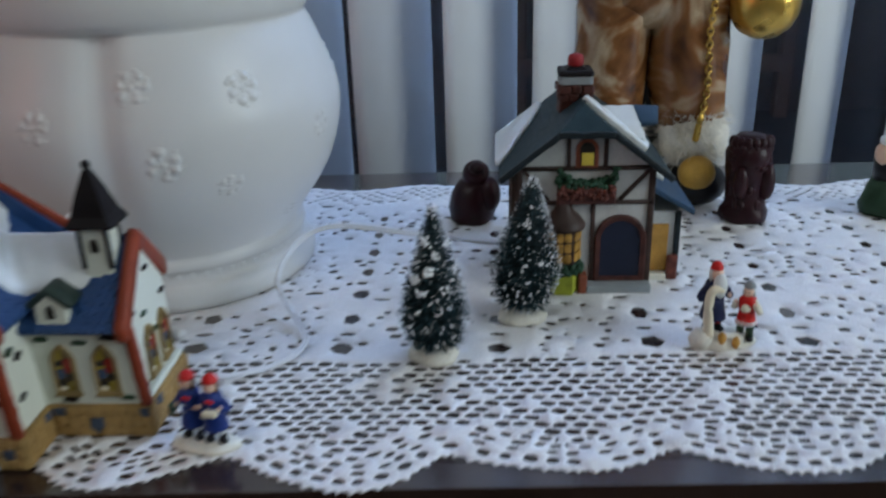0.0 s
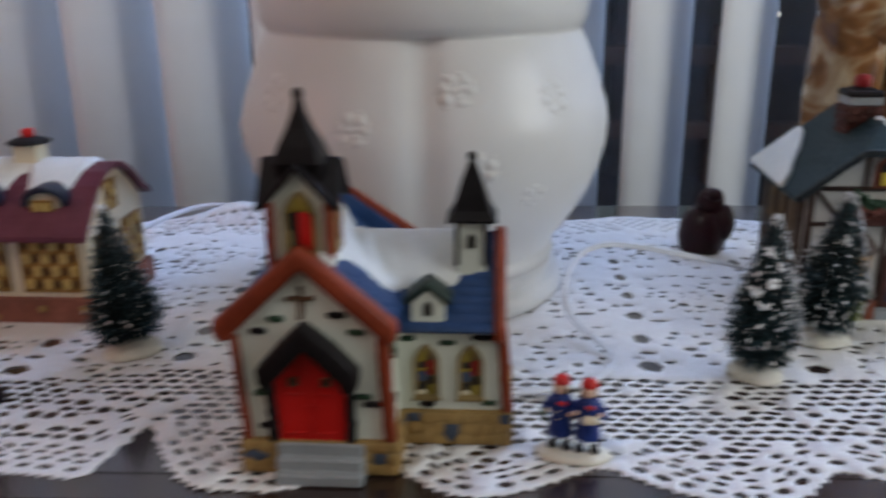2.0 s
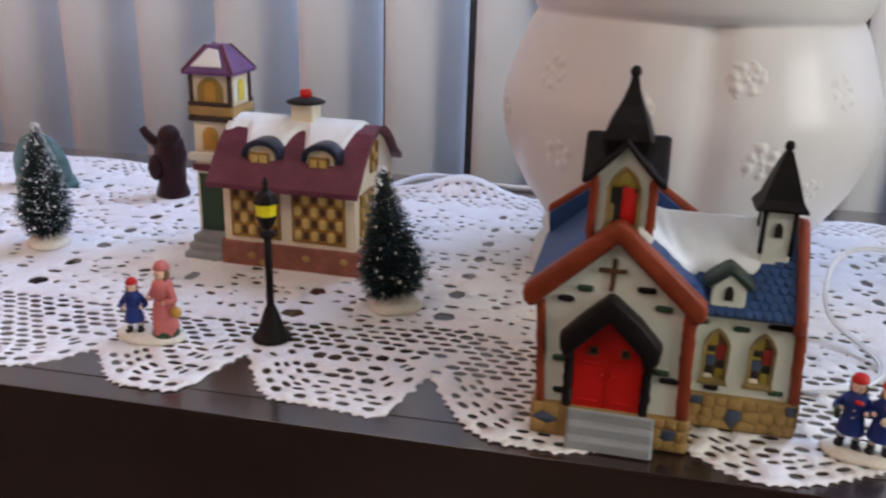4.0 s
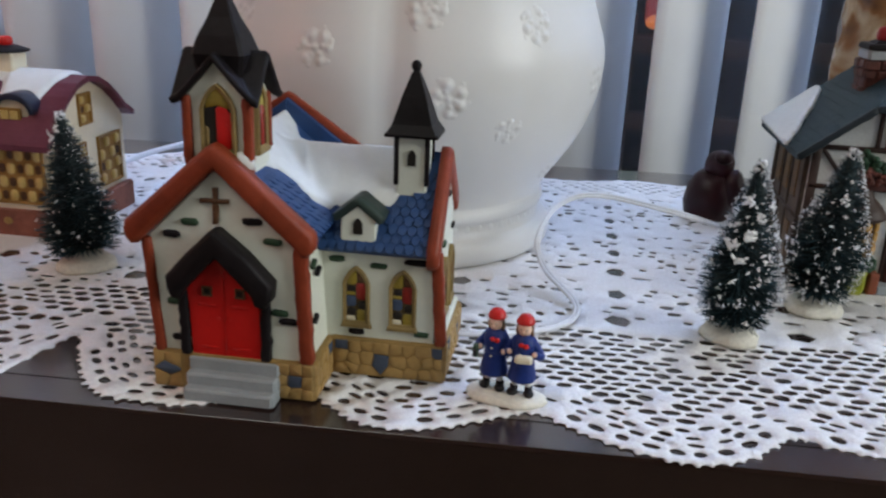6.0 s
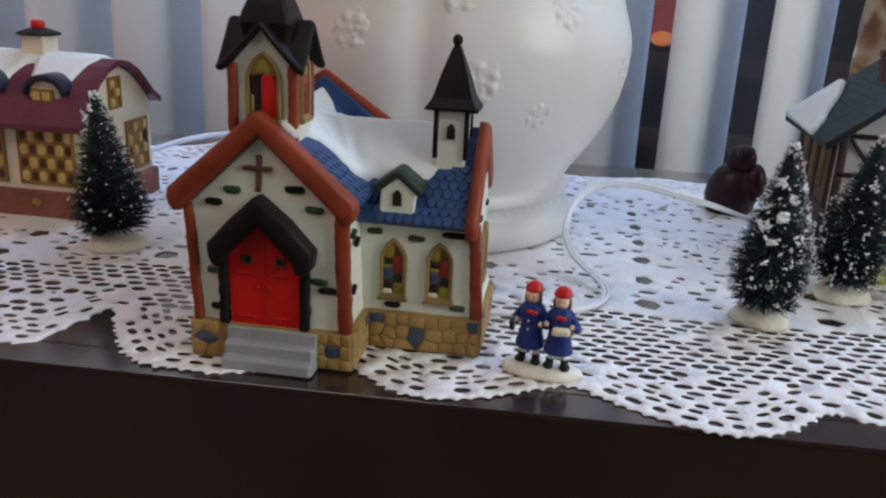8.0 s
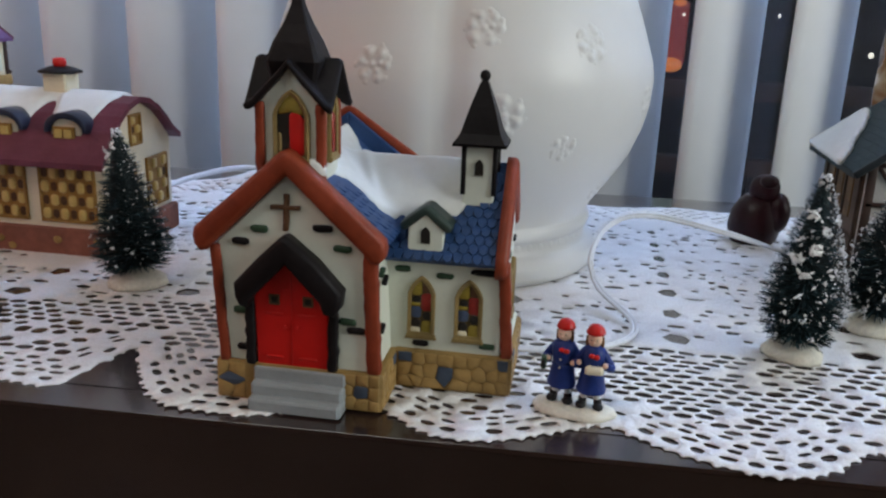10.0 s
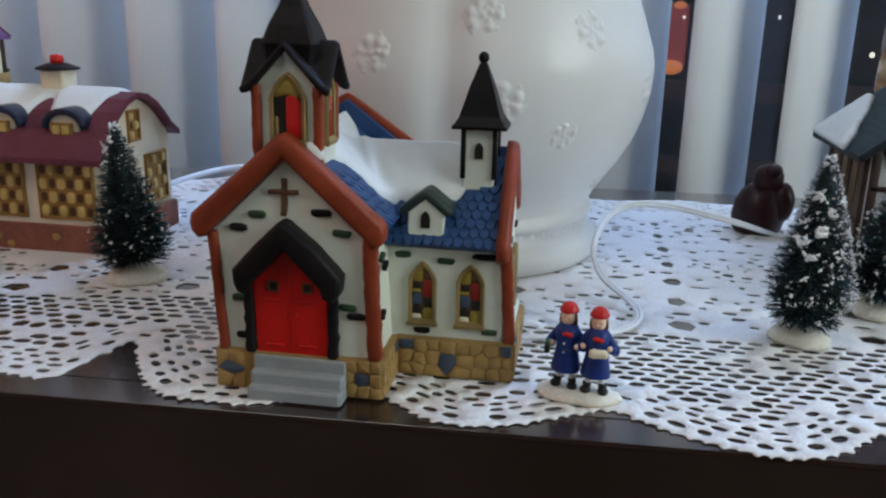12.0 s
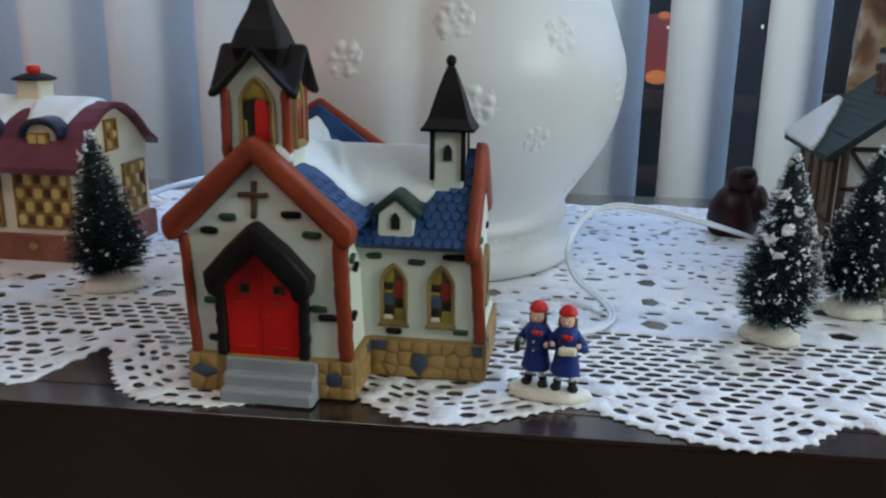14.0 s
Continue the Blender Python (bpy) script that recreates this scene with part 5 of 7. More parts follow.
# ---- bottle brush trees ----
def brush_tree(loc, top, height, radius, seed, snow, clumps, label, belly=0.22):
    """loc: foot; top: where the tip stands; radius at the widest ring."""
    r = random.Random(seed)
    t = thing("bottle_brush_tree", loc, label, "toy tree", "bottle brush trees")
    bx, by, bz = loc
    g = Geo()
    pr = []
    R = radius * 0.72
    g.lathe([(R * 0.7, 0.0), (R * 0.98, 0.0005), (R, 0.0018), (R * 0.90, 0.0042), (R * 0.66, 0.0066), (R * 0.34, 0.0082), (R * 0.12, 0.0088)], loc, 30, 0, True,
            lambda a, q, z: q * (1 + 0.06 * math.sin(3 * a + seed) + 0.035 * math.sin(7 * a + z * 900) + 0.02 * math.sin(13 * a)))
    part("base", g, flock_base, t, "cream flocked round base")
    foot = Vector((bx, by, bz + 0.005))
    tip = Vector(top)
    axis = tip - foot
    up = axis.normalized()
    e1 = up.cross(Vector((0, 1, 0))).normalized() * -1.0
    e2 = up.cross(e1)
    if e1.x < 0:
        e1, e2 = -e1, -e2

    def out(a):
        return e1 * math.cos(a) + e2 * math.sin(a)

    part("trunk", Geo().tube([foot, foot + axis * 0.5, tip], 0.0007, 6), timber, t)

    def ring_radius(u):
        lo = 0.065
        if u < lo:
            return 0.0
        if u < belly:
            return radius * (0.82 + 0.18 * (u - lo) / (belly - lo))
        return radius * (1 - (u - belly) / (1.0 - belly)) ** 0.80 + 0.0016

    core = Geo()
    n = 26
    pts = [foot + axis * (0.065 + 0.92 * i / n) for i in range(n + 1)]
    core.tube(pts, [max(0.0004, ring_radius(0.066 + 0.92 * i / n) * 0.55) for i in range(n + 1)], 14)
    cm = Geo()
    cm.v, cm.f, cm.m, cm.s = core.v, core.f, [0] * len(core.f), [True] * len(core.f)
    needles = int(5200 * (radius / 0.0175))
    tips = []
    turns = 15
    for i in range(needles):
        u = 0.065 + 0.935 * (1 - math.sqrt(r.random()) * 0.999) if r.random() < 0.75 else 0.065 + 0.935 * r.random()
        a = r.uniform(0, 2 * math.pi)
        layer = 0.93 + 0.09 * math.sin(u * turns * 2 * math.pi + a)
        R2 = ring_radius(u) * layer * r.uniform(0.86, 1.06)
        d = out(a)
        p0 = foot + axis * u + d * (R2 * 0.35)
        p1 = foot + axis * u + d * R2 + Vector((0, 0, r.uniform(-0.0008, 0.0022) - (0.0034 * r.random() if u < 0.13 else 0)))
        w = r.uniform(0.00016, 0.0003)
        sd = Vector((-d.y, d.x, r.uniform(-0.7, 0.7))).normalized() * w
        cm.add([p0 - sd, p0 + sd, p1 + sd * 0.7, p1 - sd * 0.7], [(0, 1, 2, 3)], 1 if r.random() < 0.34 else 0)
        tips.append((p1, u, a))
    part("crown", cm, [needle, needle_blue], t, "dark green bristle crown")
    sn = Geo()

    def fleck(p, s, long=1.6):
        """A thin torn flake of flocking, longer than it is wide."""
        d = Vector((r.uniform(-1, 1), r.uniform(-1, 1), r.uniform(-0.8, 0.8))).normalized()
        q = d.cross(Vector((r.uniform(-1, 1), r.uniform(-1, 1), r.uniform(-1, 1)))).normalized()
        w = d.cross(q)
        s1, s2, s3 = s * long * r.uniform(0.7, 1.3), s * r.uniform(0.5, 0.9), s * r.uniform(0.35, 0.6)
        vs = [d * s1, q * s2 + d * s1 * r.uniform(-0.4, 0.4), -d * s1 * r.uniform(0.6, 1.0), -q * s2 + d * s1 * r.uniform(-0.4, 0.4), w * s3, -w * s3]
        sn.add([p + v for v in vs], [(0, 1, 4), (1, 2, 4), (2, 3, 4), (3, 0, 4), (1, 0, 5), (2, 1, 5), (3, 2, 5), (0, 3, 5)])

    i = 0
    while i < snow:
        p, u, a = tips[r.randrange(len(tips))]
        if noise.noise(p * 190.0 + Vector((seed, 0, 0))) < -0.12 and r.random() < 0.8:
            continue
        s = r.choice((0.00025, 0.0003, 0.0004, 0.0005, 0.0007, 0.0009)) * (0.8 if math.cos(a) > 0.3 else 1.0)
        fleck(p, s)
        if s > 0.0006:
            for k in range(r.randrange(1, 3)):
                fleck(p + Vector((r.uniform(-1, 1), r.uniform(-1, 1), r.uniform(-1.3, 1.3))) * s, s * 0.7)
        i += 1
    for da, u0, s in clumps:
        for q in range(13):
            u = u0 + r.uniform(-0.022, 0.022)
            a = radians(da) + r.uniform(-0.22, 0.22)
            fleck(foot + axis * u + out(a) * ring_radius(u) * 0.98, s * r.uniform(0.5, 1.0))
    for q in range(70):
        u = 1.012 - 0.075 * r.random()
        a = r.uniform(0, 6.28)
        fleck(foot + axis * u + out(a) * 0.0023 * r.random() ** 0.5, 0.0010, 1.1)
    for q in range(int(snow * 1.1)):
        u = 0.12 + 0.85 * r.random()
        a = r.gauss(-0.15, 0.55)
        fleck(foot + axis * u + out(a) * ring_radius(u) * r.uniform(0.94, 1.05), r.uniform(0.0002, 0.00042))
    part("snow", sn, flock, t, "white flocked snow flecks")
    return t


brush_tree((0.0405, 0.4720, TOP), (0.0418, 0.4715, 0.0815), 0.08, 0.0178, 5, 620,
           [(-120, 0.80, 0.0017), (-100, 0.62, 0.0019), (-130, 0.56, 0.0018), (-75, 0.72, 0.0013), (-110, 0.48, 0.0016), (-60, 0.5, 0.0012), (-30, 0.78, 0.0012), (-20, 0.6, 0.001)],
           "dark green bottle brush tree with thick white snow flecks")
brush_tree((0.0860, 0.5140, TOP), (0.0912, 0.5150, 0.0810), 0.08, 0.0185, 9, 640, [(-100, 0.7, 0.0009), (-60, 0.45, 0.0009)],
           "dark green bottle brush tree with fine white snow flecks", 0.3)
brush_tree((-0.2735, 0.4850, TOP), (-0.2835, 0.4915, 0.0780), 0.07, 0.0200, 14, 170, [(-90, 0.9, 0.0010), (-110, 0.84, 0.0010)],
           "dark green bottle brush tree with little snow on its tip", 0.16)
brush_tree((-0.5130, 0.5150, TOP), (-0.5130, 0.5150, 0.0790), 0.08, 0.0180, 17, 420, [], "dark green bottle brush tree with white snow flecks")


# ---- little painted figures ----
def doll(g, x, y, z, h, coat, hat, skirt, facing=-90.0, arm_mi=None, face=4, hair_mi=5, shoe=6, legs=True, lift=0.0, leg_mi=3, leg=0.21, cap=0.94):
    """A small painted figure, h tall, looking towards facing degrees."""
    a = radians(facing)
    fx, fy = math.cos(a), math.sin(a)
    sx, sy = -fy, fx
    leg_h = leg * h if legs else 0.0
    if legs:
        for s in (-1, 1):
            g.tube([(x + s * sx * 0.080 * h, y + s * sy * 0.080 * h, z + 0.05 * h), (x + s * sx * 0.055 * h, y + s * sy * 0.055 * h, z + max(0.28, leg + 0.06) * h)], (0.036 if leg < 0.25 else 0.058) * h, 8, leg_mi)
            g.ball((x + s * sx * 0.092 * h + fx * 0.035 * h, y + s * sy * 0.092 * h + fy * 0.035 * h, z + 0.045 * h), (0.060 * h, 0.070 * h, 0.048 * h), shoe, 10, 7)
            g.tube([(x + s * sx * 0.084 * h, y + s * sy * 0.084 * h, z + 0.04 * h), (x + s * sx * 0.080 * h, y + s * sy * 0.080 * h, z + 0.125 * h)], 0.045 * h, 9, shoe)
    g.lathe([(0.135 * h, leg_h), (0.158 * h, leg_h + 0.006 * h), (0.160 * h, leg_h + 0.03 * h), (0.142 * h, 0.32 * h), (0.122 * h, 0.43 * h), (0.116 * h, 0.48 * h)], (x, y, z), 22, skirt, True, lambda a, q, zz: q * (1 + 0.045 * math.sin(5 * a + h * 900) * max(0.0, 1 - zz / (0.45 * h))))
    g.lathe([(0.115 * h, 0.46 * h), (0.118 * h, 0.52 * h), (0.132 * h, 0.60 * h), (0.130 * h, 0.66 * h), (0.108 * h, 0.71 * h), (0.066 * h, 0.745 * h), (0.03 * h, 0.76 * h)], (x, y, z), 18, coat)
    g.ball((x + fx * 0.016 * h, y + fy * 0.016 * h, z + 0.805 * h), (0.076 * h, 0.076 * h, 0.090 * h), face, 14, 10)
    g.ball((x + fx * 0.090 * h, y + fy * 0.090 * h, z + 0.790 * h), 0.015 * h, face, 8, 6)
    g.ball((x - fx * 0.020 * h, y - fy * 0.020 * h, z + 0.795 * h), (0.086 * h, 0.086 * h, 0.108 * h), hair_mi, 14, 10)
    g.lathe([(q * cap * h, v * h) for q, v in ((0.080, 0.862), (0.106, 0.868), (0.110, 0.884), (0.100, 0.902), (0.088, 0.930), (0.062, 0.956), (0.030, 0.970), (0.008, 0.974))], (x - fx * 0.008 * h, y - fy * 0.008 * h, z), 16, hat)
    for s in (-1, 1):
        e = Vector((x + fx * 0.080 * h + s * sx * 0.030 * h, y + fy * 0.080 * h + s * sy * 0.030 * h, z + 0.815 * h))
        g.ball(e, 0.0095 * h, shoe, 6, 4)
        b0 = Vector((x + s * sx * 0.075 * h, y + s * sy * 0.075 * h, z + 0.83 * h))
        g.tube([b0, b0 + Vector((s * sx * 0.006 * h, s * sy * 0.006 * h, -0.06 * h)), b0 + Vector((s * sx * 0.002 * h + fx * 0.01 * h, s * sy * 0.002 * h + fy * 0.01 * h, -0.11 * h))], [0.022 * h, 0.022 * h, 0.014 * h], 7, hair_mi)
    am = coat if arm_mi is None else arm_mi
    for s in (-1, 1):
        sh = Vector((x + s * sx * 0.105 * h, y + s * sy * 0.105 * h, z + 0.655 * h))
        el = sh + Vector((s * sx * 0.085 * h, s * sy * 0.085 * h, -0.15 * h))
        ha = el + Vector((fx * 0.10 * h - s * sx * 0.05 * h, fy * 0.10 * h - s * sy * 0.05 * h, -0.02 * h + lift * h))
        g.tube(curve_points([sh - Vector((s * sx * 0.03 * h, s * sy * 0.03 * h, -0.02 * h)), el, ha], 4), [0.052 * h] * 3 + [0.050 * h] * 3 + [0.044 * h] * 3, 9, am)
        g.ball(ha, 0.032 * h, face, 8, 6)


navy_coat = material("navy coat paint", (0.012, 0.017, 0.060), 0.45, 0.2)
FIG = [coat_blue, red_paint, green_paint, snow_paint, skin, hair, shoe_black, pink_dress, ochre, cream_warm, flock_base, step_grey, navy_coat]
g = Geo()
g.lathe([(0.0150, 0.0), (0.0156, 0.0010), (0.0146, 0.0024), (0.010, 0.0030)], (0, 0, 0), 26, 10, True, lambda a, q, z: q * (1 + 0.06 * math.sin(2 * a) + 0.04 * math.sin(5 * a)),
        Matrix.Translation((-0.0535, 0.3972, TOP)) @ Matrix.Rotation(radians(-14), 4, 'Z') @ Matrix.Diagonal((1.0, 0.55, 1, 1)))
doll(g, -0.0585, 0.3995, TOP + 0.0022, 0.0340, 0, 1, 0, -108, None, 4, 5, 6, True, 0.04)
doll(g, -0.0478, 0.3965, TOP + 0.0022, 0.0340, 0, 1, 0, -98, None, 4, 5, 6, True, 0.07)
g.box((-0.0508, 0.3885, 0.0206), (-0.0442, 0.3922, 0.0228), 9, 0.0009)
g.box((-0.0665, 0.3945, 0.0185), (-0.0645, 0.3985, 0.0228), 2, 0.0006).box((-0.0662, 0.3940, 0.0193), (-0.0650, 0.3950, 0.0220), 6, 0.0003)
for x in (-0.0585, -0.0478):
    y = 0.3955 if x < -0.05 else 0.3925
    g.ball((x - 0.0008, y - 0.0004, 0.0262), (0.0012, 0.0009, 0.0009), 1, 8, 6).ball((x + 0.0008, y - 0.0004, 0.0258), (0.0012, 0.0009, 0.0010), 1, 8, 6)
    for q in range(3):
        g.ball((x - 0.0012, y - 0.0004 + q * 0.0002, 0.0225 - q * 0.0034), 0.0004, 9, 6, 4)
single("caroler_figurine", g, FIG, "two painted caroler figurines in blue coats and red caps", "figurine")

g = Geo()
g.lathe([(0.0150, 0.0), (0.0160, 0.0010), (0.0135, 0.0050), (0.009, 0.0072)], (0, 0, 0), 24, 10, True, lambda a, q, z: q * (1 + 0.08 * math.sin(3 * a + 1)),
        Matrix.Translation((0.1860, 0.4850, TOP)) @ Matrix.Diagonal((1.05, 0.6, 1, 1)))
doll(g, 0.1808, 0.4860, TOP + 0.0055, 0.0405, 12, 1, 12, -75, None, 4, 3, 6, True, 0.06, 1, 0.21, 0.72)
doll(g, 0.1965, 0.4825, TOP + 0.0030, 0.0335, 1, 11, 1, -125, 9, 4, 3, 6, True, 0.16, 2, 0.30, 0.80)
# white beard, pale robe over the arm, mound of snow
g.ball((0.1820, 0.4822, 0.0345), (0.0036, 0.0026, 0.0066), 3, 12, 8, None, 0.12, 3)
g.tube(curve_points([(0.1832, 0.4812, 0.0325), (0.1795, 0.4800, 0.0338), (0.1772, 0.4795, 0.0318), (0.1764, 0.4790, 0.0250), (0.1770, 0.4790, 0.0150), (0.1774, 0.4795, 0.0085)], 3),
       [0.0016, 0.0018, 0.0020, 0.0022, 0.0023, 0.0023, 0.0023, 0.0023, 0.0023, 0.0023, 0.0024, 0.0025, 0.0026, 0.0028, 0.0030, 0.0032], 10, 9)
g.ball((0.1745, 0.4800, 0.0062), (0.0062, 0.0052, 0.0062), 10, 12, 8, None, 0.1, 4)
# child's white hem and held loaf
g.lathe([(0.0052, 0.0), (0.0055, 0.0008), (0.0050, 0.0020)], (0.1965, 0.4825, TOP + 0.0126), 14, 3)
g.ball((0.1945, 0.4786, 0.0240), (0.0026, 0.0018, 0.0022), 9, 10, 8)
g.ball((0.1842, 0.4775, 0.0078), (0.0022, 0.0022, 0.0036), 8, 10, 8, None, 0.15, 2).ball((0.1908, 0.4765, 0.0060), (0.0020, 0.0022, 0.0034), 8, 10, 8, None, 0.15, 5)
single("caroler_figurine", g, FIG, "painted old man and child figurines on a snowy base", "figurine")

g = Geo()
g.lathe([(0.0170, 0.0), (0.0178, 0.0010), (0.0165, 0.0026), (0.010, 0.0032)], (0, 0, 0), 24, 10, True, lambda a, q, z: q * (1 + 0.06 * math.sin(3 * a)),
        Matrix.Translation((-0.3790, 0.4130, TOP)) @ Matrix.Diagonal((1.05, 0.55, 1, 1)))
doll(g, -0.3860, 0.4120, TOP + 0.0024, 0.0300, 0, 1, 0, -70)
doll(g, -0.3705, 0.4140, TOP + 0.0024, 0.0400, 7, 7, 7, -110, None, 4, 5, 6, False)
g.lathe([(0.0066, 0.0), (0.0068, 0.0012), (0.0058, 0.0050)], (-0.3705, 0.4140, TOP + 0.0022), 14, 2)
g.ball((-0.3625, 0.4110, 0.0180), (0.0030, 0.0026, 0.0030), 8, 10, 8)
single("mother_and_child_figurine", g, FIG, "painted woman in rose dress with a child in blue", "figurine")

# ---- street lamp ----
lamp = thing("street_lamp", (-0.3215, 0.4300, TOP), "small black miniature street lamp with a yellow lantern", "toy lamp")
g = Geo()
g.lathe([(0.0098, 0.0), (0.0102, 0.0008), (0.0086, 0.0020), (0.0060, 0.0070), (0.0044, 0.0120), (0.0030, 0.0160), (0.0022, 0.0175)], (-0.3215, 0.43, TOP), 14)
part("base", g, black_paint, lamp)
g = Geo()
g.tube([(-0.3215, 0.43, 0.017), (-0.3216, 0.43, 0.058)], 0.0019, 10)
g.lathe([(0.0019, 0.0), (0.0040, 0.0010), (0.0040, 0.0026), (0.0022, 0.0036)], (-0.3216, 0.43, 0.0545), 12)
part("post", g, black_paint, lamp)
g = Geo()
g.lathe([(0.0020, 0.0), (0.0040, 0.0030), (0.0052, 0.0062), (0.0052, 0.0070)], (-0.3217, 0.43, 0.0592), 8, 0, False)
g.lathe([(0.0062, 0.0), (0.0064, 0.0010), (0.0045, 0.0042), (0.0018, 0.0062), (0.0012, 0.0090), (0.0016, 0.0102), (0.0004, 0.0128)], (-0.3217, 0.43, 0.0722), 8, 0, False)
lantern = part("lantern", g, black_paint, lamp)
part("glass", Geo().lathe([(0.0050, 0.0), (0.0053, 0.0030), (0.0053, 0.0060)], (-0.3217, 0.43, 0.0662), 8, 0, False), lamp_yellow, lantern, "yellow lantern glass")

# ---- inn with timber frame ----
dull_amber = material("dull amber paint", (0.125, 0.070, 0.025), 0.45, 0.4, scale=150)
verge_dark = material("black green verge paint", (0.012, 0.018, 0.022), 0.45, 0.2)
slate_blue = striped("slate blue paint", (0.030, 0.060, 0.105), (0.042, 0.078, 0.130), 95, 'Z', 0.5, 0.6)
chimney_brown = material("dark red brown paint", (0.066, 0.023, 0.018), 0.5, 0.45, scale=120, bump=0.5, bump_scale=300)
pot_red = material("dull red paint", (0.24, 0.014, 0.016), 0.45, 0.2)
flank_timber = material("faded timber paint", (0.050, 0.034, 0.026), 0.55, 0.3)
bay_amber = material("amber bay pane", (0.42, 0.23, 0.045), 0.35, 0.4, scale=200, coat=0.3)
flower_red = material("dull flower paint", (0.115, 0.034, 0.025), 0.5, 0.5, scale=200)
hedge_green = material("hedge paint", (0.018, 0.054, 0.029), 0.5, 0.35, scale=200)
base_green = material("yellow green paint", (0.30, 0.33, 0.035), 0.5, 0.3, scale=150)
inn = thing("timber_inn", (0.1220, 0.585, TOP), "timber framed ceramic inn with slate roof and snow patches", "toy house")
F = 0.5510
g = Geo()
g.prism([(0.0840, TOP), (0.1610, TOP), (0.1610, 0.0740), (0.1365, 0.0935), (0.1070, 0.0935), (0.0840, 0.0740)], 0.072, front(0, F + 0.072, 0), 0, 0.0006)
part("wall", g, white_wall, inn)
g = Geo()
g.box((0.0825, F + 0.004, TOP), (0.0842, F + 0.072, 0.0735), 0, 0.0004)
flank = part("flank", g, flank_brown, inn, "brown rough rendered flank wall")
for y0, z0, z1 in ((0.566, 0.010, 0.030), (0.566, 0.044, 0.066), (0.583, 0.044, 0.066), (0.600, 0.044, 0.066), (0.600, 0.010, 0.030)):
    part("window", Geo().box((0.0818, y0, z0), (0.0830, y0 + 0.009, z1), 0, 0.0003), dull_amber, flank, "small dull amber window")
for y0 in (0.556, 0.5785, 0.5955, 0.6150):
    part("timber", Geo().beam((0.0822, y0, TOP), (0.0822, y0, 0.0735), 0.0020, 0.0014, 0, (-1, 0, 0)), flank_timber, flank)
for z0 in (0.036, 0.0700):
    part("timber", Geo().beam((0.0822, F + 0.003, z0), (0.0822, F + 0.071, z0), 0.0020, 0.0014, 0, (-1, 0, 0)), flank_timber, flank)
for a, b, w in (((0.0840, 0.0745), (0.1610, 0.0745), 0.0024), ((0.0840, 0.0545), (0.1610, 0.0545), 0.0024), ((0.0855, TOP), (0.0855, 0.0740), 0.0042), ((0.1592, TOP), (0.1592, 0.0740), 0.0036),
                ((0.1272, 0.006), (0.1272, 0.0540), 0.0026), ((0.1420, 0.0560), (0.1575, 0.0735), 0.0021), ((0.0880, 0.0735), (0.1020, 0.0560), 0.0021),
                ((0.1128, 0.0750), (0.1128, 0.0935), 0.0021), ((0.1330, 0.0750), (0.1330, 0.0935), 0.0024)):
    part("timber", Geo().beam((a[0], F - 0.0004, a[1]), (b[0], F - 0.0004, b[1]), w, 0.0018), timber, inn)
# roof with clipped gable
ro = [Vector(p) for p in ((0.0745, 0.5430, 0.0715), (0.1065, 0.5430, 0.0968), (0.1365, 0.5430, 0.0968), (0.1690, 0.5430, 0.0715),
                          (0.1215, 0.5610, 0.1080), (0.1215, 0.6300, 0.1080), (0.0745, 0.6300, 0.0715), (0.1690, 0.6300, 0.0715))]
lo = [p - Vector((0, 0, 0.0030)) for p in ro]
g = Geo()
g.add(ro + lo, [(0, 1, 4, 5, 6), (1, 2, 4), (2, 3, 7, 5, 4), (8, 14, 13, 12, 9), (9, 12, 10), (10, 12, 13, 15, 11),
                (0, 8, 9, 1), (1, 9, 10, 2), (2, 10, 11, 3), (3, 11, 15, 7), (7, 15, 13, 5), (5, 13, 14, 6), (6, 14, 8, 0)])
inn_roof = part("roof", g, slate, inn, "dark slate grey shingle roof")
for a, b in (((0.0745, 0.5425, 0.0698), (0.1065, 0.5425, 0.0951)), ((0.1065, 0.5425, 0.0953), (0.1365, 0.5425, 0.0953)), ((0.1365, 0.5425, 0.0951), (0.1690, 0.5425, 0.0698))):
    part("verge", Geo().beam(a, b, 0.0034, 0.0028, 0, (0, -1, 0), 0.15), verge_dark, inn_roof)
dl = Vector((0.1215 - 0.0745, 0, 0.1080 - 0.0715))
ml = slope((0.0745, 0.6300, 0.0719), (0, -1, 0), dl)
LL = dl.length
g = Geo()
EAVE_SNOW = [(0.002, 0.000), (0.066, -0.0010), (0.056, 0.008), (0.044, 0.014), (0.030, 0.024), (0.010, 0.034), (0.002, 0.034)]
g.prism(wavy(EAVE_SNOW, 0.0008, 5), 0.0026, ml, 0, 0.0012, True)
dr = Vector((0.1215 - 0.1690, 0, 0.1080 - 0.0715))
mr2 = slope((0.1690, 0.5430, 0.0719), (0, 1, 0), dr)
g.prism(wavy([(0.006, 0.020), (0.034, 0.012), (0.034, 0.058), (0.026, 0.060), (0.014, 0.048)], 0.0008, 6), 0.0030, mr2, 0, 0.001)
part("roof_snow", g, snow_paint, inn, "white snow patches")
CX0, CY0, CHZ = 0.1186, 0.5870, 0.1152
chim = part("chimney", Geo().box((CX0 - 0.0084, CY0 - 0.0080, 0.092), (CX0 + 0.0084, CY0 + 0.0080, CHZ), 0, 0.0008), chimney_brown, inn, "brown brick chimney with grey cap")
part("cap", Geo().box((CX0 - 0.0094, CY0 - 0.0092, CHZ - 0.0002), (CX0 + 0.0094, CY0 + 0.0092, CHZ + 0.0046), 0, 0.0014), step_grey, chim, "grey chimney cap")
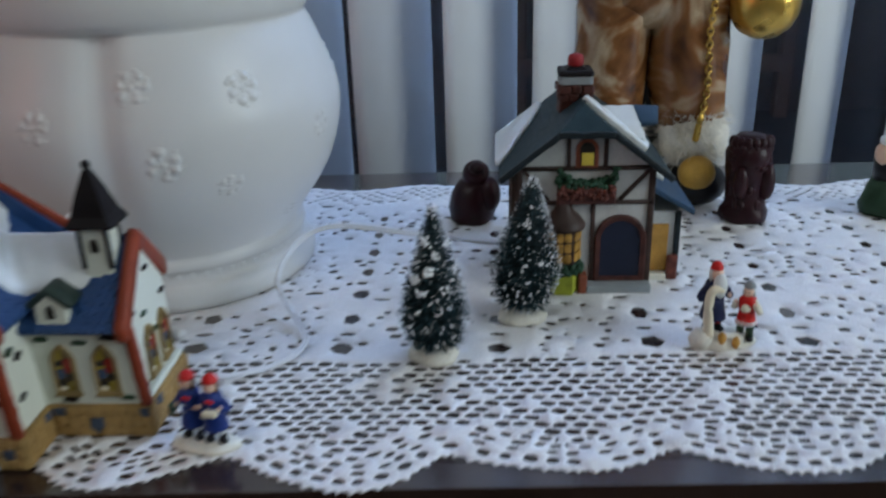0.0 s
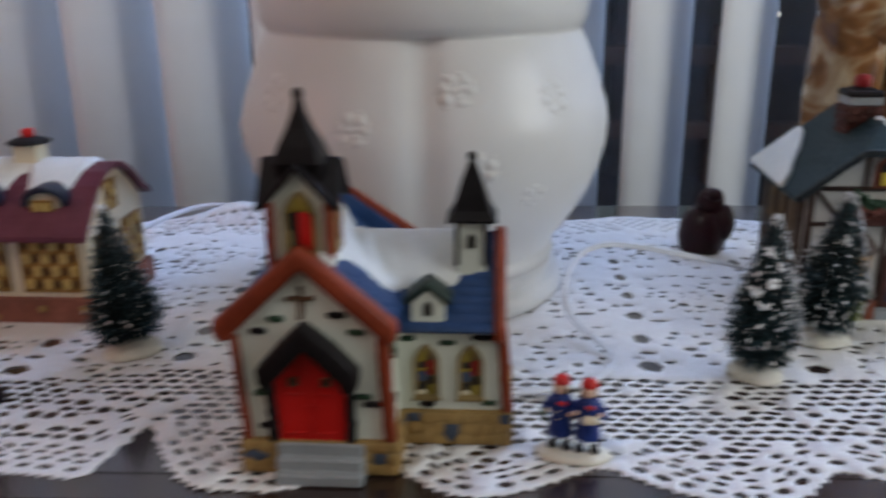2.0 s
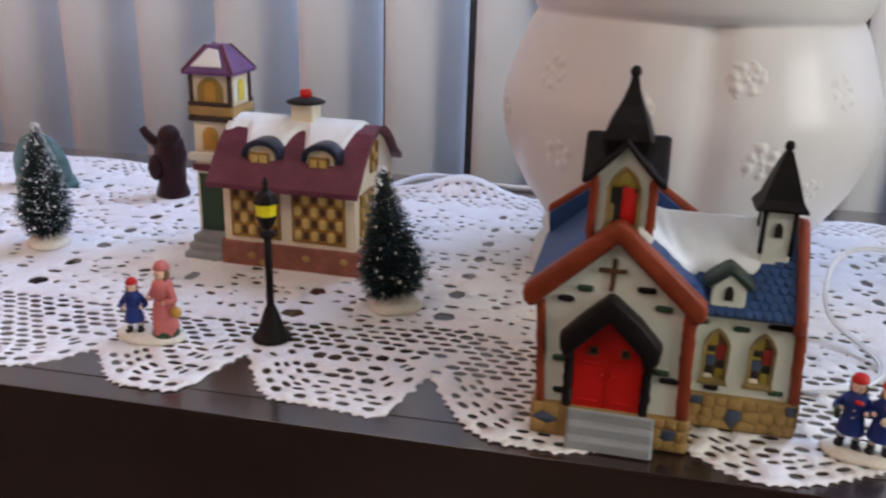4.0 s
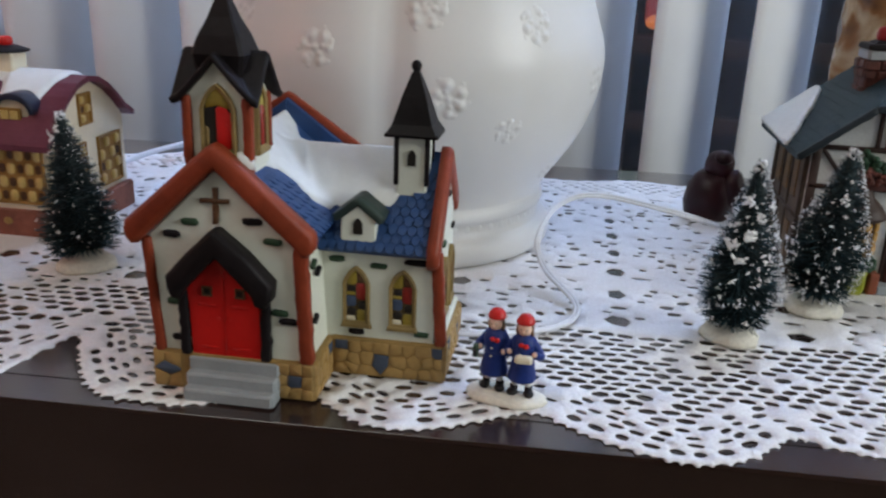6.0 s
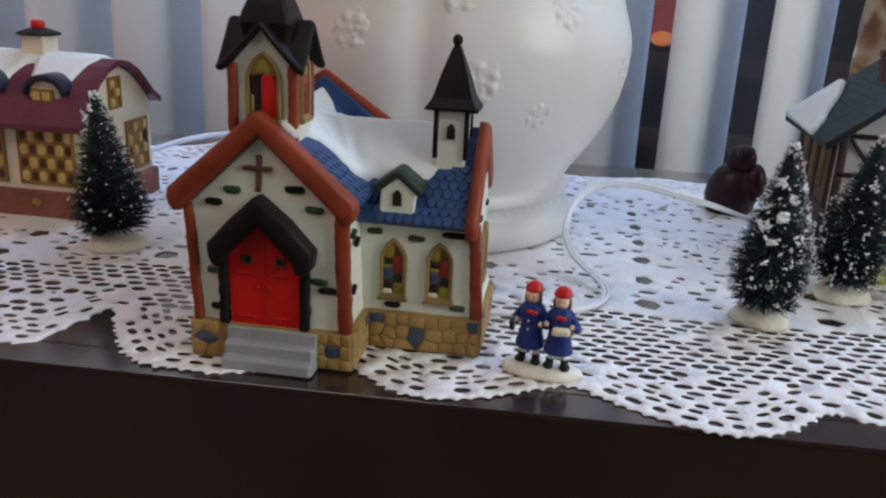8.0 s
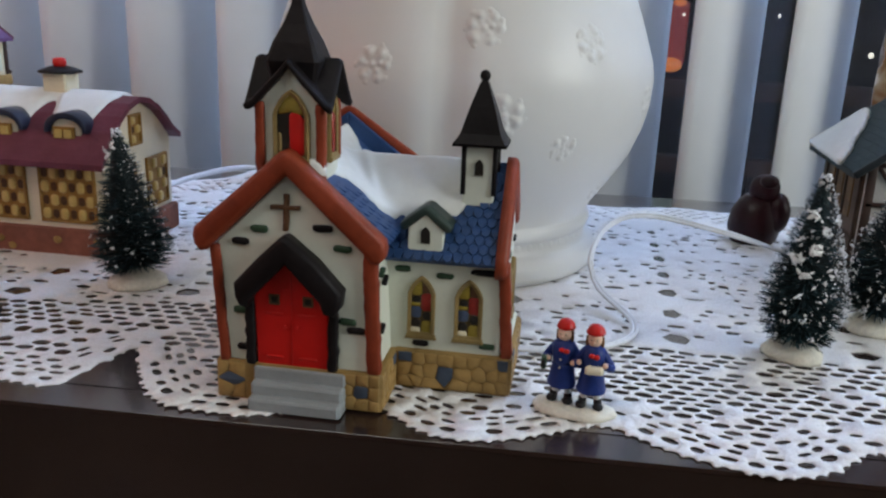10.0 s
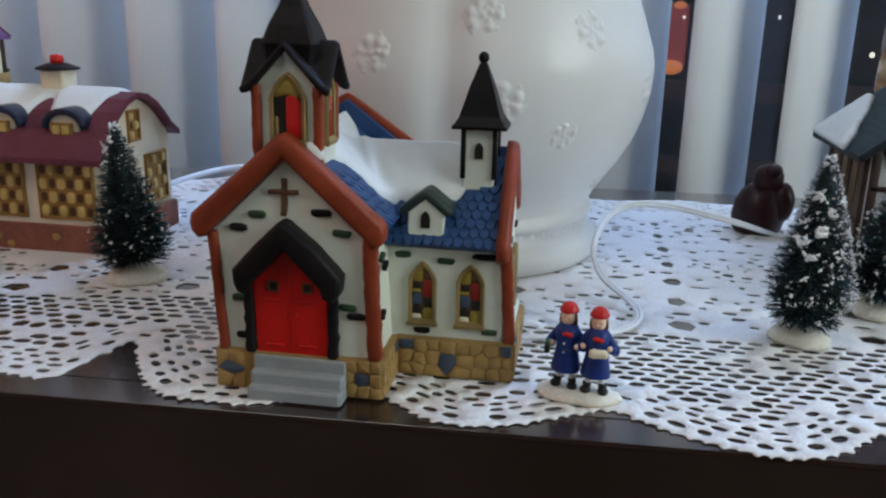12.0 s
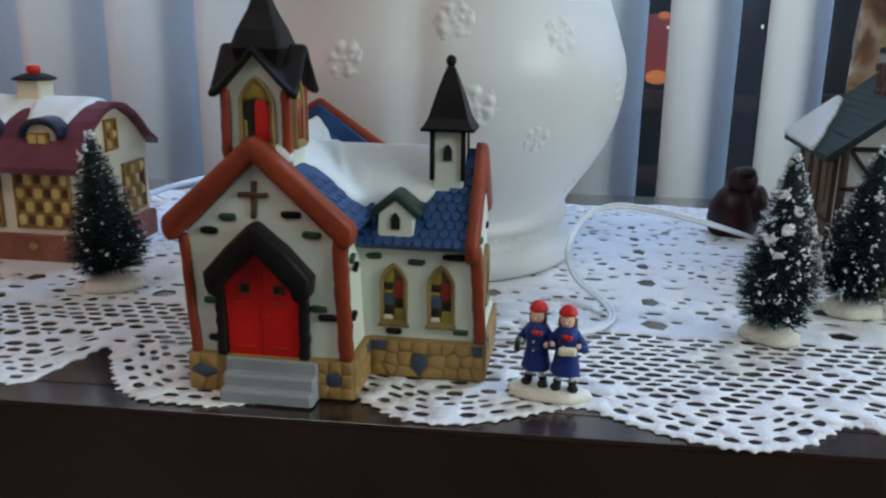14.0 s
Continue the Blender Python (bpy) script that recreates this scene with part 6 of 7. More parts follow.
part("crown", Geo().box((CX0 - 0.0098, CY0 - 0.0095, CHZ + 0.0044), (CX0 + 0.0098, CY0 + 0.0095, CHZ + 0.0074), 0, 0.0012)
     .lathe([(0.0085, 0.0), (0.0080, 0.0010), (0.0050, 0.0022)], (CX0, CY0, CHZ + 0.0070), 4, 0, False, None, None, math.pi / 4), black_paint, chim)
part("pot", Geo().lathe([(0.0036, 0.0), (0.0045, 0.0022), (0.0046, 0.0050), (0.0038, 0.0072), (0.0020, 0.0080)], (CX0, CY0, CHZ + 0.0078), 14), pot_red, chim, "dull red chimney pot")
rc = random.Random(41)
for i in range(4):
    proud = (0.0010, 0.0004, 0.0016, 0.0022)[i]
    for j in range(3):
        xb = CX0 - 0.0086 - proud * 0.6 + j * 0.0058 + (0.0016 if i % 2 else 0.0) * (j > 0)
        xe = CX0 + 0.0086 + proud * 0.6 if j == 2 else xb + 0.0052 + (0.0016 if i % 2 and j == 0 else 0.0)
        zb = 0.0968 + i * 0.0046 + rc.uniform(-0.0003, 0.0003)
        part("brick", Geo().box((xb, CY0 - 0.0086 - proud * rc.uniform(0.6, 1.2), zb), (xe, CY0 - 0.0076, zb + 0.0040), 0, 0.0009), chimney_brown, chim)
    for j in range(2):
        yb = CY0 - 0.0080 + j * 0.0082
        zb = 0.0968 + i * 0.0046 + rc.uniform(-0.0003, 0.0003)
        part("brick", Geo().box((CX0 - 0.0090 - proud * rc.uniform(0.5, 1.0), yb, zb), (CX0 - 0.0080, yb + 0.0076, zb + 0.0040), 0, 0.0009), chimney_brown, chim)
g2 = Geo()
g2.prism([(-0.49, -0.62), (0.49, -0.58), (0.49, 0.55), (-0.49, 0.55)], 1.0, Matrix.Identity(4), 0, 0.05)
slate_mesh = g2.mesh("shingle", slate)
rs = random.Random(8)
for r in range(13):
    for c in range(17):
        u, v = (c + 0.5 * (r % 2)) * 0.0052 + 0.0026, (r + 0.6) * LL / 13
        far = 0.0868 - 0.018 * max(0.0, (v / LL - 0.66) / 0.34)
        if u > far - 0.0024 or inside_distance(u, v, EAVE_SNOW) > 0.001:
            continue
        piece("shingle", slate_mesh, inn_roof, ml @ Matrix.Translation((u, v, -0.0006)) @ Matrix.Rotation(radians(-1.8), 4, 'X') @ Matrix.Diagonal((0.00535, LL / 13 * 1.12, 0.0005 * rs.uniform(0.85, 1.15), 1)))
# upper window and flower box
w = part("window", Geo().prism(arch(0.1165, 0.1290, 0.0752, 0.0915, False), 0.0014, front(0, F, 0), 0), brick_red, inn, "arched upper window with yellow pane")
part("opening", Geo().prism(arch(0.1188, 0.1268, 0.0765, 0.0895, False), 0.0007, front(0, F - 0.0013, 0), 0), glass_dark, w)
part("pane", Geo().box((0.1195, F - 0.0030, 0.0768), (0.1262, F - 0.0018, 0.0838), 0, 0.0003), yellow_paint, w, "yellow window pane")
g = Geo().box((0.1065, F - 0.0062, 0.0555), (0.1390, F - 0.0005, 0.0652), 0, 0.0010)
fb = part("flower_box", g, chimney_brown, inn, "red brown flower box with greenery")
g = Geo()
r5 = random.Random(5)
for i in range(150):
    u = r5.uniform(-1, 1)
    tall = 0.0030 + 0.0078 * abs(u) ** 2.4
    g.ball((0.1227 + 0.0165 * u, F - r5.uniform(0.001, 0.0068), 0.0650 + r5.uniform(0, 1) * tall), r5.uniform(0.0010, 0.0020), 0, 6, 5)
part("greenery", g, hedge_green, fb, "dark green foliage, taller at both ends")
g = Geo()
for i in range(90):
    u = r5.uniform(-1, 1)
    g.ball((0.1227 + 0.0158 * u, F - 0.0060 - r5.uniform(0, 0.0010), 0.0585 + r5.uniform(0, 0.0068) + 0.0006 * math.cos(7 * u)), r5.uniform(0.0009, 0.0017), 0, 6, 5)
part("flower_row", g, flower_red, fb, "dull red flowers")
# door
dsur = Geo()
ring(dsur, arch(0.1285, 0.1580, 0.0060, 0.0470, False), 0.0034, 0.0022, front(0, F, 0))
part("door_surround", dsur, chimney_brown, inn, "red brick door arch")
part("door", Geo().prism(arch(0.1315, 0.1550, 0.0060, 0.0440, False), 0.0010, front(0, F, 0), 0, 0.0003), navy, inn, "dark navy arched door")
part("step", Geo().box((0.1240, F - 0.0085, TOP), (0.1610, F - 0.0002, 0.0064), 0, 0.0008), step_grey, inn, "grey doorstep")
# bay window
BWX, BWY = 0.1105, F - 0.0020
bay = part("bay_window", Geo().lathe([(0.0102, 0.0), (0.0108, 0.0030), (0.0106, 0.0125)], (BWX, BWY, TOP), 6, 0, False), base_green, inn, "bay window with amber panes, brown roof and green hedge")
g = Geo().lathe([(0.0108, 0.0), (0.0116, 0.0030), (0.0104, 0.0060)], (BWX, BWY, 0.0145), 12, 0, False)
for i in range(60):
    a = r5.uniform(math.pi, 2 * math.pi)
    g.ball((BWX + 0.0112 * math.cos(a), BWY + 0.0112 * math.sin(a), 0.0148 + r5.uniform(0, 0.0055)), r5.uniform(0.0010, 0.0018), 0, 6, 5)
part("bay_hedge", g, hedge_green, bay, "green hedge round the bay")
part("bay_body", Geo().lathe([(0.0102, 0.0), (0.0102, 0.0225)], (BWX, BWY, 0.0195), 6, 0, False), timber, bay)
for q in range(3):
    a = radians(210 + q * 60)
    mface = Matrix.Translation((BWX, BWY, 0)) @ Matrix.Rotation(a + math.pi / 2, 4, 'Z') @ front(0, -0.0088, 0)
    for i in range(2):
        for j in range(3):
            xa, za = -0.0042 + i * 0.0044, 0.0218 + j * 0.0062
            e = 0.0008
            pts = [(xa + e, za), (xa + 0.0040 - e, za), (xa + 0.0040, za + e), (xa + 0.0040, za + 0.0054 - e), (xa + 0.0040 - e, za + 0.0054), (xa + e, za + 0.0054), (xa, za + 0.0054 - e), (xa, za + e)]
            part("bay_pane", Geo().prism(pts, 0.0009, mface, 0, 0.0003, True), bay_amber, bay, "amber pane")
part("bay_roof", Geo().lathe([(0.0118, 0.0), (0.0128, 0.0010), (0.0126, 0.0024), (0.0100, 0.0062), (0.0055, 0.0105), (0.0040, 0.0150), (0.0020, 0.0180)], (BWX, BWY, 0.0405), 12, 0, True), timber, bay, "dark brown pointed bay roof")
part("planter", Geo().box((0.1195, F - 0.0085, TOP), (0.1245, F - 0.0002, 0.0125), 0, 0.0008), brick_red, inn)
# annex and rear dormer
g = Geo().box((0.1605, 0.5660, TOP), (0.1795, 0.6120, 0.0430), 0, 0.0006)
annex = part("annex", g, white_wall, inn, "small side annex with blue roof and ochre door")
part("annex_roof", Geo().prism([(0.1600, 0.0610), (0.1600, 0.0575), (0.1862, 0.0418), (0.1872, 0.0446)], 0.054, front(0, 0.6150, 0), 0, 0.0006), slate_blue, annex)
part("annex_snow", Geo().prism([(0.1610, 0.0618), (0.1614, 0.0598), (0.1735, 0.0528), (0.1738, 0.0556), (0.1690, 0.0590)], 0.020, front(0, 0.6100, 0), 0, 0.0006), snow_paint, annex)
part("annex_door", Geo().prism([(0.1630, 0.0055), (0.1735, 0.0055), (0.1735, 0.0352), (0.1630, 0.0352)], 0.0012, front(0, 0.5662, 0), 0, 0.0004), ochre, annex, "ochre yellow door")
part("annex_post", Geo().beam((0.1784, 0.5655, TOP), (0.1784, 0.5655, 0.0430), 0.0034, 0.0024), verge_dark, annex)
part("annex_planter", Geo().box((0.1730, 0.5608, TOP), (0.1795, 0.5652, 0.0165), 0, 0.0016), flower_red, annex)
part("annex_sill", Geo().box((0.1616, 0.5600, TOP), (0.1728, 0.5660, 0.0054), 0, 0.0008), flock_base, annex)
g = Geo().box((0.1380, 0.5650, 0.0650), (0.1500, 0.6060, 0.0860), 0, 0.0005)
rd = part("dormer", g, white_wall, inn, "cross gable with snow and a slate blue end")
gable = [(0.5600, 0.0865), (0.5830, 0.1000), (0.6100, 0.0865), (0.6100, 0.0835), (0.5830, 0.0970), (0.5600, 0.0835)]
part("dormer_roof", Geo().prism(gable, 0.0310, side(0.1230, 0, 0), 0, 0.0006), slate, rd)
md = slope((0.1240, 0.5600, 0.0868), (1, 0, 0), (0, 0.0230, 0.0135))
part("roof_snow", Geo().prism(wavy([(0.0, 0.0), (0.0315, 0.0), (0.0295, 0.014), (0.0280, 0.0265), (0.0, 0.0265)], 0.0006, 9), 0.0024, md, 0, 0.001, True), snow_paint, rd)
part("gable_end", Geo().prism([(0.0300, 0.0110), (0.0400, 0.0130), (0.0415, 0.0255), (0.0270, 0.0265)], 0.0030, md, 0, 0.001, True), slate_blue, rd, "slate blue roof tip")

# ---- library with tower ----
hall_brick = material("faded brick paint", (0.235, 0.088, 0.060), 0.55, 0.25, bump=0.3, bump_scale=300)
lib = thing("school_house", (-0.36, 0.56, TOP), "cream ceramic hall with snowy burgundy roof, lattice windows and tower", "toy house")
LF = 0.5235
lb = part("foundation", Geo().box((-0.3975, LF - 0.0012, TOP), (-0.3075, 0.5985, 0.0170), 0, 0.0012), hall_brick, lib, "red brick foundation")
g = Geo()
lp = [(0.5125, 0.0555), (0.5190, 0.0620), (0.5265, 0.0705), (0.5350, 0.0780), (0.5450, 0.0840), (0.5560, 0.0868), (0.5670, 0.0850), (0.5775, 0.0797), (0.5860, 0.0730), (0.5940, 0.0655), (0.6030, 0.0602)]
wallp = [(LF, 0.0165), (0.5970, 0.0165), (0.5970, 0.0585)] + [(y, z - 0.0035) for y, z in lp[1:-1]][::-1] + [(LF, 0.0575)]
g.prism(wallp, 0.0835, side(-0.3945, 0, 0), 0, 0.0006)
part("wall", g, cream_warm, lib)


def roof_strip(prof, x0, x1, mi=0, gg=None):
    gg = gg or Geo()
    k = len(prof)
    vs = [(x, y, z) for x in (x0, x1) for y, z in prof] + [(x, y, z - 0.0032) for x in (x0, x1) for y, z in prof]
    fs = []
    for i in range(k - 1):
        fs += [(i, i + 1, k + i + 1, k + i), (2 * k + i + 1, 2 * k + i, 3 * k + i, 3 * k + i + 1), (i + 1, i, 2 * k + i, 2 * k + i + 1), (k + i, k + i + 1, 3 * k + i + 1, 3 * k + i)]
    fs += [(0, k, 3 * k, 2 * k), (k - 1, 3 * k - 1, 4 * k - 1, 2 * k - 1)]
    gg.add(vs, fs, mi)
    return gg


part("roof", roof_strip(lp, -0.4000, -0.3060), burgundy_roof, lib, "curved burgundy shingle roof")


def lib_roof(y):
    for (ya, za), (yb, zb) in zip(lp, lp[1:]):
        if ya <= y <= yb:
            return za + (zb - za) * (y - ya) / (yb - ya)
    return lp[0][1]


pane_gold = material("amber pane paint", (0.52, 0.37, 0.125), 0.35, 0.2, coat=0.2)
lattice_orange = material("amber lattice paint", (0.27, 0.145, 0.033), 0.45, 0.25)
lattice_hole = material("brown lattice recess", (0.075, 0.034, 0.013), 0.5, 0.3)
DORM = (-0.3695, -0.3325)
g = Geo()
nx, ny = 140, 14
vs, fs = [], []
for i in range(nx + 1):
    x = -0.3995 + (0.0835) * i / nx
    near = min(abs(x - d) for d in DORM)
    low = 0.5440 - 0.0190 * math.exp(-(near / 0.0140) ** 6) - 0.004 * math.exp(-((x + 0.3995) / 0.008) ** 2) + 0.0007 * math.sin(x * 700)
    low += 0.010 * max(0.0, min(1.0, (x + 0.3225) / 0.006))
    for j in range(ny + 1):
        v = j / ny
        y = low + (0.5800 - low) * v
        lift = 0.0022 * min(1, v * 6) * min(1, (1 - v) * 6) * min(1, (nx - i) / 6 + 0.05)
        vs.append((x, y, lib_roof(y) + 0.0002 + lift))
for i in range(nx):
    for j in range(ny):
        a = i * (ny + 1) + j
        fs.append((a, a + ny + 1, a + ny + 2, a + 1))
g.add(vs, fs, 0, None, True)
part("roof_snow", g, snow_paint, lib, "white painted snow on the ridge")
for d in DORM:
    g = Geo()
    body = [(d - 0.0088, 0.0590), (d + 0.0088, 0.0590), (d + 0.0088, 0.0700)] + [(d + 0.0088 * math.cos(math.pi * q / 10), 0.0700 + 0.0074 * math.sin(math.pi * q / 10)) for q in range(1, 10)] + [(d - 0.0088, 0.0700)]
    g.prism(body, 0.020, front(0, 0.5445, 0), 0, 0.0008)
    dm = part("dormer", g, cream_warm, lib, "cream dormer with dark curved hood")
    w = part("window", Geo().box((d - 0.0070, 0.5230, 0.0600), (d + 0.0056, 0.5248, 0.0728), 0, 0.0004), lattice_orange, dm, "small orange window with yellow panes")
    for i in range(2):
        for j in range(2):
            part("pane", Geo().box((d - 0.0057 + i * 0.0054, 0.5222, 0.0614 + j * 0.0056), (d - 0.0014 + i * 0.0054, 0.5234, 0.0658 + j * 0.0056), 0, 0.0006), glass_dark if (i + j) == 1 and j == 0 else pane_gold, w)
    gg = Geo()
    n = 14
    pr = [(d + 0.0010 - 0.0124 * math.cos(math.pi * q / n), 0.0698 + 0.0108 * math.sin(math.pi * q / n) ** 0.85) for q in range(n + 1)]
    pi2 = [(d + 0.0010 - 0.0100 * math.cos(math.pi * q / n), 0.0698 + 0.0074 * math.sin(math.pi * q / n) ** 0.9) for q in range(n + 1)]
    gg.prism(pr + pi2[::-1], 0.021, front(0, 0.5425, 0), 0, 0.0007, True)
    part("hood", gg, navy, dm)


def lattice(parent, m, x0, x1, z0, z1, nx, nz, pierced=True):
    """An amber lattice window of small raised panes, dark gaps between them where it is pierced."""
    w = part("window", Geo().prism([(x0, z0), (x1, z0), (x1, z1), (x0, z1)], 0.0008, m, 0), lattice_orange, parent, "amber lattice window with pale yellow panes")
    gf = Geo()
    ring(gf, [(x0 - 0.0010, z0 - 0.0010), (x1 + 0.0010, z0 - 0.0010), (x1 + 0.0010, z1 + 0.0010), (x0 - 0.0010, z1 + 0.0010)], 0.0016, 0.0020, m)
    part("frame", gf, lattice_orange, w)
    cw, ch = (x1 - x0) / nx, (z1 - z0) / nz
    for i in range(nx):
        for j in range(nz):
            cx, cz = x0 + (i + 0.5) * cw, z0 + (j + 0.5) * ch
            raised = (i + j) % 2 == 0
            k = 0.42 if raised else 0.33
            pts = [(cx + cw * k * math.copysign(abs(math.cos(a)) ** 0.6, math.cos(a)), cz + ch * k * math.copysign(abs(math.sin(a)) ** 0.6, math.sin(a))) for a in [2 * math.pi * (q + 0.5) / 12 for q in range(12)]]
            if raised:
                part("pane", Geo().prism(pts, 0.0021, m, 0, 0.0008, True), pane_gold, w)
            elif pierced or (i * 3 + j) % 5 == 1:
                part("recess", Geo().prism(pts, 0.0011, m, 0), lattice_hole, w)


lattice(lib, front(0, LF + 0.0003, 0), -0.3885, -0.3590, 0.0210, 0.0512, 6, 4)
lattice(lib, front(0, LF + 0.0003, 0), -0.3495, -0.3180, 0.0210, 0.0512, 6, 4)
lattice(lib, side(-0.3115, 0, 0), 0.5320, 0.5530, 0.0205, 0.0490, 4, 4, False)
lattice(lib, side(-0.3115, 0, 0), 0.5670, 0.5900, 0.0205, 0.0490, 4, 4, False)
lattice(lib, side(-0.3115, 0, 0), 0.5510, 0.5620, 0.0600, 0.0760, 2, 3, False)
for x, z, wd in ((-0.3770, 0.0085, 0.0055), (-0.3700, 0.0045, 0.0050), (-0.3420, 0.0100, 0.0055), (-0.3180, 0.0105, 0.0050)):
    part("stone", Geo().ball((x, LF - 0.0014, z), (wd / 2, 0.0010, 0.0022), 0, 10, 6), stone_tan, lb, "pale yellow stone")
ch = part("chimney", Geo().box((-0.3605, 0.5495, 0.0800), (-0.3465, 0.5635, 0.0985), 0, 0.0008), cream_warm, lib, "cream chimney with black cap and red pot")
part("cap", Geo().lathe([(0.0118, 0.0), (0.0120, 0.0008), (0.0085, 0.0022), (0.0050, 0.0034)], (-0.3535, 0.5565, 0.0978), 16), black_paint, ch)
part("pot", Geo().lathe([(0.0034, 0.0), (0.0038, 0.0022), (0.0034, 0.0046), (0.0020, 0.0052)], (-0.3535, 0.5565, 0.1008), 12), red_paint, ch)
# tower
CX, CY = -0.4115, 0.5600
tw = part("tower", Geo().box((CX - 0.0135, CY - 0.0125, TOP), (CX + 0.0125, CY + 0.0125, 0.0850), 0, 0.0008), cream_warm, lib, "square tower with glazed lantern room")
part("ledge", Geo().box((CX - 0.0165, CY - 0.0165, 0.0590), (CX + 0.0030, CY - 0.0121, 0.0640), 0, 0.0012), cream, tw)
part("band", Geo().box((CX - 0.0150, CY - 0.0142, 0.0520), (CX + 0.0120, CY - 0.0123, 0.0560), 0, 0.0006), burgundy_roof, tw)
part("door", Geo().prism([(CX - 0.0110, 0.0120), (CX + 0.0040, 0.0120), (CX + 0.0040, 0.0500), (CX - 0.0110, 0.0500)], 0.0012, front(0, CY - 0.0125, 0), 0, 0.0004), green_paint, tw, "dark green door")
part("window", Geo().prism(arch(CX - 0.0070, CX + 0.0030, 0.0655, 0.0800, False), 0.0010, front(0, CY - 0.0125, 0), 0, 0.0003), ochre, tw, "arched gold window")
HB, HL = 0.0152, 0.0128
bal = part("balcony", Geo().box((CX - HB, CY - HB, 0.0838), (CX + HB, CY + HB, 0.0865), 0, 0.0006), timber, tw)
g = Geo()
q4 = [(CX - HB + 0.0008, CY - HB + 0.0008), (CX + HB - 0.0008, CY - HB + 0.0008), (CX + HB - 0.0008, CY + HB - 0.0008), (CX - HB + 0.0008, CY + HB - 0.0008)]
for i in range(4):
    a, b = q4[i], q4[(i + 1) % 4]
    part("rail", Geo().beam((a[0], a[1], 0.0903), (b[0], b[1], 0.0903), 0.0060, 0.0016, 0, (b[1] - a[1], a[0] - b[0], 0)), stone_tan, bal, "tan balcony rail")
    part("handrail", Geo().beam((a[0], a[1], 0.0945), (b[0], b[1], 0.0945), 0.0022, 0.0024), timber, bal)
lr = part("lantern_room", Geo().box((CX - HL, CY - HL, 0.0860), (CX + HL, CY + HL, 0.1130), 0, 0.0004), cream_warm, tw)
for sx, sy in ((-1, -1), (1, -1), (1, 1), (-1, 1)):
    part("post", Geo().beam((CX + sx * HL, CY + sy * HL, 0.0865), (CX + sx * HL, CY + sy * HL, 0.1125), 0.0026, 0.0026), timber, lr)
part("pane", Geo().prism(arch(CX - 0.0085, CX + 0.0085, 0.0955, 0.1105, False), 0.0008, front(0, CY - HL, 0), 0), gold_paint, lr)
part("pane", Geo().prism(arch(CX - 0.0035, CX + 0.0035, 0.0960, 0.1080, False), 0.0014, front(0, CY - HL, 0), 0), ochre, lr)
part("pane", Geo().prism(arch(CY - 0.0085, CY + 0.0085, 0.0955, 0.1105, False), 0.0008, side(CX + HL, 0, 0), 0), cream, lr)
part("pane", Geo().prism(arch(CY - 0.0040, CY + 0.0040, 0.0960, 0.1090, False), 0.0014, side(CX + HL, 0, 0), 0), yellow_paint, lr)
g = Geo()
e, t2 = 0.0166, 0.0054
corners = ((-1, -1), (1, -1), (1, 1), (-1, 1))
vs = [(CX + sx * e, CY + sy * e, z) for z in (0.1122, 0.1142) for sx, sy in corners] + [(CX + sx * t2, CY + sy * t2, 0.1290) for sx, sy in corners]
g.add(vs, [(3, 2, 1, 0), (8, 9, 10, 11)] + [(r * 4 + i, r * 4 + (i + 1) % 4, r * 4 + 4 + (i + 1) % 4, r * 4 + 4 + i) for r in range(2) for i in range(4)])
tr = part("roof", g, purple_roof, tw, "purple hipped roof with a snow patch")
for sx, sy in corners:
    part("hip", Geo().beam((CX + sx * e, CY + sy * e, 0.1138), (CX + sx * t2, CY + sy * t2, 0.1292), 0.0020, 0.0014, 0, (0, 0, 1)), burgundy_roof, tr)
mm = slope((CX, CY - e, 0.1142), (1, 0, 0), (0, e - t2, 0.0148))
part("roof_snow", Geo().prism([(-0.0110, 0.0030), (0.0090, 0.0030), (0.0040, 0.0150), (-0.0030, 0.0160), (-0.0060, 0.0110)], 0.0010, mm, 0, 0.0005), snow_paint, tr)
for i in range(3):
    part("step", Geo().box((-0.4235, 0.5235 + i * 0.006, TOP + i * 0.0038), (-0.3978, 0.5472, TOP + (i + 1) * 0.0038), 0, 0.0008), step_grey, lib, "grey stone step")

lib.location += Vector((0.0028, -0.0030, 0))

# ---- dark red wax figurines ----
g = Geo()
g.lathe([(0.0135, 0.0), (0.0150, 0.0020), (0.0160, 0.0100), (0.0150, 0.0190), (0.0120, 0.0260), (0.0085, 0.0300)], (0.0570, 0.6640, TOP), 22, 0, True, lambda a, q, z: q * (1 + 0.05 * math.sin(4 * a + z * 200)))
g.ball((0.0600, 0.6620, 0.0365), (0.0095, 0.0090, 0.0095), 0, 16, 10, None, 0.05, 3)
g.ball((0.0690, 0.6590, 0.0220), (0.0080, 0.0085, 0.0130), 0, 14, 10, None, 0.06, 4)
g.ball((0.0610, 0.6560, 0.0425), (0.0060, 0.0060, 0.0045), 0, 12, 8)
single("wax_figurine", g, burgundy, "rounded dark burgundy wax animal figurine", "figurine", "", "burgundy figurines")
g = Geo()
g.lathe([(0.0150, 0.0), (0.0165, 0.0015), (0.0160, 0.0060), (0.0135, 0.0110), (0.0128, 0.0200), (0.0140, 0.0290), (0.0155, 0.0380), (0.0150, 0.0480), (0.0125, 0.0560), (0.0080, 0.0600)], (0.2455, 0.6620, TOP), 24, 0, True, lambda a, q, z: q * (1 + 0.05 * math.sin(5 * a + z * 260)))
g.ball((0.2455, 0.6520, 0.0480), (0.0105, 0.0075, 0.0095), 0, 14, 10, None, 0.1, 7)
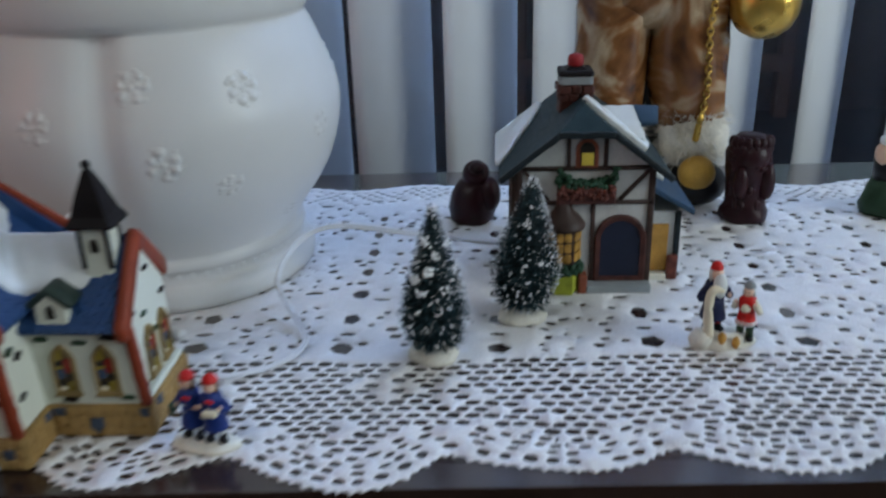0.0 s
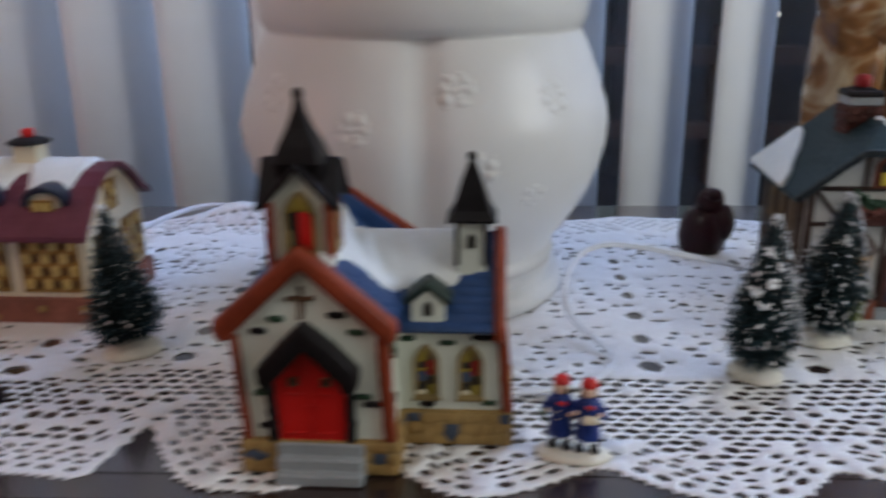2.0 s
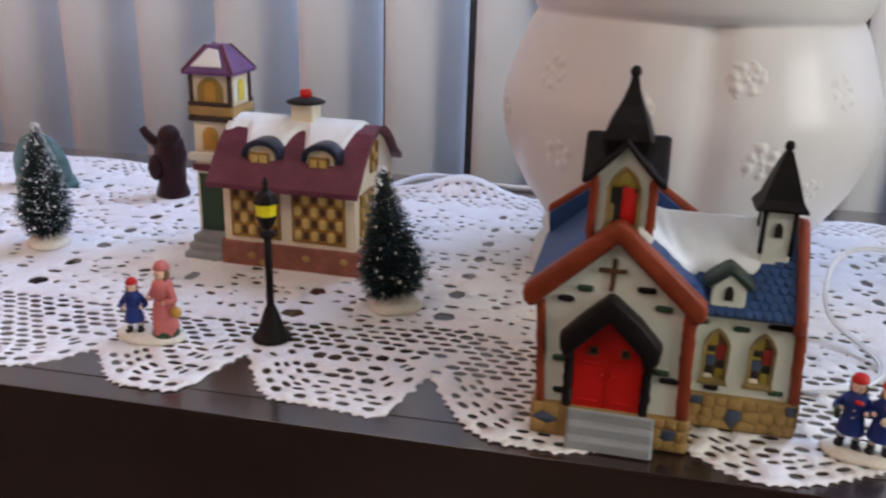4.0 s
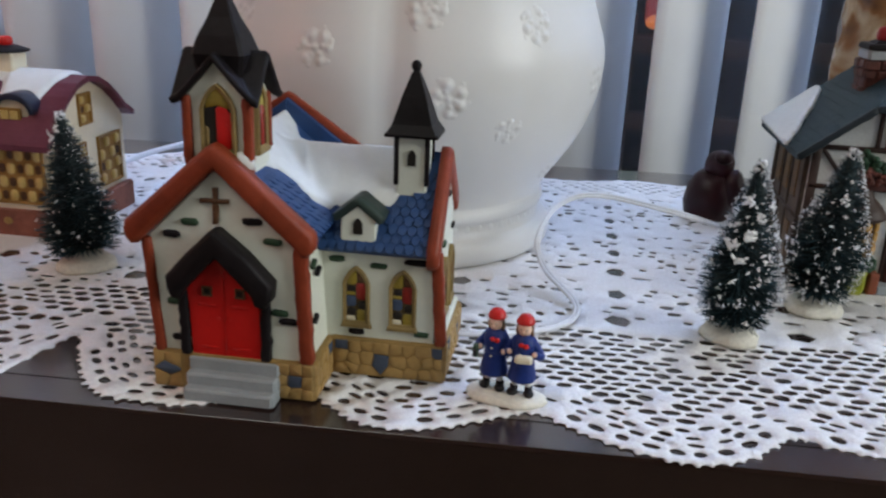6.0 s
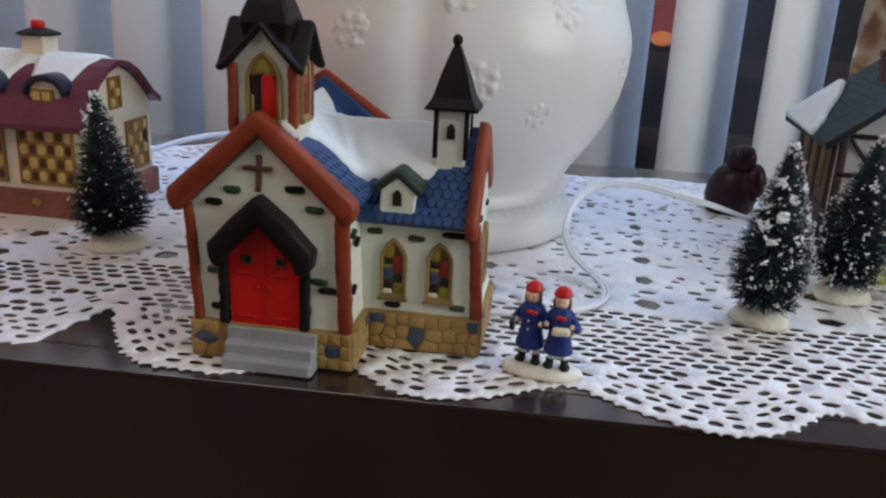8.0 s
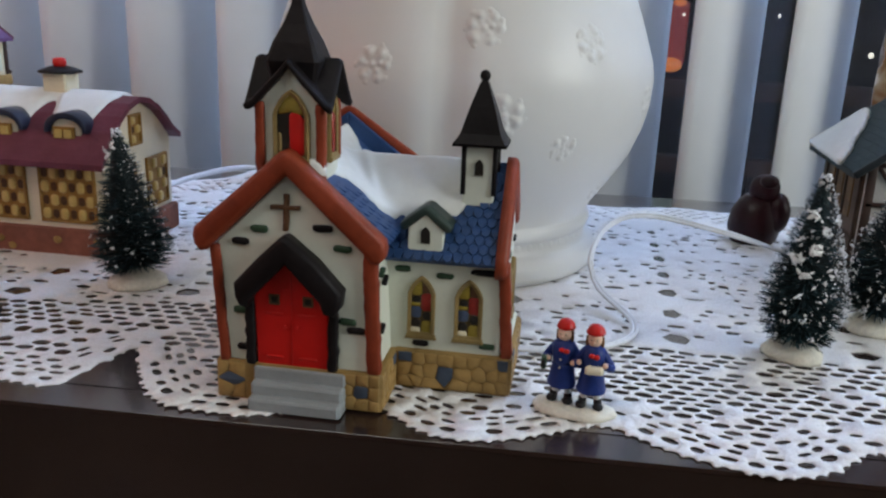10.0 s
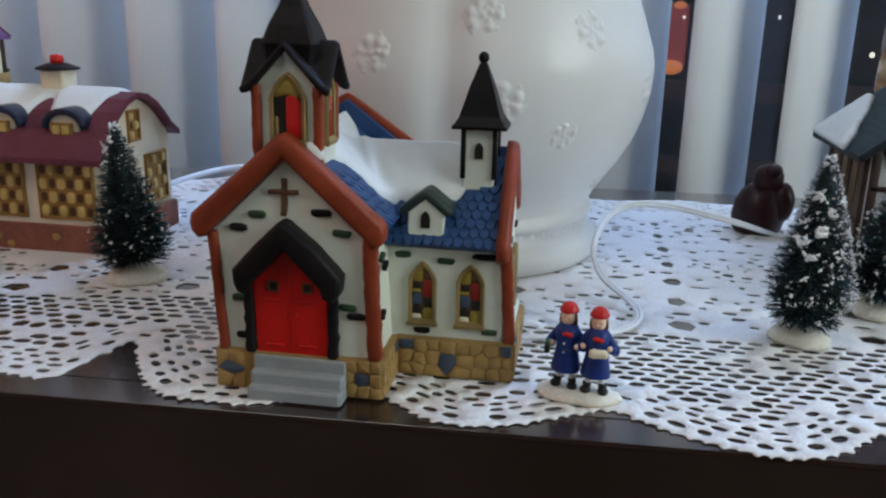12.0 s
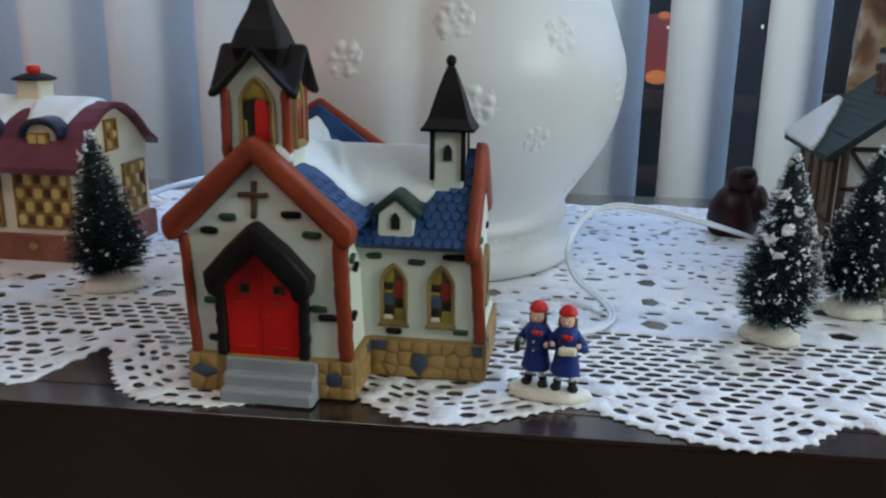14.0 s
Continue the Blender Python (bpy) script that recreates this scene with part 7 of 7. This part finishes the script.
g.ball((0.2380, 0.6500, 0.0310), (0.0050, 0.0055, 0.0120), 0, 12, 8, None, 0.06, 8).ball((0.2560, 0.6520, 0.0310), (0.0055, 0.0055, 0.0130), 0, 12, 8, None, 0.06, 9)
for q in range(9):
    a = radians(-180 + 22.5 * q)
    g.ball((0.2455 + 0.012 * math.cos(a), 0.6600 + 0.009 * math.sin(a), 0.0575), (0.0034, 0.0034, 0.0042), 0, 9, 6)
rw = random.Random(12)
for q in range(26):
    a, z = rw.uniform(3.3, 6.1), rw.uniform(0.040, 0.058)
    k = 0.0136 - 0.30 * max(0.0, z - 0.050)
    g.ball((0.2455 + k * math.cos(a), 0.6610 + k * math.sin(a), z), rw.uniform(0.0016, 0.0030), 0, 8, 6)
for q in range(16):
    a, z = rw.uniform(3.4, 6.0), rw.uniform(0.008, 0.036)
    g.ball((0.2455 + 0.0125 * math.cos(a), 0.6620 + 0.0125 * math.sin(a), z), (0.0022, 0.0022, rw.uniform(0.003, 0.006)), 0, 8, 6)
single("wax_figurine", g, burgundy, "tall dark burgundy wax figurine with a curled crown", "figurine", "", "burgundy figurines")
g = Geo()
g.lathe([(0.0120, 0.0), (0.0126, 0.0020), (0.0108, 0.0100), (0.0104, 0.0220), (0.0120, 0.0330), (0.0108, 0.0420), (0.0075, 0.0470)], (-0.4985, 0.6420, TOP), 22, 0, True, lambda a, q, z: q * (1 + 0.06 * math.sin(4 * a + z * 220)))
g.ball((-0.4962, 0.6380, 0.0490), (0.0084, 0.0085, 0.0085), 0, 14, 10, None, 0.06, 5)
g.tube(curve_points([(-0.5030, 0.6380, 0.0400), (-0.5110, 0.6360, 0.0470), (-0.5165, 0.6350, 0.0545)], 5), [0.0045, 0.0045, 0.0045, 0.0042, 0.004, 0.0038, 0.0036, 0.0034, 0.0032, 0.0030, 0.0028], 9)
g.ball((-0.5060, 0.6330, 0.0250), (0.0060, 0.0060, 0.0100), 0, 12, 8, None, 0.06, 6)
single("wax_figurine", g, burgundy, "dark burgundy wax figurine with a raised arm", "figurine", "", "burgundy figurines")

# ---- figurines at the ends ----
g = Geo()
g.lathe([(0.0180, 0.0), (0.0198, 0.0030), (0.0175, 0.0110), (0.0145, 0.0190), (0.0120, 0.0250)], (0.3480, 0.6720, TOP), 20, 0, True, lambda a, q, z: q * (1 + 0.08 * math.sin(6 * a + z * 150)))
g.lathe([(0.0118, 0.0), (0.0122, 0.0080), (0.0128, 0.0180), (0.0090, 0.0260)], (0.3470, 0.6720, 0.0255), 16, 1)
g.ball((0.3375, 0.6670, 0.0455), (0.0062, 0.0062, 0.0085), 2, 12, 8, None, 0.08, 3).ball((0.3400, 0.6660, 0.0545), (0.0075, 0.0065, 0.0045), 3, 12, 8)
g.ball((0.3480, 0.6700, 0.0600), (0.0085, 0.0085, 0.0095), 2, 14, 10)
g.ball((0.3480, 0.6710, 0.0660), (0.0092, 0.0092, 0.0055), 3, 14, 8)
single("painted_figurine", g, [green_paint, shoe_black, skin, snow_paint], "painted figurine with a wide green skirt on the lace runner", "figurine")
g = Geo()
g.tube(curve_points([(-0.5880, 0.6350, 0.008), (-0.5900, 0.6330, 0.0230), (-0.6000, 0.6310, 0.0370), (-0.6130, 0.6310, 0.0370), (-0.6240, 0.6330, 0.0230), (-0.6260, 0.6350, 0.008)], 6), 0.0062, 12)
g.lathe([(0.0250, 0.0), (0.0265, 0.0020), (0.0235, 0.0090), (0.0150, 0.0120)], (0, 0, 0), 22, 0, True, lambda a, q, z: q * (1 + 0.06 * math.sin(5 * a)), Matrix.Translation((-0.607, 0.636, TOP)) @ Matrix.Diagonal((1, 0.6, 1, 1)))
teal = material("teal green glaze", (0.10, 0.20, 0.20), 0.35, 0.25, coat=0.3)
single("arch_ornament", g, teal, "teal green glazed arch ornament on the lace runner", "ornament")

# ---- large marbled figure behind the inn ----
g = Geo()


def limb(rows, mi, seg=22):
    """A lumpy column through (x, y, z, rx, ry) rings."""
    vs, fs = [], []
    for x, y, z, rx, ry in rows:
        for j in range(seg):
            a = 2 * math.pi * j / seg
            q = 1 + 0.05 * math.sin(3 * a + z * 60) + 0.03 * math.sin(5 * a - z * 90)
            vs.append((x + rx * q * math.cos(a), y + ry * q * math.sin(a), z))
    k = len(rows)
    for i in range(k - 1):
        for j in range(seg):
            jj = (j + 1) % seg
            fs.append((i * seg + j, i * seg + jj, (i + 1) * seg + jj, (i + 1) * seg + j))
    fs += [tuple(range(seg))[::-1], tuple((k - 1) * seg + j for j in range(seg))]
    g.add(vs, fs, mi, None, True)


limb([(0.2160, 0.7060, 0.045, 0.0180, 0.018), (0.2135, 0.7060, 0.065, 0.0250, 0.021), (0.2105, 0.7060, 0.090, 0.0275, 0.023), (0.2085, 0.7060, 0.115, 0.0275, 0.024), (0.2070, 0.7060, 0.150, 0.0265, 0.025), (0.2050, 0.7080, 0.180, 0.026, 0.026)], 0)
limb([(0.1560, 0.7080, 0.045, 0.0190, 0.018), (0.1560, 0.7080, 0.070, 0.0250, 0.021), (0.1560, 0.7080, 0.095, 0.0262, 0.022), (0.1560, 0.7080, 0.120, 0.0262, 0.023), (0.1590, 0.7080, 0.150, 0.0285, 0.024), (0.1680, 0.7080, 0.180, 0.030, 0.026)], 0)
limb([(0.1830, 0.7090, 0.128, 0.022, 0.018), (0.1830, 0.7090, 0.145, 0.047, 0.026), (0.1830, 0.7090, 0.175, 0.054, 0.030), (0.1840, 0.7090, 0.22, 0.055, 0.032), (0.1850, 0.7090, 0.26, 0.045, 0.028), (0.1850, 0.7090, 0.29, 0.02, 0.018)], 0)
# Black column added behind the legs, its colour standing for the shade between them.
limb([(0.1860, 0.7220, 0.030, 0.030, 0.010), (0.1860, 0.7220, 0.090, 0.034, 0.011), (0.1860, 0.7220, 0.150, 0.040, 0.014)], 2)
limb([(0.228, 0.704, 0.225, 0.014, 0.013), (0.243, 0.700, 0.212, 0.012, 0.012), (0.256, 0.694, 0.204, 0.009, 0.009)], 0)
g.ball((0.1850, 0.7080, 0.305), (0.026, 0.026, 0.028), 0, 16, 12)
for x in (0.2160, 0.1560):
    rf = random.Random(int(x * 1000))
    limb([(x, 0.7050, 0.030, 0.0160, 0.0165), (x, 0.7050, 0.040, 0.0235, 0.0215), (x, 0.7050, 0.055, 0.0250, 0.0225), (x, 0.7050, 0.068, 0.0210, 0.0190)], 1)
    for q in range(2200):
        a = rf.uniform(0, 6.28)
        z = rf.uniform(0.032, 0.070)
        d = Vector((math.cos(a), 0.93 * math.sin(a), 0))
        p0 = Vector((x, 0.705, z)) + d * 0.0220
        p1 = p0 + d * rf.uniform(0.003, 0.0095) + Vector((rf.uniform(-0.004, 0.004), rf.uniform(-0.004, 0.004), rf.uniform(-0.007, 0.006)))
        sd = Vector((-d.y, d.x, rf.uniform(-0.5, 0.5))).normalized() * rf.uniform(0.0003, 0.0006)
        g.add([p0 - sd, p0 + sd, p1], [(0, 1, 2)], 1)
    g.ball((x + 0.002, 0.700, 0.016), (0.0245, 0.026, 0.0165), 2, 20, 12)
    g.ball((x, 0.681, 0.0285), (0.0132, 0.0110, 0.0125), 4, 20, 12)
g.ball((0.2535, 0.6920, 0.1430), (0.0232, 0.0225, 0.0235), 3, 28, 20, None, 0.035, 4)
g.tube([(0.2535, 0.6925, 0.163), (0.2540, 0.6935, 0.206)], 0.0009, 6, 3)
cp = [Vector((0.2165 + 0.00012 * i + 0.0012 * math.sin(i * 0.35), 0.6815, 0.0720 + i * 0.0042)) for i in range(29)]
for i, p in enumerate(cp):
    ringp = [p + Vector((0.0022 * math.cos(a) * (1 if i % 2 else 0.45), 0.0022 * math.cos(a) * (0.45 if i % 2 else 1), 0.0031 * math.sin(a))) for a in [2 * math.pi * q / 8 for q in range(9)]]
    g.tube(ringp, 0.00075, 5, 3)
g.tube([(0.2125, 0.6790, 0.0520), (0.2128, 0.6790, 0.0535), (0.2150, 0.6800, 0.0680), (0.2165, 0.6815, 0.0740)], [0.0014, 0.0026, 0.0022, 0.0014], 9, 3)
toe_gold = material("golden toe paint", (0.56, 0.33, 0.065), 0.4, 0.2)
single("standing_figure", g, [marbled, fur, shoe_black, gold_metal, toe_gold], "brown marbled figure with fur cuffs, gold chain and ball", "figurine")
